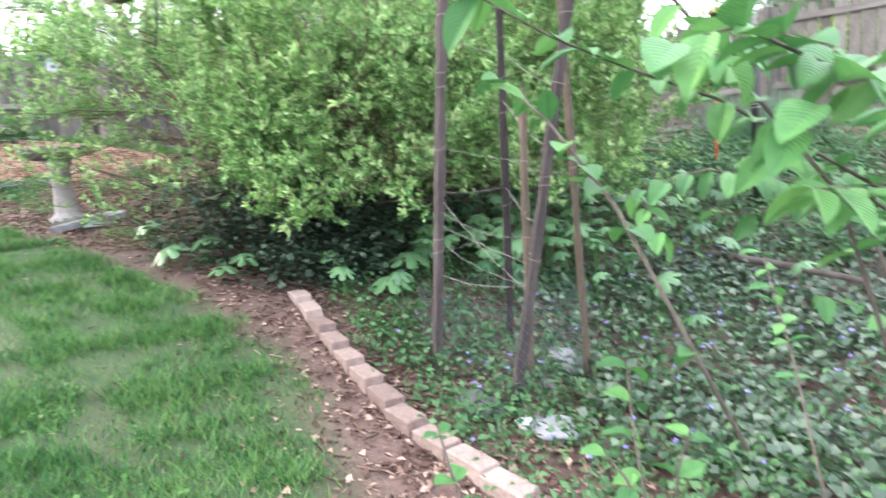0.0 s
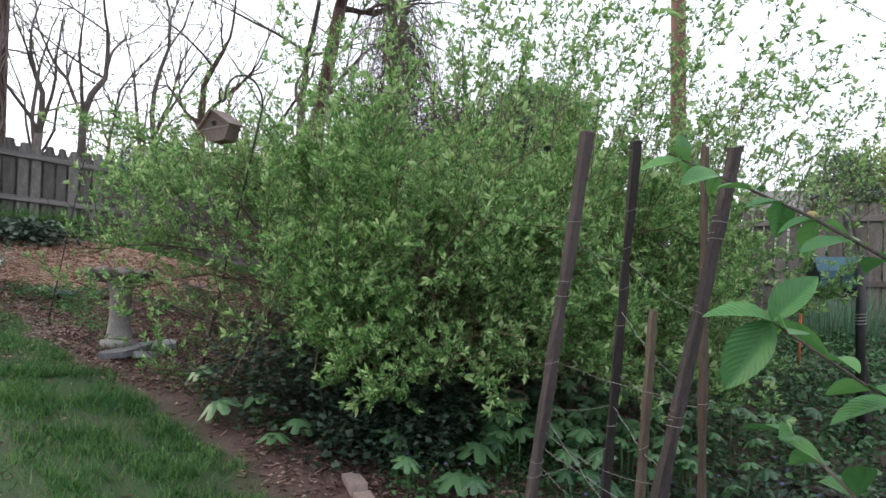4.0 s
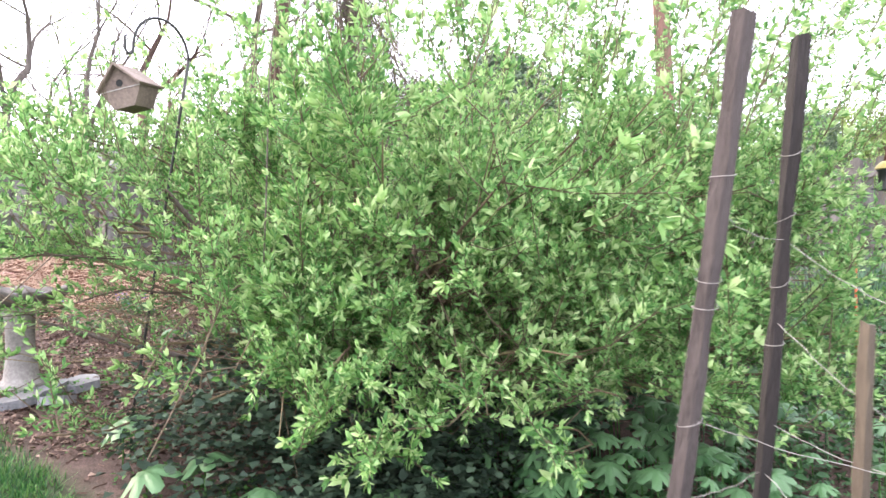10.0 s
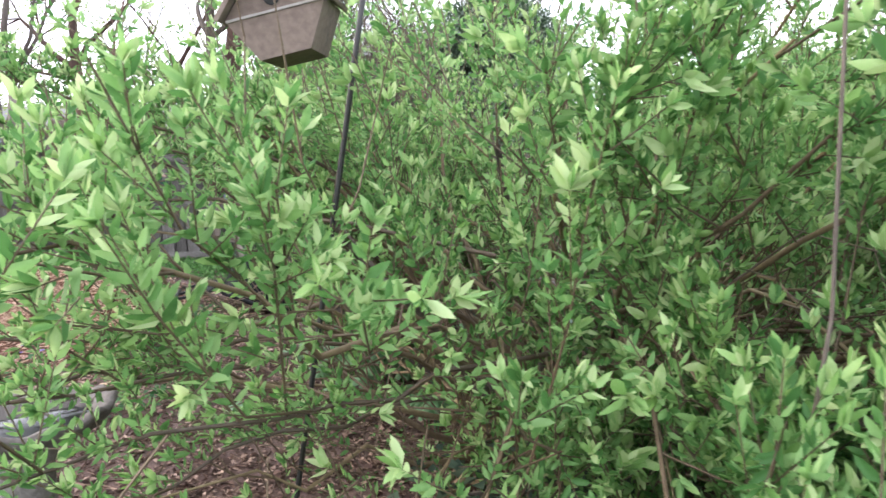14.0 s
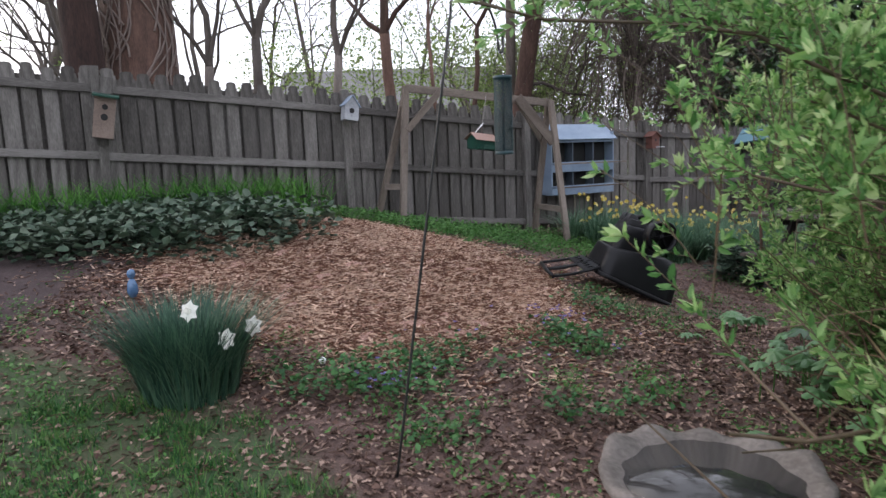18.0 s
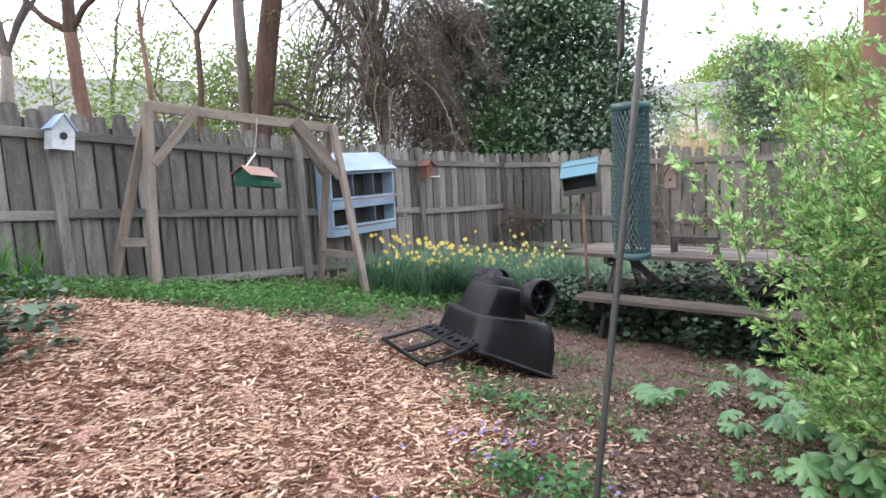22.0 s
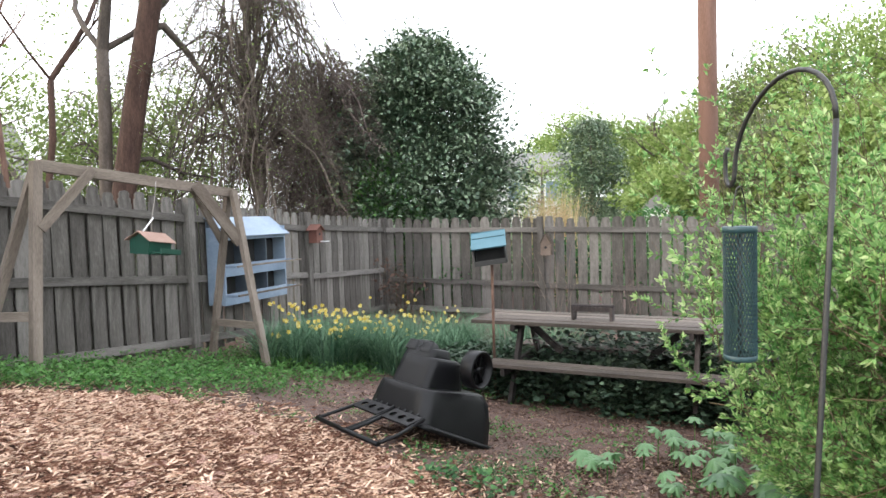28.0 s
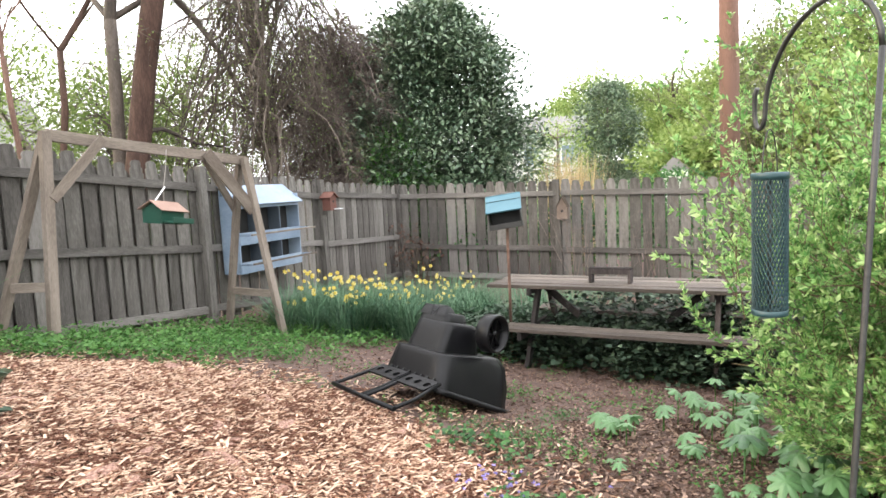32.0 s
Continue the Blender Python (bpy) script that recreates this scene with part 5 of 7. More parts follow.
def litter_keep(x, y):
    return np.clip(-lawn_side(x, y) * 2 + 0.4, np.where(y > 1.2, 0.5, 0.1), 1) * (1 - mound(x, y)) * 0.8 * (1 - 0.25 * np.clip((x - 1.1) * 2, 0, 1) * np.clip((y - 4.3) * 2, 0, 1))


p = np.concatenate([scatter(36000, -4.0, 6.0, -3.2, 9.0, litter_keep), scatter(50000, -3.4, 2.6, 0.9, 5.6, litter_keep), scatter(15000, 1.4, 3.6, -3.6, 0.5, litter_keep)])
fine = scatter(26000, 0.9, 4.6, 4.2, 7.6, litter_keep)
half = rng.uniform(size=len(p)) < 0.45
d = np.c_[rng.normal(size=(int((~half).sum()), 2)), rng.normal(size=int((~half).sum())) * 0.12]
s = rng.uniform(0.02, 0.05, len(d))
v, f = join([chip_boxes(p[half], 0.042, 0.3), chip_boxes(fine, 0.02, 0.3), leaves(p[~half] + [0, 0, 0.008], d, s, s * rng.uniform(0.3, 0.8, len(d)), 0.3, flat=np.array([0, 0, 1.0]), plain=True)])
stuff("leaf_litter", "brown dry leaf and bark litter on the soil", v, f, m_dry_leaf, "litter")


def cover(name, label, mat, category, n, area, keep, size, aspect, rise, per=6, tall=0.1, flat=True):
    """Low plants: clumps of leaves on short stalks over an area."""
    p = scatter(n, *area, keep)
    k = np.repeat(p, per, axis=0)
    k = k + np.c_[rng.normal(size=(len(k), 2)) * 0.05, rng.uniform(0.01, tall, len(k))]
    s = size * rng.uniform(0.6, 1.3, len(k))
    d = np.c_[rng.normal(size=(len(k), 2)), rng.uniform(-0.2, rise, len(k))]
    v, f = leaves(k, d, s, s * aspect, flat=np.array([0, 0, 1.0]) if flat else None, plain=s.mean() < 0.05)
    return stuff(name, label, v, f, mat, category)


def spot(cx, cy, rx, ry):
    return lambda x, y: np.clip(1.5 * (1.15 - np.hypot((x - cx) / rx, (y - cy) / ry)) * (0.4 + wob(x, y, 3)), 0, 1)


def front_bed(x, y):
    return np.clip((x - np.interp(y, [-4, -2.7, -1.2, 0.2], [2.9, 2.7, 2.35, 2.15])) * 6, 0, 1) * np.clip(0.25 + wob(x, y, 2.4), 0, 1)


cover("periwinkle", "dense low periwinkle ground cover in the bed", m_vinca, "ground cover", 9000, (2.1, 7.0, -4.2, 0.6), lambda x, y: front_bed(x, y) * np.clip(1.25 - (x - 2.6) * 0.4, 0.25, 1), 0.042, 0.55, 0.9, 7, 0.13)
cover("ivy", "grey-green ivy and leaf litter under the viburnum", m_grey_ivy, "ivy", 5200, (2.9, 6.5, -4.0, -0.2), lambda x, y: np.clip((x - 3.0) * 0.9, 0, 1) * np.clip(0.1 + wob(x, y, 2.0, 0.8), 0, 1), 0.05, 0.8, 0.6, 6, 0.14)
cover("ivy", "dark ivy carpet under the shrub", m_ivy, "ivy", 9500, (0.5, 4.6, -0.2, 3.0), spot(2.28, 0.85, 1.15, 0.85), 0.052, 0.9, 0.35, 6, 0.55)

cover("ivy", "dark ivy spilling to the bed's brick edge", m_ivy, "ivy", 1500, (1.6, 3.0, -0.3, 0.9), spot(2.3, 0.3, 0.5, 0.42), 0.05, 0.9, 0.35, 6, 0.24)


def under_table(x, y):
    """Along the picnic table, from its near bench to behind it."""
    a, b = (x - 3.42) * 0.4 - (y - 6.5) * 0.917, (x - 3.42) * 0.917 + (y - 6.5) * 0.4
    return np.clip((2.1 - np.abs(a - 0.3)) * 4, 0, 1) * np.clip((b + 0.3 + 0.25 * (wob(x, y, 3.0) - 0.5)) * 5, 0, 1) * np.clip((1.5 - b) * 3, 0, 1)


cover("ivy", "dark ivy under the picnic table", m_ivy, "ivy", 8200, (2.2, 6.4, 4.0, 8.9), under_table, 0.07, 0.85, 0.4, 6, 0.4)
# tall leaf mass added to stand for the dark space below the tabletop
cover("ivy", "dark ivy added to fill the shaded space under the picnic table", m_ivy, "ivy", 5200, (2.2, 6.4, 4.0, 8.9), lambda x, y: under_table(x - 0.5, y - 0.2) * np.clip((7.75 - y) * 1.5, 0, 1), 0.075, 0.85, 0.4, 6, 0.68)
cover("ivy", "grey-green ivy mound beside the wood chips", m_grey_ivy, "ivy", 4200, (-6.8, -1.6, 4.9, 8.4), spot(-3.7, 6.6, 1.9, 1.15), 0.085, 0.85, 0.5, 6, 0.3)
cover("ivy", "mixed ivy and leaves on the far side of the stakes", m_vinca, "ground cover", 9500, (3.6, 9.5, -1.0, 6.0), spot(6.4, 2.0, 2.8, 2.9), 0.055, 0.65, 0.8, 6, 0.24)
cover("weeds", "bright green weeds along the fence foot", m_weed, "weeds", 5600, (-3.0, 3.0, 7.3, 10.6), lambda x, y: np.clip(1.4 - np.abs((y - 8.75 - (x - 0.2) * 0.45)) * 1.1, 0, 1) * (1 - mound(x, y)), 0.045, 0.6, 0.8, 6, 0.13)
cover("violets", "low patch of violets and weeds in the path", m_violet, "weeds", 4200, (-1.6, 2.2, 3.4, 6.2), lambda x, y: np.maximum.reduce([spot(-0.75, 3.95, 0.38, 0.34)(x, y), spot(-0.25, 4.2, 0.42, 0.26)(x, y), spot(0.3, 4.5, 0.36, 0.3)(x, y), spot(0.55, 5.35, 0.3, 0.36)(x, y), 0.8 * spot(0.4, 3.55, 0.4, 0.3)(x, y), 0.7 * spot(-1.25, 3.85, 0.3, 0.3)(x, y)]) * (1 - 0.8 * mound(x, y)) * np.clip(wob(x, y, 3.1, 0.6) * 2.6 - 0.8, 0, 1), 0.042, 0.75, 0.7, 7, 0.13)
cover("violets", "small clumps of violet leaves near the hook", m_violet, "weeds", 1500, (-1.7, 0.5, 3.6, 5.2), lambda x, y: spot(-0.9, 3.7, 0.4, 0.3)(x, y) * np.clip(wob(x, y, 4.0, 0.3) * 2.6 - 0.6, 0, 1), 0.04, 0.75, 0.7, 8, 0.13)
cover("weeds", "low bluish grass and moss on the soil before the table", m_violet, "weeds", 900, (0.7, 2.2, 4.8, 6.2), lambda x, y: np.maximum(spot(1.66, 5.7, 0.34, 0.13)(x, y), 0.6 * spot(1.1, 5.45, 0.36, 0.4)(x, y) * np.clip(wob(x, y, 5.0, 0.7) * 2.4 - 0.6, 0, 1)), 0.032, 0.3, 1.4, 7, 0.05)
cover("weeds", "leafy weed clump at the foot of the hook", m_violet, "weeds", 60, (-0.75, -0.33, 3.02, 3.42), spot(-0.54, 3.22, 0.17, 0.15), 0.045, 0.6, 0.9, 8, 0.14)
cover("weeds", "scattered weed seedlings on the soil", m_weed, "weeds", 17000, (-3.5, 4.0, 0.4, 8.2), lambda x, y: litter_keep(x, y) * np.clip(wob(x, y, 2.2, 1.0) * 2.6 - 1.15, 0, 1) * np.clip(wob(x, y, 6.0, 2.0) * 2 - 0.4, 0, 1), 0.029, 0.6, 0.9, 7, 0.07)


def flower_specks(name, label, p, mat, size):
    k = np.repeat(p, 5, axis=0)
    a = np.tile(np.arange(5) * 2 * np.pi / 5, len(p)) + np.repeat(rng.uniform(0, 6, len(p)), 5)
    d = np.stack([np.cos(a), np.sin(a), np.full(len(a), 0.25)], 1) + np.repeat(rng.normal(size=p.shape) * 0.4, 5, axis=0)
    v, f = leaves(k, d, size, size * 0.8, 0.05)
    return stuff(name, label, v, f, mat, "flowers")


p = scatter(170, 2.1, 5.0, -3.4, 0.0, front_bed)
flower_specks("periwinkle_flowers", "small violet-blue periwinkle flowers", p + [0, 0, 0.14], m_blue_petal, 0.016)
cover("clover", "clover and small weeds in the lawn", m_weed, "weeds", 2600, (-3.0, 2.2, -4.4, 3.6), lambda x, y: lawn_keep(x, y) * np.clip(wob(x, y, 2.6, 2.0) * 2.5 - 1.1, 0, 1), 0.024, 0.8, 0.7, 6, 0.04)
p = np.concatenate([scatter(130, -1.2, -0.4, 3.4, 4.2, spot(-0.82, 3.75, 0.26, 0.24)), scatter(90, -0.1, 0.6, 4.6, 5.1, spot(0.3, 4.8, 0.22, 0.2)), scatter(40, -0.9, 0.8, 3.8, 5.4, spot(0.0, 4.5, 0.8, 0.5))])
flower_specks("violet_flowers", "tiny violet flowers", p + [0, 0, 0.11], m_blue_petal, 0.015)
# long green leaves along the fence, beside the ivy
p = scatter(2600, -6.5, -1.5, 6.4, 9.0, lambda x, y: np.clip(1.2 - np.abs(y - 8.05 - (x + 2.6) * 0.5) * 2.2, 0, 1) * np.clip((-1.9 - x) * 2, 0, 1))
k = np.repeat(p, 4, axis=0) + np.c_[rng.normal(size=(len(p) * 4, 2)) * 0.04, np.zeros(len(p) * 4)]
v, f = blades(k, rng.normal(size=k.shape) * [0.7, 0.7, 0], rng.uniform(0.35, 0.6, len(k)), 0.02)
stuff("daylily_leaves", "bright green daylily leaves along the fence", v, f, m_lily, "plants")


# ---- mayapples: umbrella leaves on single stalks ----
def umbrella_mesh():
    bm = bmesh.new()
    lobes = 7
    c = bm.verts.new((0, 0, 0.0))
    rings = [[], []]
    for j, (share, sink) in enumerate(((0.4, 0.08), (1.0, 0.54))):
        for k in range(lobes * 4):
            a = 2 * math.pi * k / (lobes * 4)
            r = (0.52, 0.9, 1.0, 0.88)[k % 4] if j else 0.4
            rib = (-0.05, 0.0, 0.06, 0.0)[k % 4]
            rings[j].append(bm.verts.new((r * math.cos(a), r * math.sin(a), -sink * (r * r if j else 1.0) + rib * (1.2 if j else 0.8))))
    n_ = lobes * 4
    for k in range(n_):
        q = (k + 1) % n_
        bm.faces.new((c, rings[0][k], rings[0][q]))
        bm.faces.new((rings[0][k], rings[1][k], rings[1][q], rings[0][q]))
    for fc in bm.faces:
        fc.smooth = True
    me = bpy.data.meshes.new("leaf")
    bm.to_mesh(me)
    bm.free()
    me.materials.append(m_maya)
    return me


leaf_me = umbrella_mesh()
stalk_me = bpy.data.meshes.new("stalk")
bm = tube(bmesh.new(), [(0, 0, -0.02), (0.006, 0, 0.5), (0, 0, 1)], 0.004, 5, cap=False)
bm.to_mesh(stalk_me)
bm.free()
stalk_me.materials.append(m_weed)


def mayapple(x, y, h, r):
    root = tagged(empty("mayapple", x, y, gz(x, y)), "mayapple plant with one umbrella-shaped green leaf", "plant", group="mayapples under the shrub")
    s = hang("stalk", stalk_me, root, m=Matrix.Diagonal((1, 1, h, 1)))
    hang("leaf", leaf_me, root, m=Matrix.Translation((0, 0, h)) @ pose(0, 0, 0, rng.normal() * 14, rng.normal() * 14, rng.uniform(0, 360)) @ Matrix.Diagonal((r, r, r * 1.1, 1)))


spots = [(1.22, 0.42, 0.16, 0.15), (1.46, 0.48, 0.2, 0.15), (1.05, 0.75, 0.25, 0.14), (1.75, 0.25, 0.16, 0.13), (1.6, 0.1, 0.13, 0.12), (2.63, -0.29, 0.17, 0.16), (2.83, 0.0, 0.22, 0.17), (2.35, 0.1, 0.2, 0.14)]
joined = []
for k in range(150):
    x, y = 3.95 + rng.normal() * 0.62, 0.45 + rng.normal() * 0.62
    (joined if k % 2 else spots).append((x, y, rng.uniform(0.24, 0.4), rng.uniform(0.06, 0.11)))
# clusters along the shrub's north-west edge: middle, spread, count, height and leaf size
for cx, cy, sx, sy, count, h_, r_ in ((1.86, 5.2, 0.17, 0.11, 9, 0.15, 0.085), (2.62, 4.93, 0.27, 0.15, 20, 0.2, 0.09), (2.3, 4.3, 0.26, 0.17, 28, 0.2, 0.095), (1.72, 3.85, 0.2, 0.16, 20, 0.2, 0.11), (1.75, 4.66, 0.12, 0.07, 4, 0.1, 0.07), (2.4, 3.7, 0.25, 0.2, 14, 0.2, 0.1), (1.2, 4.84, 0.05, 0.04, 3, 0.06, 0.045), (1.48, 4.2, 0.11, 0.08, 6, 0.07, 0.05)):
    for k in range(count):
        spots.append((cx + rng.normal() * sx, cy + rng.normal() * sy, h_ * rng.uniform(0.6, 1.3), r_ * rng.uniform(0.75, 1.2)))
for k in range(70):
    x, y = rng.uniform(1.7, 4.0), rng.uniform(2.3, 4.4)
    if math.hypot(x - BX, y - BY) > 0.4:
        joined.append((x, y, rng.uniform(0.16, 0.32), rng.uniform(0.09, 0.14)))
for k in range(22):
    spots.append((1.62 + rng.normal() * 0.2, 3.4 + rng.normal() * 0.24, rng.uniform(0.1, 0.24), rng.uniform(0.06, 0.1)))
for k in range(34):
    spots.append((2.95 + rng.normal() * 0.3, 0.82 + rng.normal() * 0.16, rng.uniform(0.2, 0.32), rng.uniform(0.06, 0.1)))
for k in range(26):
    spots.append((3.2 + rng.normal() * 0.22, 0.3 + rng.normal() * 0.22, rng.uniform(0.22, 0.36), rng.uniform(0.07, 0.11)))
spots = [s_ for s_ in spots if math.hypot(s_[0] - 2.97, s_[1] + 0.45) > 0.2]
for s_ in spots:
    mayapple(*s_)
bm = bmesh.new()
for x, y, h, r in joined:
    for me_, m_ in ((leaf_me, Matrix.Translation((0, 0, h)) @ pose(0, 0, 0, rng.normal() * 14, rng.normal() * 14, rng.uniform(0, 360)) @ Matrix.Diagonal((r, r, r * 1.1, 1))), (stalk_me, Matrix.Diagonal((1, 1, h, 1)))):
        first = len(bm.verts)
        bm.from_mesh(me_)
        bm.verts.ensure_lookup_table()
        bmesh.ops.transform(bm, matrix=Matrix.Translation((x, y, gz(x, y))) @ m_, verts=bm.verts[first:])
tagged(part("mayapple_patch", bm, m_maya), "dense patch of mayapple leaves in the shrub's shade", "plants", kind="stuff")


# ---- front bed: brick edging, stakes, wire ----
edging = tagged(empty("brick_edging", 2.05, 0.1, gz(2.05, 0.1)), "curved row of worn buff paver bricks edging the bed", "edging")
brick_me = bpy.data.meshes.new("brick")
bm = cube((0, 0, 0.02), (0.1, 0.211, 0.085), bevel=0.007)
bm.to_mesh(brick_me)
bm.free()
brick_me.materials.append(m_brick)
edge_y = np.linspace(-0.1, -4.2, 400)
edge_x = np.interp(-edge_y, [0.1, 0.5, 0.89, 1.26, 1.52, 1.75, 1.96, 2.13, 2.28, 4.2], [2.045, 2.135, 2.24, 2.338, 2.404, 2.485, 2.577, 2.66, 2.73, 3.7])
arc = np.r_[0, np.cumsum(np.hypot(np.diff(edge_x), np.diff(edge_y)))]
for i in range(int(arc[-1] / 0.215)):
    (x0, x1), (y0, y1) = np.interp([i * 0.215, (i + 1) * 0.215], arc, edge_x), np.interp([i * 0.215, (i + 1) * 0.215], arc, edge_y)
    x, y = (x0 + x1) / 2, (y0 + y1) / 2
    hang("brick", brick_me, edging, m=Matrix.Translation(Vector((x, y, gz(x, y))) - edging.matrix_basis.translation) @ pose(rng.normal() * 0.004, 0, rng.normal() * 0.003, rng.normal() * 1.2, rng.normal() * 2, math.degrees(math.atan2(x1 - x0, y0 - y1)) + rng.normal() * 1.2))


def stake(label, a, b, w, t, mat, ties=()):
    """A rough sawn stake from a to b, a little twisted, with loops of wire round it."""
    a, b = Vector(a), Vector(b)
    root = tagged(empty("garden_stake", *a), label, "stake", group="leaning stakes in the bed")
    ln = (b - a).length
    bm = bmesh.new()
    rings = []
    for s in np.linspace(0, 1, 22):
        q = 1 + rng.normal() * 0.09
        rings.append([bm.verts.new(Vector((sx * w / 2 * q, sy * t / 2 * q, s * ln)) + Vector((rng.normal() * 0.002, rng.normal() * 0.002, rng.normal() * 0.006 if s == 1 else 0))) for sx, sy in ((-1, -0.8), (-0.8, -1), (0.8, -1), (1, -0.8), (1, 0.8), (0.8, 1), (-0.8, 1), (-1, 0.8))])
    for p, q in zip(rings, rings[1:]):
        for k in range(8):
            bm.faces.new((p[k], p[(k + 1) % 8], q[(k + 1) % 8], q[k]))
    bm.faces.new(rings[-1])
    bm.faces.new(rings[0][::-1])
    turn = (b - a).to_track_quat('Z', 'Y').to_matrix().to_4x4()
    part("shaft", bm, mat, root, m=turn)
    for s in ties:
        lift = rng.uniform(-1, 1)
        part("wire_tie", tube(bmesh.new(), [(math.cos(q) * w * 0.7, math.sin(q) * t * 0.78, s * ln + 0.0035 * q + 0.011 * lift * math.sin(q + lift)) for q in np.linspace(0, 8.5, 18)], 0.001, 4), m_rope, root, m=turn)
    return root


stake("thick weathered grey-brown garden stake leaning, wound with wire", (2.70, -1.17, -0.32), (2.839, -1.495, 1.8), 0.042, 0.036, m_stake, (0.33, 0.36, 0.56, 0.69, 0.72, 0.83))
stake("dark brown garden stake wound with wire", (3.18, -0.98, -0.3), (3.123, -1.345, 1.81), 0.035, 0.03, m_dark_shaded_wood, (0.4, 0.62, 0.7, 0.78, 0.86))
stake("thick weathered stake leaning to one side, wound with wire", (2.94, -1.65, -0.38), (3.364, -1.669, 1.75), 0.046, 0.038, m_stake, (0.35, 0.5, 0.52, 0.7, 0.83, 0.86))
stake("slim tan garden stake with wire", (3.39, -1.51, -0.32), (3.315, -1.542, 1.77), 0.028, 0.025, m_stake_tan, (0.5, 0.76))
stake("short brown garden stake", (3.12, -1.43, -0.3), (3.135, -1.51, 1.11), 0.03, 0.025, m_stake_tan, (0.4, 0.6))


def along_stake(a, b, s):
    return Vector(a).lerp(Vector(b), s)


A1, B1 = (2.70, -1.17, -0.32), (2.839, -1.495, 1.8)
A2, B2 = (3.18, -0.98, -0.3), (3.123, -1.345, 1.81)
A3, B3 = (2.94, -1.65, -0.38), (3.364, -1.669, 1.75)
A4, B4 = (3.39, -1.51, -0.32), (3.315, -1.542, 1.77)
for (pa, pb_, sa, sb, sag) in ((A1, A2, 0.8, 0.76, 0.02), (A2, A4, 0.76, 0.68, 0.03), (A1, A3, 0.57, 0.55, 0.015), (A1, A2, 0.47, 0.45, 0.01), (A2, A3, 0.45, 0.42, 0.02), (A1, A3, 0.43, 0.4, 0.05), (A3, A4, 0.83, 0.76, 0.01), (A1, A3, 0.4, 0.34, 0.01), (A1, A3, 0.36, 0.3, 0.04), (A2, A4, 0.52, 0.5, 0.03), (A1, A2, 0.33, 0.36, 0.02), (A1, A3, 0.28, 0.3, 0.03), (A1, A3, 0.46, 0.28, 0.02), (A2, A3, 0.66, 0.58, 0.04)):
    e1 = {A1: B1, A2: B2, A3: B3, A4: B4}
    p, q = along_stake(pa, e1[pa], sa), along_stake(pb_, e1[pb_], sb)
    w = tagged(empty("garden_wire", *p), "thin pale wire strung between the stakes", "wire", group="wires between the stakes")
    part("strand", tube(bmesh.new(), [(q - p) * s + Vector((rng.normal() * 0.004, rng.normal() * 0.004, -sag * math.sin(math.pi * s))) for s in np.linspace(0, 1, 12)], 0.0012, 4), m_rope, w)
# a low cage of thin netting at the stakes' feet
net = tagged(empty("wire_netting", 2.72, -1.2, -0.3), "thin blue-grey wire netting round the stakes' feet", "netting")
bm = bmesh.new()
loop = [Vector((2.66, -1.12, 0)), Vector((3.22, -0.95, 0)), Vector((3.42, -1.5, 0)), Vector((2.95, -1.72, 0)), Vector((2.66, -1.12, 0))]
o = Vector((2.72, -1.2, 0))
for p, q in zip(loop, loop[1:]):
    k = int((q - p).length / 0.05)
    for i in range(k):
        a, b = p.lerp(q, i / k) - o, p.lerp(q, (i + 1) / k) - o
        for h in range(9):
            za, zb = h * 0.055, (h + 1) * 0.055
            tube(bm, [a + Vector((0, 0, za)), b + Vector((0, 0, zb))], 0.0007, 3, cap=False)
            tube(bm, [b + Vector((0, 0, za)), a + Vector((0, 0, zb))], 0.0007, 3, cap=False)
part("netting", bm, m_galv_in, net)


def rock(name, label, x, y, s, mat, z=0.0, flat=1.0):
    bm = bmesh.new()
    bmesh.ops.create_icosphere(bm, subdivisions=3, radius=1)
    for v in bm.verts:
        nn = noise.noise(v.co * 1.7 + Vector((x * 3, y * 5, 0))) * 0.35 + noise.noise(v.co * 5 + Vector((x, y, 2))) * 0.08
        v.co *= 1 + nn
    bmesh.ops.scale(bm, vec=(s[0], s[1], s[2] * flat), verts=bm.verts)
    for fc in bm.faces:
        fc.smooth = True
    me = bpy.data.meshes.new(name)
    bm.to_mesh(me)
    bm.free()
    me.materials.append(mat)
    ob = new(name, me)
    ob.matrix_basis = pose(x, y, gz(x, y) + s[2] * 0.5 + z, 0, 0, rng.uniform(0, 360))
    return tagged(ob, label, "stone")


rock("stone", "pale flat stone half sunk at the foot of the stakes", 2.81, -1.56, (0.15, 0.09, 0.035), m_slate)
rock("stone", "grey slab leaning among periwinkle", 3.35, -1.32, (0.13, 0.1, 0.07), m_slate)
rock("stone", "grey slab lying among periwinkle", 3.05, -1.85, (0.14, 0.1, 0.035), m_slate)
rock("stone", "small buff stone at the stake's foot", 3.18, -1.5, (0.045, 0.04, 0.035), m_stone)
rock("stone", "small white stone beside the bricks", 2.95, -1.78, (0.04, 0.035, 0.03), m_white)
log = tagged(empty("fallen_branch", 4.85, -0.3, gz(4.85, -0.3)), "grey fallen branch lying in the ivy", "branch")
part("wood", tube(bmesh.new(), [(-0.45, 0.4, 0.1), (0, 0, 0.09), (0.12, -0.55, 0.1), (0.3, -1.1, 0.07)], [0.014, 0.022, 0.024, 0.018], 8), m_bark, log)
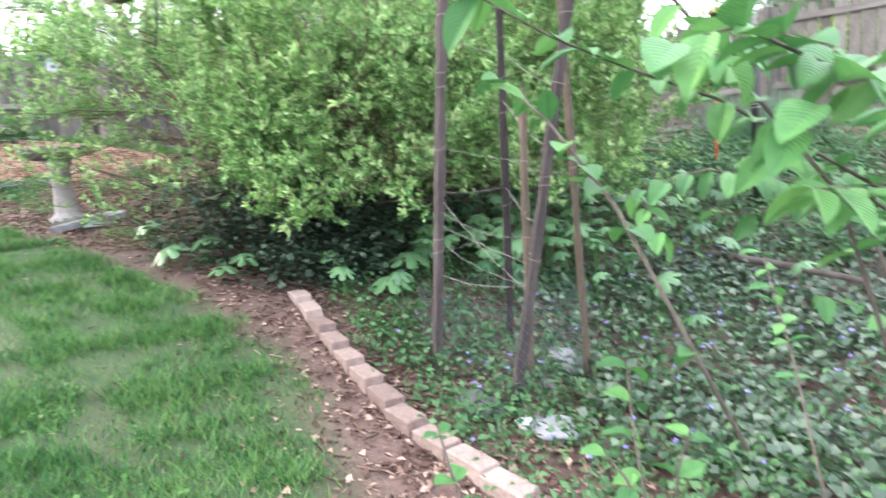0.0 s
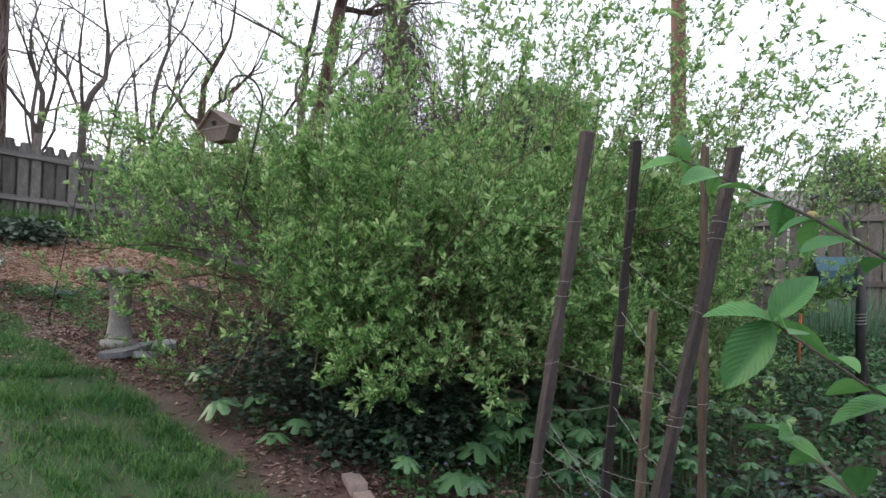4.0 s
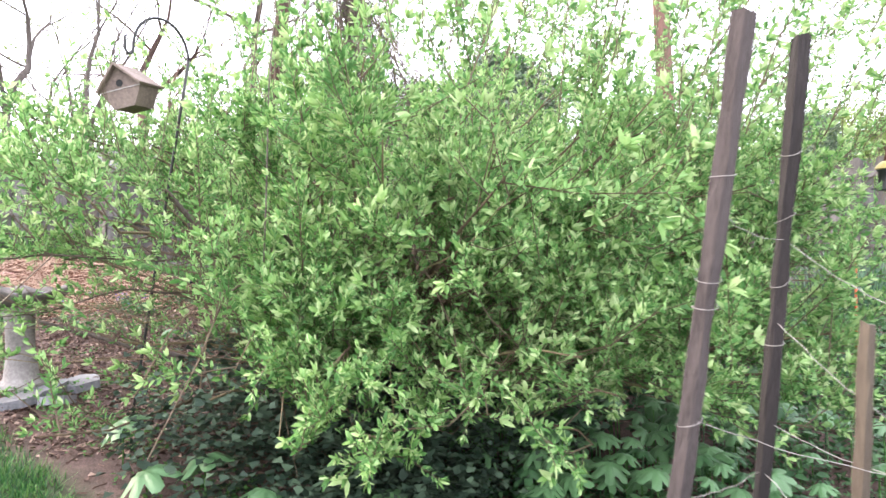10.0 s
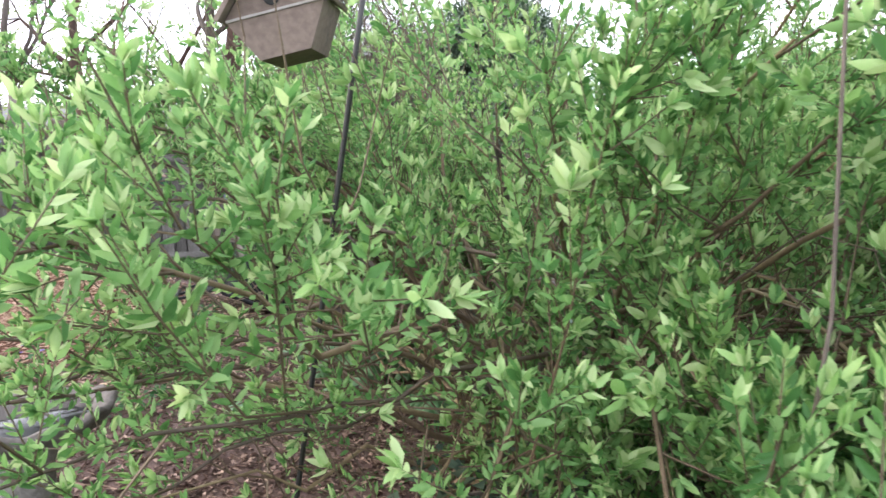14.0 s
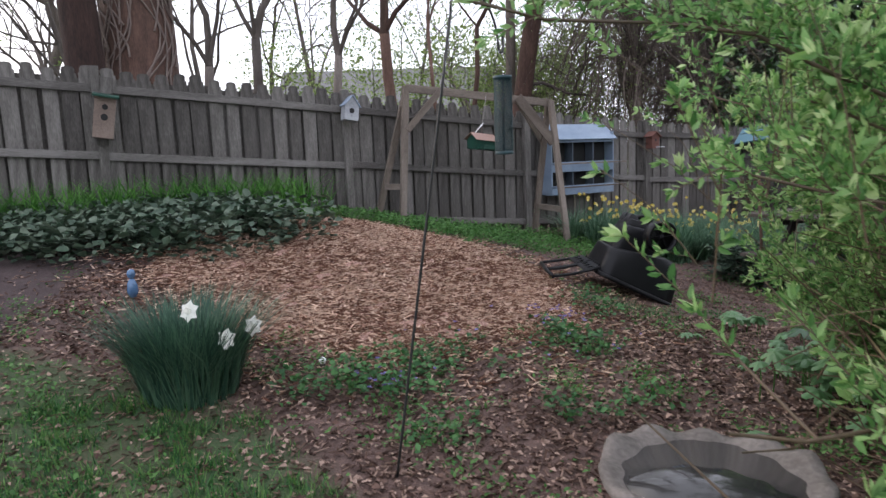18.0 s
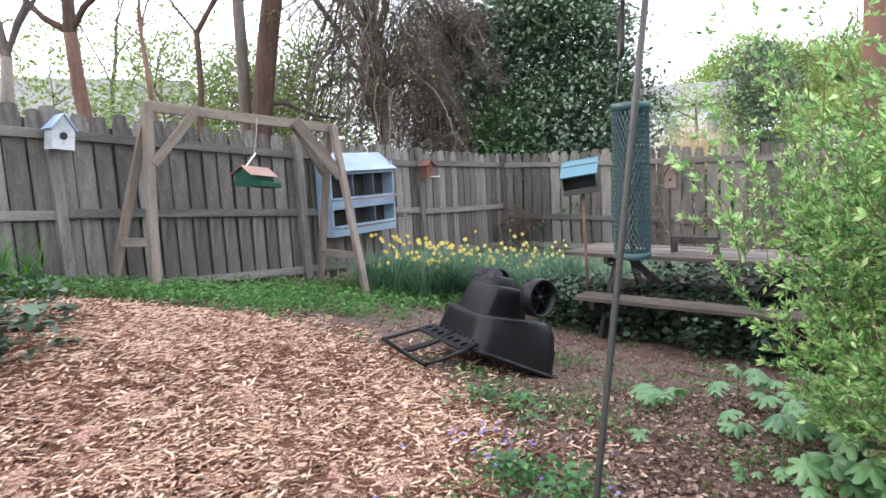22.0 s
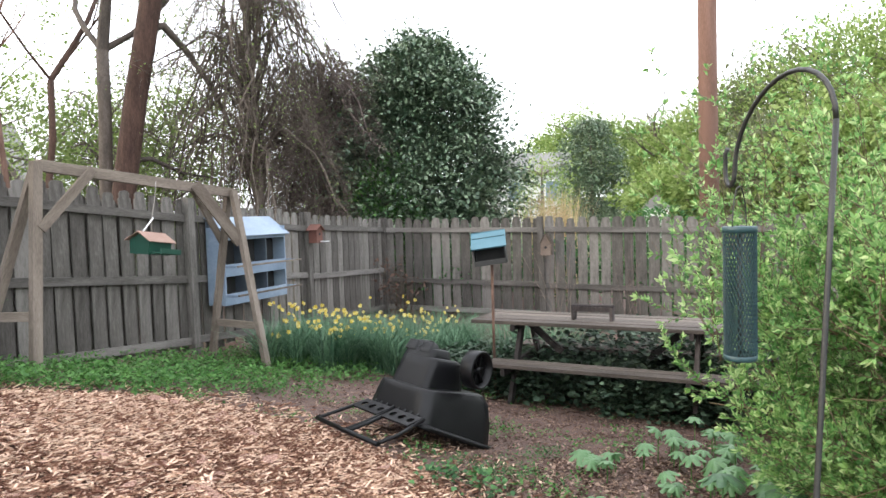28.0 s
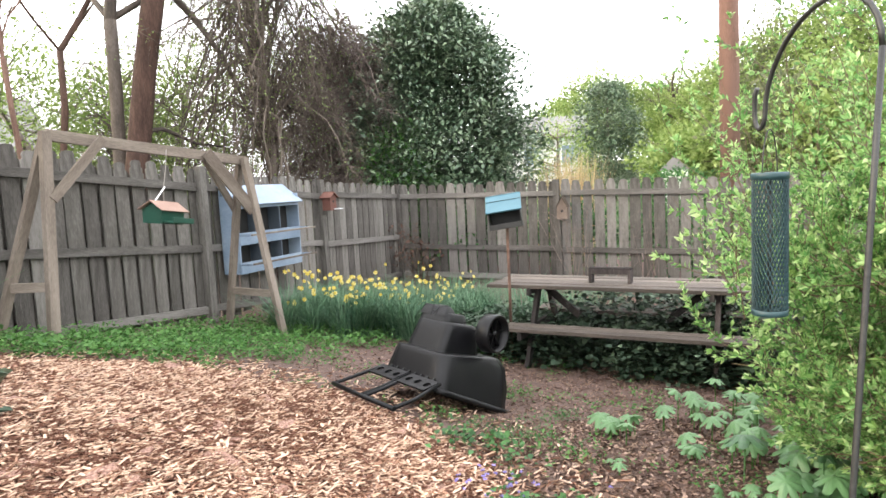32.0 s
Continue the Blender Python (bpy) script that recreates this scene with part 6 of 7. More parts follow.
for x, y, sx in ((0.36, 1.78, 0.2), (0.54, 1.95, 0.17), (0.28, 1.6, 0.14), (0.5, 1.62, 0.12)):
    bm = bmesh.new()
    k = 9
    out = [(sx * (0.8 + 0.35 * rng.uniform()) * math.cos(2 * math.pi * i / k), sx * 0.65 * (0.8 + 0.35 * rng.uniform()) * math.sin(2 * math.pi * i / k)) for i in range(k)]
    bm = prism(bm, out, -0.025, 0.025)
    me = bpy.data.meshes.new("flagstone")
    bm.to_mesh(me)
    bm.free()
    me.materials.append(m_slate)
    o = new("flagstone", me)
    o.matrix_basis = pose(x, y, gz(x, y) + 0.03, 90 + rng.normal() * 5, rng.normal() * 5, rng.uniform(0, 360))
    tagged(o, "loose grey flagstone lying beside the birdbath", "stone", group="flagstones by the birdbath")

# ---- birdbath ----
bz = gz(0.2, 1.92)
bath = tagged(empty("birdbath", 0.2, 1.92, bz), "worn concrete birdbath filled with water", "birdbath")
part("pedestal", lathe(bmesh.new(), [(0, 0.0), (0.14, 0.0), (0.145, 0.05), (0.12, 0.06), (0.1, 0.09), (0.085, 0.2), (0.08, 0.3), (0.085, 0.46), (0.11, 0.52), (0.12, 0.54), (0, 0.54)], 24), m_stone, bath)
bm = lathe(bmesh.new(), [(0, 0.54), (0.16, 0.54), (0.24, 0.57), (0.275, 0.605), (0.29, 0.63), (0.282, 0.645), (0.255, 0.64), (0.2, 0.612), (0.1, 0.595), (0, 0.59)], 72)
for vert in bm.verts:
    a = math.atan2(vert.co.y, vert.co.x)
    k = max(0.0, math.hypot(vert.co.x, vert.co.y) - 0.17) / 0.12
    vert.co *= 1 + k * 0.01 * math.sin(11 * a) + k * 0.02 * math.sin(3 * a + 1)
    vert.co.z += k * 0.006 * math.sin(11 * a + 0.6) if vert.co.z > 0.6 else 0
for fc in bm.faces:
    fc.smooth = True
part("basin", bm, m_basin, bath)
part("water", lathe(bmesh.new(), [(0, 0.624), (0.23, 0.624), (0.23, 0.6)], 40), water, bath, "still water mirroring the sky")


# ---- shepherd's hooks ----
def hook_pole(label, base, top, tip, rise, r=0.006):
    """A leaning iron pole whose top bends over into an arm that ends in a small upturned curl."""
    base, top, tip = Vector(base), Vector(top), Vector(tip)
    root = tagged(empty("shepherd_hook", *base), label, "garden hook")
    pts = [base.lerp(top, s) for s in np.linspace(-0.04, 1, 8)]
    side = Vector((tip.x - top.x, tip.y - top.y, 0))
    mid = top + side * 0.5 + Vector((0, 0, rise))
    arc = [top]
    for q in np.linspace(0, math.pi, 17)[1:]:
        arc.append(top + side * (0.5 - 0.5 * math.cos(q)) + Vector((0, 0, rise * math.sin(q) + (tip.z - top.z) * (0.5 - 0.5 * math.cos(q)))))
    u = side.normalized()
    curl = [tip + u * (0.022 - 0.022 * math.cos(q)) + Vector((0, 0, -0.022 * math.sin(q) * 1.5)) for q in np.linspace(0, math.pi, 9)[1:]]
    curl += [curl[-1] + Vector((0, 0, 0.05)), curl[-1] + Vector((0, 0, 0.065)) - u * 0.012]
    pts = [p - base for p in pts]
    part("pole", tube(bmesh.new(), pts, r, 8), m_iron, root)
    part("arm", tube(bmesh.new(), [p - base for p in arc + curl], r * 0.95, 8), m_iron, root)
    return root


hook_pole("black iron shepherd's hook holding a mesh feeder", (-0.735, 2.965, 0.54), (-0.425, 2.98, 2.5), (-0.215, 3.285, 2.42), 0.16)
hook_pole("black iron shepherd's hook inside the shrub holding a birdhouse", (0.95, 1.48, 0.38), (1.34, 1.27, 2.4), (1.09, 1.06, 2.4), 0.2, 0.0085)

# mesh tube feeder
tf = tagged(empty("tube_feeder", -0.2, 3.28, 1.935), "green wire-mesh tube bird feeder, nearly empty", "bird feeder")
R, H = 0.0395, 0.345
bm = bmesh.new()
for s in (1, -1):
    for k in range(28):
        a0 = 2 * math.pi * k / 28
        tube(bm, [(R * math.cos(a0 + s * q * 3.1), R * math.sin(a0 + s * q * 3.1), 0.015 + (H - 0.03) * q) for q in np.linspace(0, 1, 20)], 0.0017, 3, cap=False)
part("netting", bm, m_tube, tf)
part("cap", lathe(bmesh.new(), [(0, H + 0.003), (R + 0.001, H + 0.002), (R + 0.003, H), (R + 0.003, H - 0.014), (R, H - 0.015)], 32), m_tube, tf, "teal metal cap")
part("base", lathe(bmesh.new(), [(R, 0.014), (R + 0.002, 0.013), (R + 0.002, 0.001), (R, -0.001), (0, -0.002)], 32), m_tube, tf)
part("core", tube(bmesh.new(), [(0, 0, 0), (0, 0, H)], 0.006, 8), m_iron, tf)
part("bail", tube(bmesh.new(), [((R) * math.cos(q), 0, H - 0.01 + 0.115 * math.sin(q)) for q in np.linspace(0, math.pi, 14)], 0.0018, 5), m_iron, tf)


# ---- birdhouses and feeders ----
def gable_house(name, label, m, w, d, h, ridge, wall, roof, over=0.03, hole=0.018, cat="birdhouse"):
    """A small house: gabled walls, two roof boards, a round hole and a perch on the front."""
    root = tagged(new(name), label, cat)
    root.matrix_basis = m
    part("box_body", prism(bmesh.new(), [(-w / 2, 0), (w / 2, 0), (w / 2, h), (0, h + ridge), (-w / 2, h)], -d / 2, d / 2), wall, root)
    sl = math.hypot(w / 2, ridge)
    an = math.atan2(ridge, w / 2)
    for s in (1, -1):
        b = cube((0, 0, 0), (sl + over * 1.6, d + 2 * over, 0.012), bevel=0.002)
        part("roof_board", b, roof, root, m=Matrix.Translation((s * (w / 4 + over * 0.4), 0, h + ridge / 2 + 0.008 - over * 0.3 * ridge / w)) @ Matrix.Rotation(s * an, 4, 'Y'))
    part("entrance_hole", tube(bmesh.new(), [(0, -d / 2 - 0.002, h * 0.66), (0, -d / 2 + 0.01, h * 0.66)], hole, 16), m_dark, root, "dark round hole")
    part("perch", tube(bmesh.new(), [(0, -d / 2, h * 0.35), (0, -d / 2 - 0.035, h * 0.35)], 0.004, 8), wall, root)
    return root


# hexagonal-looking diamond birdhouse on the hook
bh = tagged(empty("birdhouse", 1.09, 1.05, 2.07, -24, 4, -9), "tan wooden birdhouse with peaked roof hanging on a hook", "birdhouse")
part("box_body", prism(bmesh.new(), [(-0.06, 0), (0.06, 0), (0.118, 0.1), (0.0, 0.215), (-0.118, 0.1)], -0.08, 0.08), m_birdhouse, bh)
for s in (1, -1):
    part("roof_board", cube((0, 0, 0), (0.185, 0.21, 0.012), bevel=0.002), m_birdhouse, bh, m=Matrix.Translation((s * 0.064, 0, 0.166)) @ Matrix.Rotation(s * 0.773, 4, 'Y'))
part("entrance_hole", tube(bmesh.new(), [(0, -0.083, 0.128), (0, -0.06, 0.128)], 0.019, 16), m_dark, bh)
part("joint_strip", cube((0, -0.081, 0.098), (0.23, 0.004, 0.006), bevel=0.001), m_rope, bh)
part("hanger", tube(bmesh.new(), [(0, 0, 0.21), (0.01, 0, 0.25), (0.02, 0.01, 0.3), (0.02, 0.0, 0.345)], 0.0025, 5), m_iron, bh)

FA = math.degrees(math.atan2(0.4635, 0.886))
p1 = Vector((-4.3, 7.62, 2.33)) - FN * 0.17
h1 = tagged(empty("birdhouse", p1.x, p1.y, p1.z, FA, 0, 9), "tall tan wooden birdhouse with a green roof on a fence post", "birdhouse")
part("box_body", cube((0, 0, 0.2), (0.21, 0.17, 0.45), bevel=0.005), m_birdhouse, h1)
part("roof_board", cube((0, -0.03, 0.44), (0.26, 0.27, 0.022), pose(0, 0, 0, 10, 0, 0), bevel=0.003), m_green, h1, "green weathered roof")
part("entrance_hole", tube(bmesh.new(), [(0, -0.088, 0.31), (0, -0.06, 0.31)], 0.03, 16), m_dark, h1)
part("lower_hole", tube(bmesh.new(), [(0, -0.088, 0.2), (0, -0.06, 0.2)], 0.036, 16), m_dark, h1)
part("backboard", cube((0, 0.1, 0.28), (0.12, 0.02, 0.75), bevel=0.003), m_fence, h1)
p2 = Vector((-1.77, 8.94, 2.48)) - FN * 0.14
gable_house("birdhouse", "small weathered white birdhouse on a fence post", Matrix.Translation(p2) @ pose(0, 0, 0, 0, 7, FA), 0.19, 0.15, 0.18, 0.12, m_grey_white, m_galv, 0.02, 0.034)
p4 = Vector((2.93, 11.4, 1.98)) - FN * 0.13
h4 = gable_house("birdhouse", "barn-red birdhouse on a fence post", Matrix.Translation(p4) @ pose(0, 0, 0, 0, 0, FA), 0.16, 0.14, 0.2, 0.06, m_red, m_red, 0.03, 0.02)
part("perch_shelf", cube((0.06, -0.12, 0.02), (0.1, 0.1, 0.012), bevel=0.002), m_white, h4)
RA = math.degrees(math.atan2(-0.886, 0.4635))
RN = Vector((-0.886, -0.4635, 0))
pr = Vector((6.6, 9.78, 1.62)) + RN * 0.1
gable_house("birdhouse", "tan wooden birdhouse with a pointed roof on the fence", Matrix.Translation(pr) @ pose(0, 0, 0, 0, 0, RA), 0.17, 0.15, 0.2, 0.16, m_birdhouse, m_stake_tan, 0.015, 0.022)

# pale blue sheet-metal nest box with six openings, hung before the fence
nw, nh, nd = 1.2, 0.83, 0.27
c = Vector((1.12, 10.14, 1.32)) + FD * nw / 2
nest = tagged(empty("nest_box", c.x, c.y, c.z, FA), "pale blue metal poultry nest box with six openings", "nest box")
part("side_panel", cube((-nw / 2, nd / 2, nh / 2 + 0.06), (0.02, nd, nh + 0.12), bevel=0.003), m_galv, nest)
part("side_panel", cube((nw / 2, nd / 2, nh / 2 + 0.06), (0.02, nd, nh + 0.12), bevel=0.003), m_galv, nest)
part("back_panel", cube((0, nd, nh / 2 + 0.1), (nw, 0.015, nh + 0.2), bevel=0.002), m_galv, nest)
# dark sheet standing in for the shade behind the openings
part("inside", cube((0, nd * 0.75, nh / 2), (nw - 0.03, 0.02, nh - 0.03), bevel=0), m_dark, nest)
part("roof_panel", cube((0, nd / 2 - 0.03, nh + 0.125), (nw + 0.06, nd + 0.14, 0.016), pose(0, 0, 0, 36, 0, 0), bevel=0.003), m_galv, nest, "sloping pale blue lid")
for zc, hh in ((0.07, 0.14), (nh / 2 + 0.01, 0.15), (nh - 0.02, 0.035)):
    part("front_strip", cube((0, 0, zc), (nw, 0.016, hh), bevel=0.003), m_galv, nest)
# dividers and shelf: the compartments' shade put into their colour
for xx in (-nw / 6, nw / 6):
    part("divider", cube((xx, nd * 0.37, nh / 2), (0.018, nd * 0.7, nh - 0.04), bevel=0.002), m_galv_in, nest)
part("shelf_floor", cube((0, nd * 0.4, nh / 2 - 0.06), (nw - 0.02, nd * 0.7, 0.012), bevel=0.002), m_galv_in, nest)
for zc in (0.12, nh / 2 + 0.06):
    part("perch_rail", cube((0.08, -0.16, zc), (nw + 0.1, 0.03, 0.022), bevel=0.004), m_frame_wood, nest, "weathered wooden perch")
    for xx in (-nw / 2, nw / 2):
        part("perch_arm", cube((xx, -0.08, zc), (0.012, 0.17, 0.03), bevel=0.002), m_galv, nest)
for xx in (-0.35, 0.35):
    part("bracket", cube((xx, nd + 0.03, nh / 2), (0.06, 0.06, nh), bevel=0.003), m_fence, nest)


# ---- wooden swing frame with a hanging feeder ----
def beam(name, a, b, w, t, mat, parent, org, ref=(0, 0, 1)):
    """A squared timber from a to b, w wide across ref and t thick."""
    a, b = Vector(a), Vector(b)
    d = (b - a).normalized()
    u = (Vector(ref) - d * Vector(ref).dot(d)).normalized()
    s = d.cross(u)
    m = Matrix((s, u, d)).transposed().to_4x4()
    m.translation = (a + b) / 2 - org
    return part(name, cube((0, 0, 0), (t, w, (b - a).length), bevel=0.005), mat, parent, m=m)


so = Vector((0, 9.2, 0.9))
sw = tagged(empty("swing_frame", *so), "weathered tan timber A-frame swing stand without its seat", "swing frame")
TL, TR = Vector((-0.92, 8.86, 2.86)), Vector((1.0, 9.6, 2.66))
beam("top_beam", TL - FD * 0.04, TR + FD * 0.05, 0.1, 0.05, m_frame_wood, sw, so)
beam("leg", (-1.07, 8.7, gz(-1.07, 8.7) - 0.03), TL + Vector((-0.04, -0.03, 0.03)), 0.085, 0.06, m_frame_wood, sw, so, FD)
beam("leg", (-1.44, 9.04, gz(-1.44, 9.04) - 0.03), TL + Vector((-0.03, 0.04, 0)), 0.085, 0.05, m_frame_wood, sw, so, FD)
beam("leg", (1.165, 9.16, gz(1.16, 9.16) - 0.03), TR + Vector((0.02, -0.04, 0.03)), 0.085, 0.055, m_frame_wood, sw, so, FD)
beam("leg", (0.78, 9.8, gz(0.78, 9.8) - 0.03), TR + Vector((0.0, 0.05, 0)), 0.085, 0.05, m_frame_wood, sw, so, FD)
beam("cross_brace", (-1.02, 8.72, 1.6), (-1.3, 8.99, 1.6), 0.08, 0.035, m_frame_wood, sw, so)
beam("cross_brace", (1.1, 9.3, 1.18), (0.86, 9.75, 1.2), 0.08, 0.035, m_frame_wood, sw, so)
beam("knee_brace", (-0.96, 8.78, 2.32), TL + (TR - TL) * 0.22 + Vector((0, -0.05, 0.03)), 0.085, 0.03, m_frame_wood, sw, so)
beam("knee_brace", (1.04, 9.46, 2.1), TL + (TR - TL) * 0.76 + Vector((0, -0.06, 0.03)), 0.13, 0.03, m_frame_wood, sw, so)
beam("knee_brace", (0.94, 9.72, 2.1), TL + (TR - TL) * 0.76 + Vector((0, 0.04, 0.0)), 0.085, 0.03, m_frame_wood, sw, so)
fp = TL + (TR - TL) * 0.48
hf = tagged(empty("hopper_feeder", fp.x, fp.y - 0.04, 2.04, FA + 8, 4, 6), "dark green hopper bird feeder with a copper-coloured roof", "bird feeder")
part("hopper", prism(bmesh.new(), [(-0.1, 0), (0.1, 0), (0.115, 0.13), (0, 0.2), (-0.115, 0.13)], -0.16, 0.16), m_green, hf, m=pose(0, 0, 0, 0, 0, 90))
for s in (1, -1):
    part("roof_panel", cube((0, 0, 0), (0.4, 0.175, 0.008), bevel=0.002), m_copper, hf, m=Matrix.Translation((0, s * 0.068, 0.172)) @ Matrix.Rotation(-s * 0.56, 4, 'X'))
part("feeding_tray", cube((0.03, -0.14, 0.02), (0.3, 0.14, 0.02), bevel=0.004), m_green, hf)
part("tray_rim", cube((0.03, -0.21, 0.04), (0.3, 0.012, 0.05), bevel=0.003), m_green, hf)
part("hanger", tube(bmesh.new(), [(0, 0, 0.2), (-0.02, 0, 0.34), (0.0, 0, 0.52), (0, 0, fp.z - 2.04)], 0.004, 5), m_rope, hf)
part("tilted_arm", tube(bmesh.new(), [(-0.14, 0, 0.2), (0.0, 0, 0.36)], 0.008, 6), m_white, hf)

# ---- sky-blue feeder box on a post by the picnic table ----
bx = tagged(empty("feeder_box", 3.07, 7.54, gz(3.07, 7.54)), "sky-blue metal feeder box on a rusty pole", "bird feeder")
top = Vector((-0.17, -0.17, 1.46))
part("pole", tube(bmesh.new(), [(0, 0, -0.1), top * 0.5, top], 0.016, 10), m_bark_red, bx, "thin rusty pole")
tilt = Matrix.Translation(top) @ pose(0, 0, 0, 0, -7, -48)
for xx in (-0.165, 0.165):
    part("side_panel", prism(bmesh.new(), [(-0.14, 0), (0.12, 0), (0.12, 0.335), (0.1, 0.335), (-0.14, 0.178)], -0.006, 0.006), m_iron, bx, m=tilt @ pose(xx, 0, 0, 0, 0, 90))
part("back_panel", cube((0, 0.115, 0.165), (0.33, 0.012, 0.33), bevel=0.003), m_teal, bx, m=tilt)
# dark sheet standing in for the shade under the lid
part("inside", cube((0, 0.02, 0.1), (0.32, 0.012, 0.2), bevel=0), m_dark, bx, m=tilt)
part("floor_tray", cube((0, -0.01, 0.006), (0.34, 0.28, 0.014), bevel=0.003), m_iron, bx, m=tilt)
part("front_lip", cube((0, -0.145, 0.03), (0.34, 0.012, 0.045), bevel=0.003), m_iron, bx, m=tilt)
slope = tilt @ Matrix.Translation((0, -0.025, 0.255)) @ pose(0, 0, 0, 33, 0, 0)
lid = part("lid", cube((0, 0, 0), (0.37, 0.3, 0.014), bevel=0.006), m_skyblue, bx, "sloping blue-green lid", slope)
part("seam", cube((0, 0.04, 0.009), (0.355, 0.006, 0.008), bevel=0.001), m_teal, lid)
for yy in (-0.147, 0.147):
    part("rim", cube((0, yy, 0.006), (0.37, 0.006, 0.012), bevel=0.002), m_skyblue, lid)

# ---- picnic table ----
TD = Vector((0.4, -0.917, 0)).normalized()
TN = Vector((0.917, 0.4, 0)).normalized()
to = Vector((2.9, 7.69, 0.36)) + TD * 1.3 + TN * 0.37
tb = tagged(empty("picnic_table", to.x, to.y, to.z, math.degrees(math.atan2(TD.y, TD.x))), "weathered brown wooden picnic table with attached benches", "picnic table")
for k in range(5):
    part("tabletop_plank", cube((rng.normal() * 0.01, -0.29 + k * 0.147 - 0.005, 0.81 + rng.normal() * 0.002), (2.62, 0.138, 0.038), bevel=0.005), m_table, tb)
for s in (-1, 1):
    for k in range(2):
        part("bench_plank", cube((0.42, s * (0.62 - k * 0.147), 0.41), (2.94, 0.138, 0.038), bevel=0.005), m_table, tb)
# under-parts in darker wood: the tabletop's shade put into their colour
for xx in (-0.85, 0.95):
    part("top_cleat", cube((xx, 0, 0.765), (0.045, 0.72, 0.09), bevel=0.004), m_dark_shaded_wood, tb)
    part("bench_support", cube((xx, 0, 0.35), (0.045, 1.36, 0.09), bevel=0.004), m_dark_shaded_wood, tb)
    for s in (1, -1):
        part("leg", cube((0, 0, 0), (0.045, 0.09, 0.92), bevel=0.004), m_dark_shaded_wood, tb, m=pose(xx + 0.045, s * 0.36, 0.4, s * 28, 0, 0))
    part("diagonal_brace", cube((0, 0, 0), (0.5, 0.045, 0.07), bevel=0.004), m_dark_shaded_wood, tb, m=pose(xx * 0.72, 0.05, 0.6, 0, 40 if xx < 0 else -40, 0))
ts = tagged(empty("wooden_rack", *(Vector((2.9, 7.69, 1.19)) + TD * 1.25 + TN * 0.3), math.degrees(math.atan2(TD.y, TD.x))), "small weathered wooden stand on the picnic table", "stand")
part("top_slat", cube((0, -0.03, 0.15), (0.44, 0.04, 0.02), bevel=0.003), m_stake, ts)
part("top_slat", cube((0, 0.04, 0.15), (0.44, 0.04, 0.02), bevel=0.003), m_stake, ts)
part("front_slat", cube((0, -0.05, 0.12), (0.42, 0.014, 0.05), bevel=0.003), m_stake, ts)
for xx in (-0.2, 0.2):
    part("end_board", cube((xx, 0, 0.07), (0.03, 0.12, 0.14), bevel=0.003), m_stake, ts)

# ---- overturned black garden cart ----
co_ = Vector((1.05, 6.37, 0.55))
cart = tagged(empty("garden_cart", *co_), "black moulded-plastic garden cart lying upside down", "garden cart")


CU, CW = Vector((0.891, 0, -0.454)), Vector((0.454, 0, 0.891))


def tier(name, sections, power=16.0, swell=0.0):
    """A moulded tub tier through sections (height, along from and to, across from and to) over the tilted rim, its corners rounded."""
    bm, rings = bmesh.new(), []
    for hgt, u0, u1, y0, y1 in sections:
        ring = []
        for k in range(40):
            a = 2 * math.pi * k / 40
            q = (abs(math.cos(a)) ** power + abs(math.sin(a)) ** power) ** (-1 / power)
            uu, yy = (u0 + u1) / 2 + (u1 - u0) / 2 * q * math.cos(a), (y0 + y1) / 2 + (y1 - y0) / 2 * q * math.sin(a)
            ring.append(bm.verts.new(Vector((0.87, 6.34 + yy, 0.862)) + CU * uu + CW * (hgt * (1 + swell * uu)) - co_))
        rings.append(ring)
    for p, q in zip(rings, rings[1:]):
        for k in range(40):
            bm.faces.new((p[k], p[(k + 1) % 40], q[(k + 1) % 40], q[k])).smooth = True
    bm.faces.new(rings[-1])
    return part(name, bm, m_black, cart)


tier("tub", [(0.0, 0.0, 0.74, -0.31, 0.41), (0.1, 0.004, 0.72, -0.285, 0.4), (0.2, 0.008, 0.665, -0.25, 0.385), (0.235, 0.012, 0.61, -0.23, 0.378), (0.245, 0.018, 0.58, -0.222, 0.372), (0.248, 0.03, 0.55, -0.21, 0.36)], 12.0, 0.85)
tier("tub_rim", [(-0.02, -0.022, 0.765, -0.335, 0.435), (-0.012, -0.03, 0.775, -0.345, 0.445), (0.012, -0.026, 0.77, -0.34, 0.44), (0.018, 0.0, 0.74, -0.31, 0.41)])
tier("tub_step", [(0.24, 0.05, 0.46, -0.14, 0.3), (0.4, 0.08, 0.4, -0.115, 0.3), (0.46, 0.09, 0.37, -0.105, 0.3), (0.475, 0.1, 0.34, -0.095, 0.29), (0.478, 0.12, 0.3, -0.08, 0.27)], 12.0, 0.4)
tier("tub_ledge", [(0.46, 0.095, 0.32, -0.05, 0.3), (0.53, 0.11, 0.28, -0.035, 0.297), (0.54, 0.12, 0.26, -0.025, 0.287)], 12.0, 0.4)
for y0 in (0.01, 0.19):
    tier("foot", [(0.53, 0.1, 0.26, y0 - 0.02, y0 + 0.13), (0.61, 0.115, 0.17, y0, y0 + 0.11), (0.615, 0.125, 0.16, y0 + 0.01, y0 + 0.1)])
for y0 in (-0.13, 0.0, 0.13, 0.26):
    tier("front_rib", [(0.02, -0.012, 0.02, y0, y0 + 0.012), (0.075, 0.0, 0.02, y0 + 0.003, y0 + 0.009)])
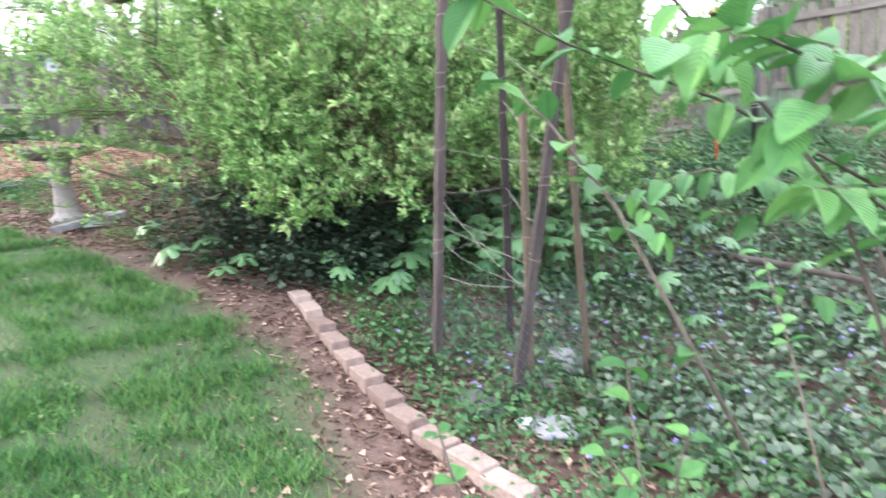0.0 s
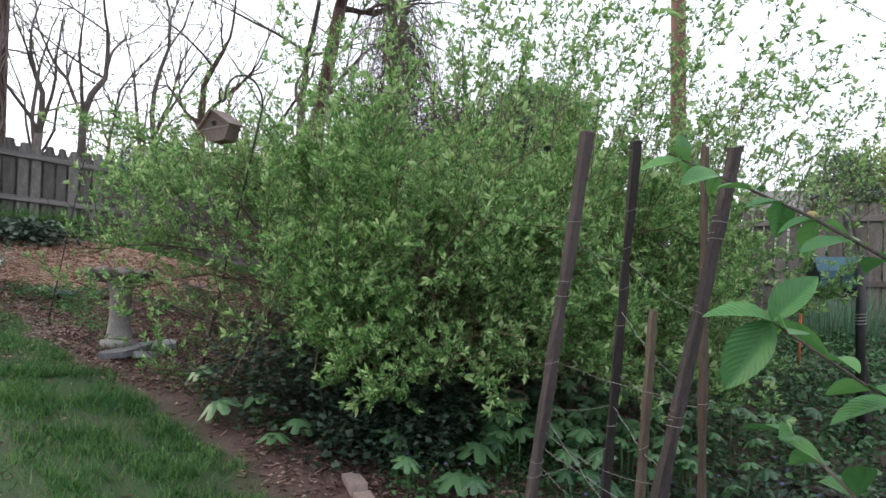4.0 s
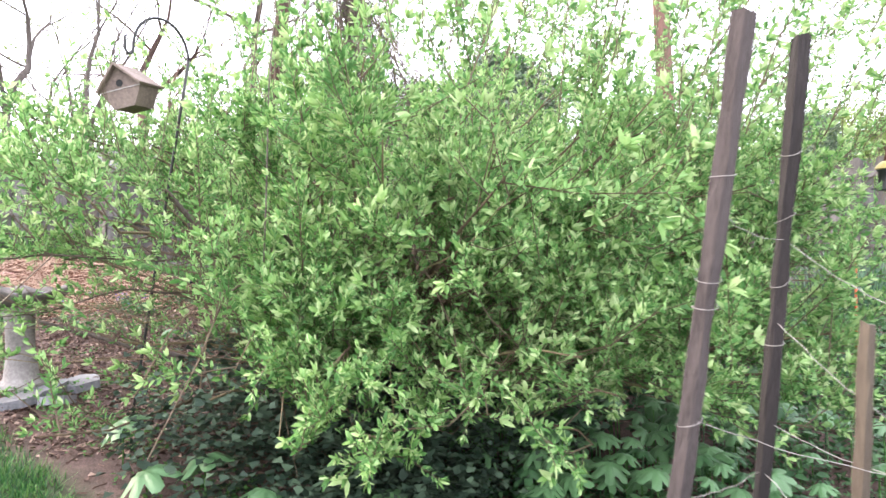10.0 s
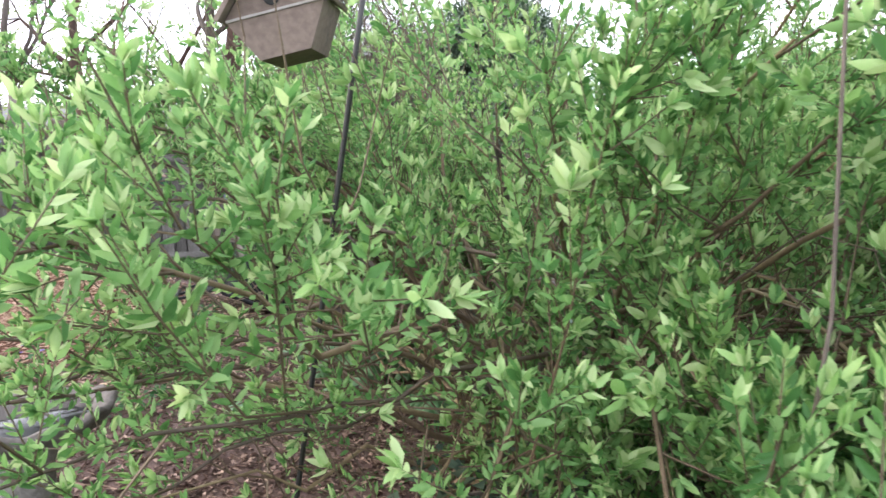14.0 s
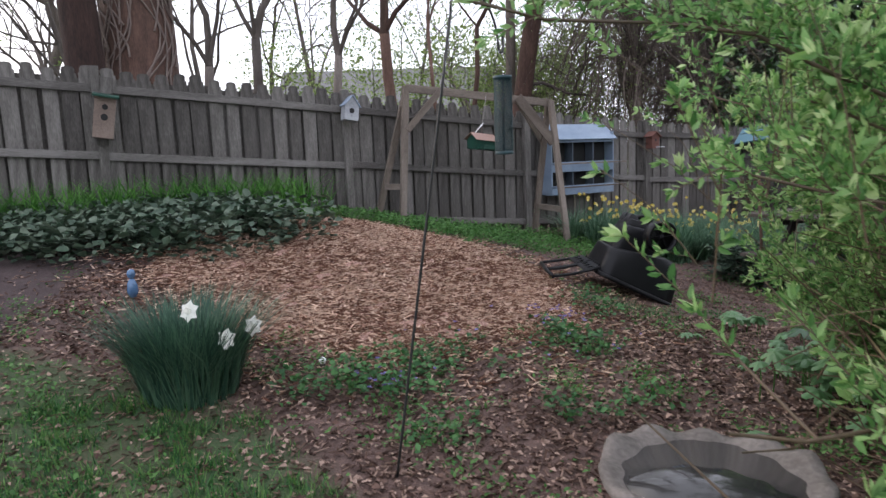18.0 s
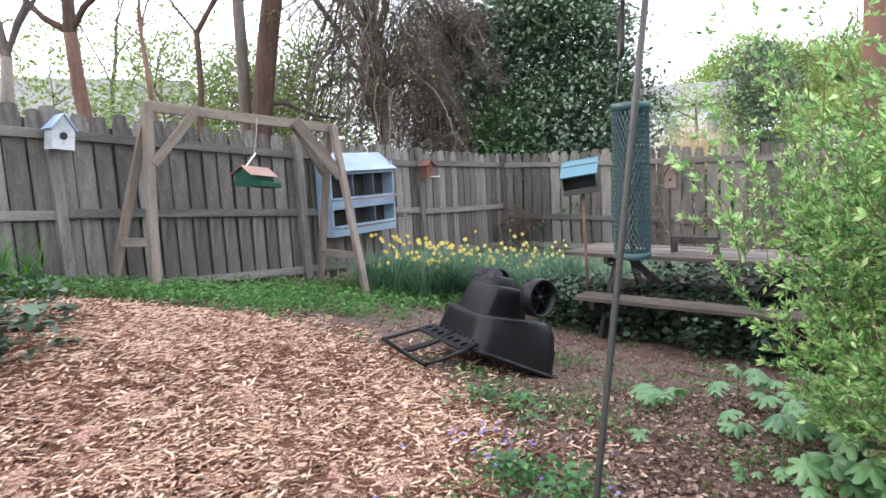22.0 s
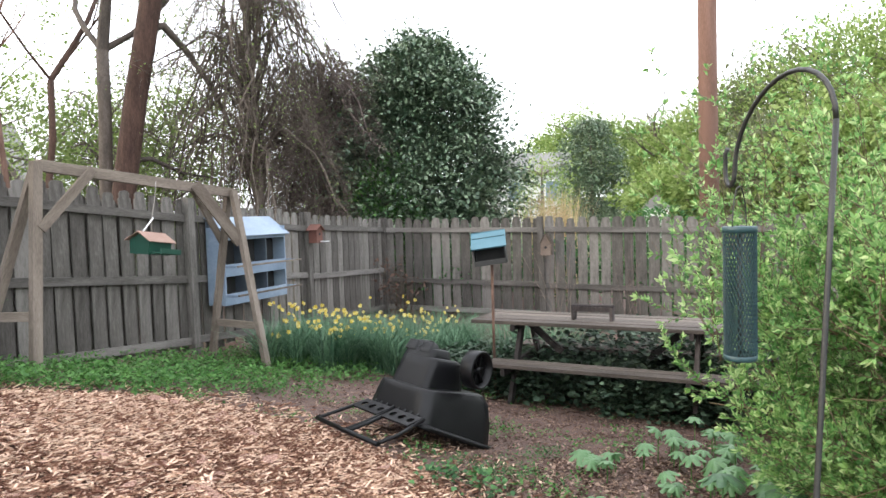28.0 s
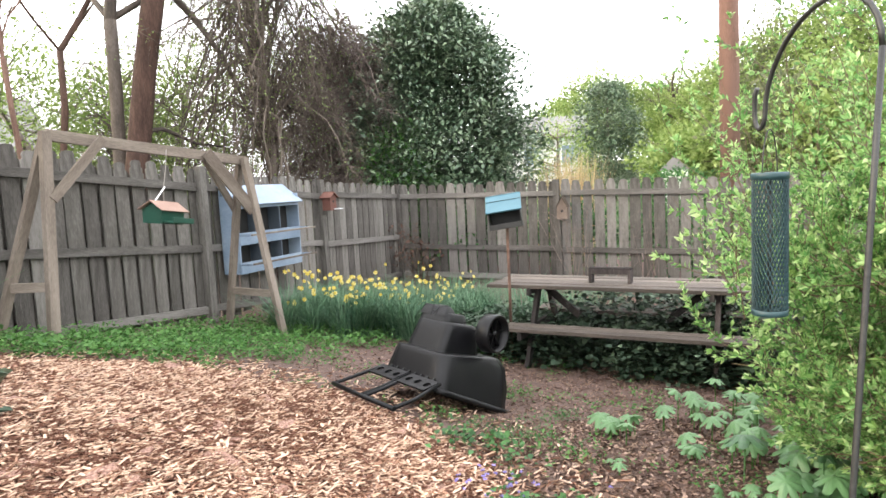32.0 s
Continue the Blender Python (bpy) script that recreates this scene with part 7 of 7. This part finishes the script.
for yy in (6.045, 6.68):
    wl_ = tagged(new("wheel"), "black spoked plastic wheel")
    wl_.parent = cart
    wl_.matrix_basis = Matrix.Translation(Vector((1.415, yy, 1.165)) - co_) @ pose(0, 0, 0, 90, 0, 12)
    part("tyre", lathe(bmesh.new(), [(0.124, -0.055), (0.138, -0.057), (0.144, -0.05), (0.144, 0.05), (0.138, 0.057), (0.124, 0.055), (0.124, -0.055)], 40), m_black, wl_)
    bm = lathe(bmesh.new(), [(0.0, -0.03), (0.022, -0.028), (0.022, 0.03), (0, 0.034)], 16)
    for k in range(6):
        box(bm, (0.066 * math.cos(k * 1.047), 0.066 * math.sin(k * 1.047), 0.0), (0.1, 0.01, 0.035), pose(0, 0, 0, 0, 0, k * 60))
    lathe(bm, [(0, -0.018), (0.124, -0.022), (0.124, -0.014), (0, -0.01)], 32)
    part("rim", bm, m_black, wl_)
part("axle", tube(bmesh.new(), [Vector((1.415, 6.045, 1.165)) - co_, Vector((1.415, 6.68, 1.165)) - co_], 0.01, 8), m_iron, cart)
part("handle_bar", tube(bmesh.new(), [Vector((0.44, 5.95, 0.862)) - co_, Vector((0.437, 6.36, 0.858)) - co_, Vector((0.45, 6.77, 0.855)) - co_], 0.017, 10), m_black, cart)
for yy in (5.97, 6.33, 6.37, 6.745):
    part("handle_arm", tube(bmesh.new(), [Vector((0.445, yy, 0.86)) - co_, Vector((0.62, yy, 0.875)) - co_, Vector((0.87, yy * 0.9 + 0.636, 0.915)) - co_], 0.014, 8), m_black, cart)
for q in range(8):
    bm = prism(bmesh.new(), [(0, 0), (-0.04, 0.003), (0.0, 0.03)], -0.01, 0.01)
    part("gusset", bm, m_black, cart, m=Matrix.Translation(Vector((0.878, 6.08 + q * 0.075, 0.912)) - co_))
for y0 in (6.0, 6.37):
    bm = bmesh.new()
    k = 3
    # a plate with three round holes: four strips round each hole
    for i in range(k):
        yc = y0 + 0.055 + i * 0.105
        for q in range(16):
            a0, a1 = 2 * math.pi * q / 16, 2 * math.pi * (q + 1) / 16
            def sq(a):
                m_ = max(abs(math.cos(a)), abs(math.sin(a)))
                return Vector((math.cos(a) / m_ * 0.07, math.sin(a) / m_ * 0.0525, 0))
            def rd(a):
                return Vector((math.cos(a) * 0.03, math.sin(a) * 0.03, 0))
            vs = [bm.verts.new(Vector((0, yc, 0)) + w_) for w_ in (rd(a0), sq(a0), sq(a1), rd(a1))]
            bm.faces.new(vs)
    bmesh.ops.remove_doubles(bm, verts=bm.verts, dist=0.0005)
    ex_ = bmesh.ops.extrude_face_region(bm, geom=list(bm.faces))
    bmesh.ops.translate(bm, verts=[g for g in ex_["geom"] if isinstance(g, bmesh.types.BMVert)], vec=(0, 0, 0.014))
    bmesh.ops.recalc_face_normals(bm, faces=bm.faces)
    part("handle_plate", bm, m_black, cart, "flat plate with three round holes", Matrix.Translation(Vector((0.79, 0, 0.905)) - Vector((co_.x, co_.y, co_.z))) @ pose(0, 0, 0, 0, -9, 0))

# ---- teal feeder on a dark pole beyond the stakes ----
wf = tagged(empty("feeder_box", 6.0, 0.5, gz(6.0, 0.5)), "dark teal hopper feeder on a black pole tied to a stake", "bird feeder")
fz_ = gz(6.0, 0.5)
part("pole", tube(bmesh.new(), [(-0.17, -0.22, -0.1), (-0.225, -0.245, 0.948 - fz_), (-0.25, -0.265, 1.42 - fz_)], 0.034, 10), m_iron, wf)
part("stake", cube((-0.12, -0.2, 0.25), (0.05, 0.05, 0.7), pose(0, 0, 0, 0, -6, 0)), m_stake, wf)
tw = Matrix.Translation((-0.303, -0.061, 1.127 - fz_)) @ pose(0, 0, 0, 0, -3, -18) @ Matrix.Scale(0.74, 4)
part("hopper", prism(bmesh.new(), [(-0.16, 0), (0.13, 0), (0.13, 0.26), (0.03, 0.36), (-0.07, 0.36), (-0.16, 0.24)], -0.2, 0.2), m_dark, wf, "black plastic hopper", tw @ pose(0, 0, 0, 0, 0, 90))
part("roof", prism(bmesh.new(), [(0.15, 0.25), (0.04, 0.362), (-0.08, 0.362), (-0.18, 0.23), (-0.18, 0.245), (-0.08, 0.38), (0.04, 0.38), (0.15, 0.27)], -0.215, 0.215), m_skyblue, wf, m=tw @ pose(0, 0, 0, 0, 0, 90))
part("tray", cube((0.02, 0, -0.01), (0.46, 0.36, 0.035), bevel=0.01), m_iron, wf, m=tw)
for xx in (-0.1, 0.105):
    fp_ = part("front_panel", cube((xx, -0.166, 0.16), (0.185, 0.014, 0.2), bevel=0.006), m_skyblue, wf, m=tw)
    part("panel_lip", cube((xx, -0.172, 0.17), (0.187, 0.016, 0.012), bevel=0.003), m_teal, fp_)
part("support_arm", cube((0.1, -0.2, 0.29), (0.16, 0.02, 0.016), bevel=0.003), m_iron, wf, m=tw)
for zz in (0.9 - fz_, 0.948 - fz_, 1.35 - fz_):
    part("wire_tie", tube(bmesh.new(), [(-0.225 - (zz + fz_ - 0.948) * 0.05 + 0.037 * math.cos(q), -0.245 - (zz + fz_ - 0.948) * 0.04 + 0.037 * math.sin(q), zz + 0.004 * q) for q in np.linspace(0, 12, 24)], 0.003, 4), m_rope, wf)
rd_ = tagged(empty("marker_rod", 6.55, 1.8, gz(6.55, 1.8)), "thin orange marker rod stuck in the bed", "rod")
part("rod", tube(bmesh.new(), [(0, 0, -0.1), (0.01, 0, 0.9)], 0.012, 6), m_orange, rd_)

lf = tagged(empty("small_feeder", 5.88, 0.9, 1.6), "small black hanging feeder with a yellow cap and red cord", "bird feeder")
part("body", lathe(bmesh.new(), [(0, 0), (0.055, 0), (0.055, 0.012), (0.04, 0.016), (0.04, 0.13), (0.055, 0.14), (0, 0.15)], 18), m_iron, lf)
part("cap", lathe(bmesh.new(), [(0.062, 0.15), (0.05, 0.175), (0.02, 0.2), (0, 0.205)], 18), m_yellow, lf)
part("cord", tube(bmesh.new(), [(0, 0, 0.2), (0.02, 0, 0.26), (-0.01, 0, 0.32), (0.015, 0, 0.27), (0, 0, 0.2)], 0.008, 6), m_red, lf)
part("perch", tube(bmesh.new(), [(-0.1, 0.02, 0.012), (0.1, -0.02, 0.012)], 0.005, 6), m_iron, lf)
part("hanging_arm", tube(bmesh.new(), [(0.0, 0, 0.3), (0.0, -0.1, 0.34), (-0.08, -0.5, 0.12), (-0.13, -0.66, -0.2)], 0.007, 6), m_iron, lf)

# ---- daffodils ----
def daffodil_leaves(name, label, cx, cy, rx, ry, n, lo, hi, spread=0.35):
    root = tagged(empty(name, cx, cy, gz(cx, cy)), label, "daffodils")
    a, r = rng.uniform(0, 6.28, n), np.sqrt(rng.uniform(0, 1, n))
    x, y = cx + np.cos(a) * r * rx, cy + np.sin(a) * r * ry
    p = np.stack([x, y, ground_z(x, y)], 1)
    lean = np.stack([np.cos(a) * r * spread * 1.4, np.sin(a) * r * spread * 1.4, np.zeros(n)], 1) + rng.normal(size=(n, 3)) * [spread * 0.5, spread * 0.5, 0]
    v, f = blades(p - [cx, cy, gz(cx, cy)], lean, rng.uniform(lo, hi, n), 0.013)
    tagged(arrays("foliage", v, f, m_clump if n > 1200 else m_daff, root), kind="stuff")
    return root


def petal_ring(bm, c, m, r, count, start, width, cup=0.15):
    for k in range(count):
        a = start + 2 * math.pi * k / count
        d, s = Vector((math.cos(a), math.sin(a), 0)), Vector((-math.sin(a), math.cos(a), 0))
        pts = [Vector((0, 0, 0)), d * r * 0.5 + s * width + Vector((0, 0, r * cup)), d * r + Vector((0, 0, r * cup * 0.4)), d * r * 0.5 - s * width + Vector((0, 0, r * cup))]
        bm.faces.new([bm.verts.new(c + (m @ p)) for p in pts])


clump = daffodil_leaves("daffodil_clump", "clump of blue-green daffodil leaves with three white flowers", -1.92, 3.73, 0.25, 0.24, 2100, 0.32, 0.52, 0.5)
oc = Vector((-1.85, 3.75, gz(-1.85, 3.75)))
for fx, fy, fz in ((-1.771, 3.636, 1.184), (-1.595, 3.656, 1.022), (-1.498, 3.814, 1.049)):
    c = Vector((fx, fy, fz)) - oc
    face = Matrix.Rotation(radians(72), 3, Vector((0.95, -0.3, 0)).normalized())
    fl = bmesh.new()
    petal_ring(fl, c, face, 0.062, 6, 0.2, 0.026)
    po = part("petals", fl, m_white_petal, clump, "white petals")
    cup = bmesh.new()
    for q in range(10):
        a0, a1 = 2 * math.pi * q / 10, 2 * math.pi * (q + 1) / 10
        cup.faces.new([cup.verts.new(c + face @ Vector((math.cos(a) * rr, math.sin(a) * rr, zz))) for a, rr, zz in ((a0, 0.012, 0.0), (a1, 0.012, 0.0), (a1, 0.018, 0.026), (a0, 0.018, 0.026))])
    part("trumpet", cup, m_white_petal, po)
    part("stem", tube(bmesh.new(), [c + Vector((0.0, 0.02, -0.01)), c + Vector((-0.01, 0.05, -0.08)), c.lerp(Vector((0, 0, 0)), 0.9)], 0.004, 5), m_daff, clump)
bed = tagged(empty("daffodil_bed", 2.75, 9.35, gz(2.75, 9.35)), "bed of yellow daffodils in bloom before the fence", "daffodils")
ob_ = Vector((2.75, 9.35, gz(2.75, 9.35)))
heads = []
for k in range(54):
    a, r = rng.uniform(0, 6.28), math.sqrt(rng.uniform())
    x, y = 2.75 + math.cos(a) * r * 1.55, 9.35 + math.sin(a) * r * 0.72
    c = 120
    base = np.c_[rng.normal(size=(c, 2)) * 0.045, np.zeros(c)] + [x, y, gz(x, y)] - np.array(ob_)
    lean = rng.normal(size=(c, 3)) * [0.8, 0.8, 0]
    heads.append(blades(base, lean, rng.uniform(0.26, 0.6, c), 0.017))
v, f = join(heads)
tagged(arrays("foliage", v, f, m_daff, bed), kind="stuff")
bm = bmesh.new()
bs = bmesh.new()
for k in range(170):
    a, r = rng.uniform(0, 6.28), math.sqrt(rng.uniform())
    x, y = 2.8 + math.cos(a) * r * 1.45, 9.52 + math.sin(a) * r * 0.55
    c = Vector((x, y, gz(x, y) + rng.uniform(0.3, 0.68) * (0.8 + 0.3 * r))) - ob_
    face = Matrix.Rotation(radians(rng.uniform(50, 95)), 3, Vector((0.9 + rng.normal() * 0.4, -0.4 + rng.normal() * 0.5, 0)).normalized())
    petal_ring(bm, c, face, rng.uniform(0.024, 0.038), 6, rng.uniform(0, 1), 0.011)
    petal_ring(bm, c, face, 0.015, 5, rng.uniform(0, 1), 0.01, 0.9)
    tube(bs, [c, c + Vector((0, 0.02, -0.25)), c + Vector((0, 0.02, -0.5))], 0.003, 3, cap=False)
tagged(part("bloom_mass", bm, m_yellow_petal, bed, "many small yellow flowers"), kind="stuff")
tagged(part("stem_mass", bs, m_daff, bed), kind="stuff")
daffodil_leaves("daffodil_bed", "green daffodil leaves beside the picnic table", 4.4, 8.3, 0.9, 0.9, 1100, 0.4, 0.62, 0.5)
daffodil_leaves("iris_clump", "upright blue-green iris leaves far along the fence", 8.3, 3.2, 0.9, 0.7, 700, 0.5, 0.8, 0.3)

# dry stems along the lower fence, and a dry red plant in the corner
for x, y, n_, mat, hh in ((6.5, 9.5, 13, m_vine, 1.7), (5.1, 11.9, 26, m_redtwig, 0.95), (7.0, 8.4, 8, m_vine, 1.5)):
    root = tagged(empty("dry_stems", x, y, gz(x, y)), "bare dry stems standing before the fence", "plant")
    a = np.c_[rng.normal(size=(n_, 2)) * 0.08, np.zeros(n_)]
    b = a + np.c_[rng.normal(size=(n_, 2)) * 0.22, rng.uniform(0.5, 1, n_) * hh]
    c = b + rng.normal(size=(n_, 3)) * 0.14
    v, f = join([rods(a, b, 0.005, 0.0025), rods(b, c, 0.0025, 0.0012), *[rods(a + (b - a) * q, a + (b - a) * q + rng.normal(size=(n_, 3)) * 0.16 + [0, 0, 0.1], 0.0025, 0.0012) for q in (0.45, 0.6, 0.75, 0.9)]])
    tagged(arrays("stem_mass", v, f, mat, root), kind="stuff")
    if mat is m_redtwig:
        v, f = leaf_tufts(c, 6, 0.07, 0.07)
        arrays("dry_leaves", v, f, m_bark_red, root)

# small ornaments by the daffodils
orn = tagged(empty("glass_ornament", -2.5, 4.35, gz(-2.5, 4.35)), "pale blue glass ornament on a short stake", "ornament")
part("stake", tube(bmesh.new(), [(0, 0, -0.05), (0, 0, 0.3)], 0.004, 5), m_iron, orn)
part("ball", lathe(bmesh.new(), [(0, 0.24), (0.02, 0.245), (0.035, 0.28), (0.03, 0.33), (0.015, 0.36), (0, 0.365)], 16), m_blue_glass, orn)
part("ball", lathe(bmesh.new(), [(0, 0.36), (0.02, 0.37), (0.028, 0.395), (0.018, 0.42), (0, 0.425)], 16), m_blue_glass, orn)
orn = tagged(empty("garden_ball", -1.25, 4.03, gz(-1.25, 4.03)), "small white and blue ceramic ball on the soil", "ornament")
part("ball", lathe(bmesh.new(), [(0.022 * math.sin(q), 0.04 - 0.022 * math.cos(q)) for q in np.linspace(0, math.pi, 10)], 16), m_white, orn)
part("foot", lathe(bmesh.new(), [(0, 0), (0.02, 0), (0.015, 0.022), (0, 0.022)], 14), m_dark_shaded_wood, orn)


# ---- viburnum branch reaching into the walk ----
def veined_leaf(parent, base, tip, width, up):
    """A large soft leaf with a folded midrib, bent veins and a fine edge."""
    base, tip, up = Vector(base), Vector(tip), Vector(up)
    d = tip - base
    L = d.length
    d.normalize()
    s = d.cross(up).normalized()
    u = s.cross(d)
    fold, curl = rng.uniform(0.3, 0.7), rng.uniform(0.1, 0.32)
    bm = bmesh.new()
    uv = bm.loops.layers.uv.new("leaf")
    rows = 13
    grid, place = [], {}
    for i in range(rows):
        t = i / (rows - 1)
        half = width / 2 * (math.sin(math.pi * min(1, t * 0.93 + 0.06)) ** 0.75) * (1.12 - 0.35 * t)
        if i == rows - 1:
            half = 0.001
        row = []
        for q in (-1, -0.66, -0.33, 0, 0.33, 0.66, 1):
            edge = 1 + 0.03 * math.sin(t * 70) * abs(q)
            vert = bm.verts.new(base + d * (L * (t + 0.06 * abs(q) * (1 - t))) + s * (half * q * edge) + u * (abs(q) ** 0.8 * half * fold - curl * L * t * t))
            place[vert] = (q, t)
            row.append(vert)
        grid.append(row)
    for a, b in zip(grid, grid[1:]):
        for k in range(6):
            fc = bm.faces.new((a[k], a[k + 1], b[k + 1], b[k]))
            fc.smooth = True
            for lp in fc.loops:
                lp[uv].uv = place[lp.vert]
    o = part("leaf", bm, m_viburnum, parent)
    return o


vb = tagged(empty("viburnum_branch", 3.1, -3.6, -0.35), "viburnum branches with large fresh green veined leaves", "shrub")
vo = Vector((3.1, -3.6, -0.35))
branches = [
    [(3.3, -3.5, -0.3), (3.05, -3.3, 0.8), (2.8, -3.12, 1.22), (2.64, -2.92, 1.38), (2.6, -2.8, 1.44), (2.53, -2.7, 1.5)],
    [(3.6, -3.4, -0.2), (3.3, -3.26, 0.727), (3.1, -3.17, 0.878), (2.93, -3.125, 0.987), (2.765, -3.07, 1.063), (2.6, -3.08, 1.13), (2.47, -3.05, 1.215)],
    [(2.9, -3.25, 0.3), (2.7, -3.12, 0.8), (2.58, -3.08, 0.98), (2.5, -3.05, 1.06)],
    [(3.5, -3.6, -0.2), (3.0, -3.5, 0.95), (2.835, -3.465, 1.03), (2.71, -3.47, 1.08), (2.61, -3.446, 1.064)],
    [(3.5, -3.7, -0.1), (2.93, -3.56, 1.0), (2.8, -3.54, 0.99), (2.75, -3.52, 0.93)],
    [(3.9, -3.3, -0.2), (3.52, -3.08, 0.627), (3.32, -2.975, 0.762), (3.04, -2.93, 0.828), (2.883, -2.894, 0.789), (2.89, -2.975, 0.69)],
    [(3.7, -3.4, -0.2), (3.37, -3.29, 0.443), (3.26, -3.21, 0.51), (3.15, -3.15, 0.56)],
    [(3.8, -3.2, -0.1), (3.37, -3.03, 0.76), (3.17, -2.92, 0.705), (3.07, -2.91, 0.72)],
    [(2.4, -3.4, -0.34), (2.335, -3.26, 0.246), (2.306, -3.21, 0.356), (2.297, -3.16, 0.433)],
    [(2.72, -3.4, -0.33), (2.71, -3.21, 0.12), (2.735, -3.1, 0.307), (2.758, -3.04, 0.438)],
    [(2.74, -3.4, -0.33), (2.685, -3.26, 0.13), (2.657, -3.21, 0.266), (2.625, -3.16, 0.32)],
    [(2.76, -3.4, -0.33), (2.71, -3.27, 0.133), (2.77, -3.21, 0.266), (2.814, -3.19, 0.336)],
    [(3.4, -3.0, -0.3), (3.5, -2.7, 0.2), (3.55, -2.5, 0.5)],
    [(3.7, -3.3, -0.2), (3.34, -3.08, 1.03), (3.1, -3.02, 1.1), (2.85, -3.2, 1.07), (2.78, -3.37, 1.05)],
    [(3.6, -3.5, -0.2), (3.2, -3.3, 0.9), (2.98, -3.42, 1.02), (2.85, -3.38, 1.08)],
    [(3.6, -3.2, -0.2), (3.28, -3.12, 0.78), (3.1, -3.1, 0.85), (2.9, -3.3, 0.88)],
    [(3.7, -3.4, -0.2), (3.2, -3.35, 0.7), (2.94, -3.45, 0.83), (2.8, -3.5, 0.85)],
]
for pts in branches:
    k_ = len(pts)
    part("branch", tube(bmesh.new(), [Vector(p) - vo for p in pts], [0.005 - 0.0032 * i / (k_ - 1) for i in range(k_)], 7), m_bark, vb)
    for i in range(1, k_):
        p, q = Vector(pts[i - 1]), Vector(pts[i])
        count = max(1, int((q - p).length / (0.04 if p.y < -3.3 else 0.055)))
        if i == 1:
            count = 2
        for k in range(count):
            b = p.lerp(q, (k + 0.8) / count)
            if b.z < 0.02:
                continue
            for sgn in (1, -1):
                d = ((q - p).normalized() * 0.45 + (q - p).cross(Vector((0.2, 0.1, 1))).normalized() * sgn * 0.8 + Vector((rng.normal() * 0.25, rng.normal() * 0.25, -0.3 + rng.normal() * 0.3))).normalized()
                ln = rng.uniform(0.055, 0.1) * (1.25 if b.z > 0.85 and b.y < -3.3 else 1.0 if b.z > 0.6 else 0.8)
                veined_leaf(vb, b - vo, b + d * ln - vo, ln * 0.56, (rng.normal() * 0.3, rng.normal() * 0.3 - 0.2, 1))
for b, t in (((2.47, -3.05, 1.215), (2.40, -3.045, 1.12)), ((2.47, -3.05, 1.215), (2.39, -3.02, 1.24)), ((2.47, -3.05, 1.215), (2.52, -3.07, 1.29)), ((2.53, -2.7, 1.5), (2.45, -2.68, 1.485)), ((2.53, -2.7, 1.5), (2.54, -2.68, 1.56))):
    veined_leaf(vb, Vector(b) - vo, Vector(t) - vo, (Vector(t) - Vector(b)).length * 0.54, (0.1, -0.5, 0.9))
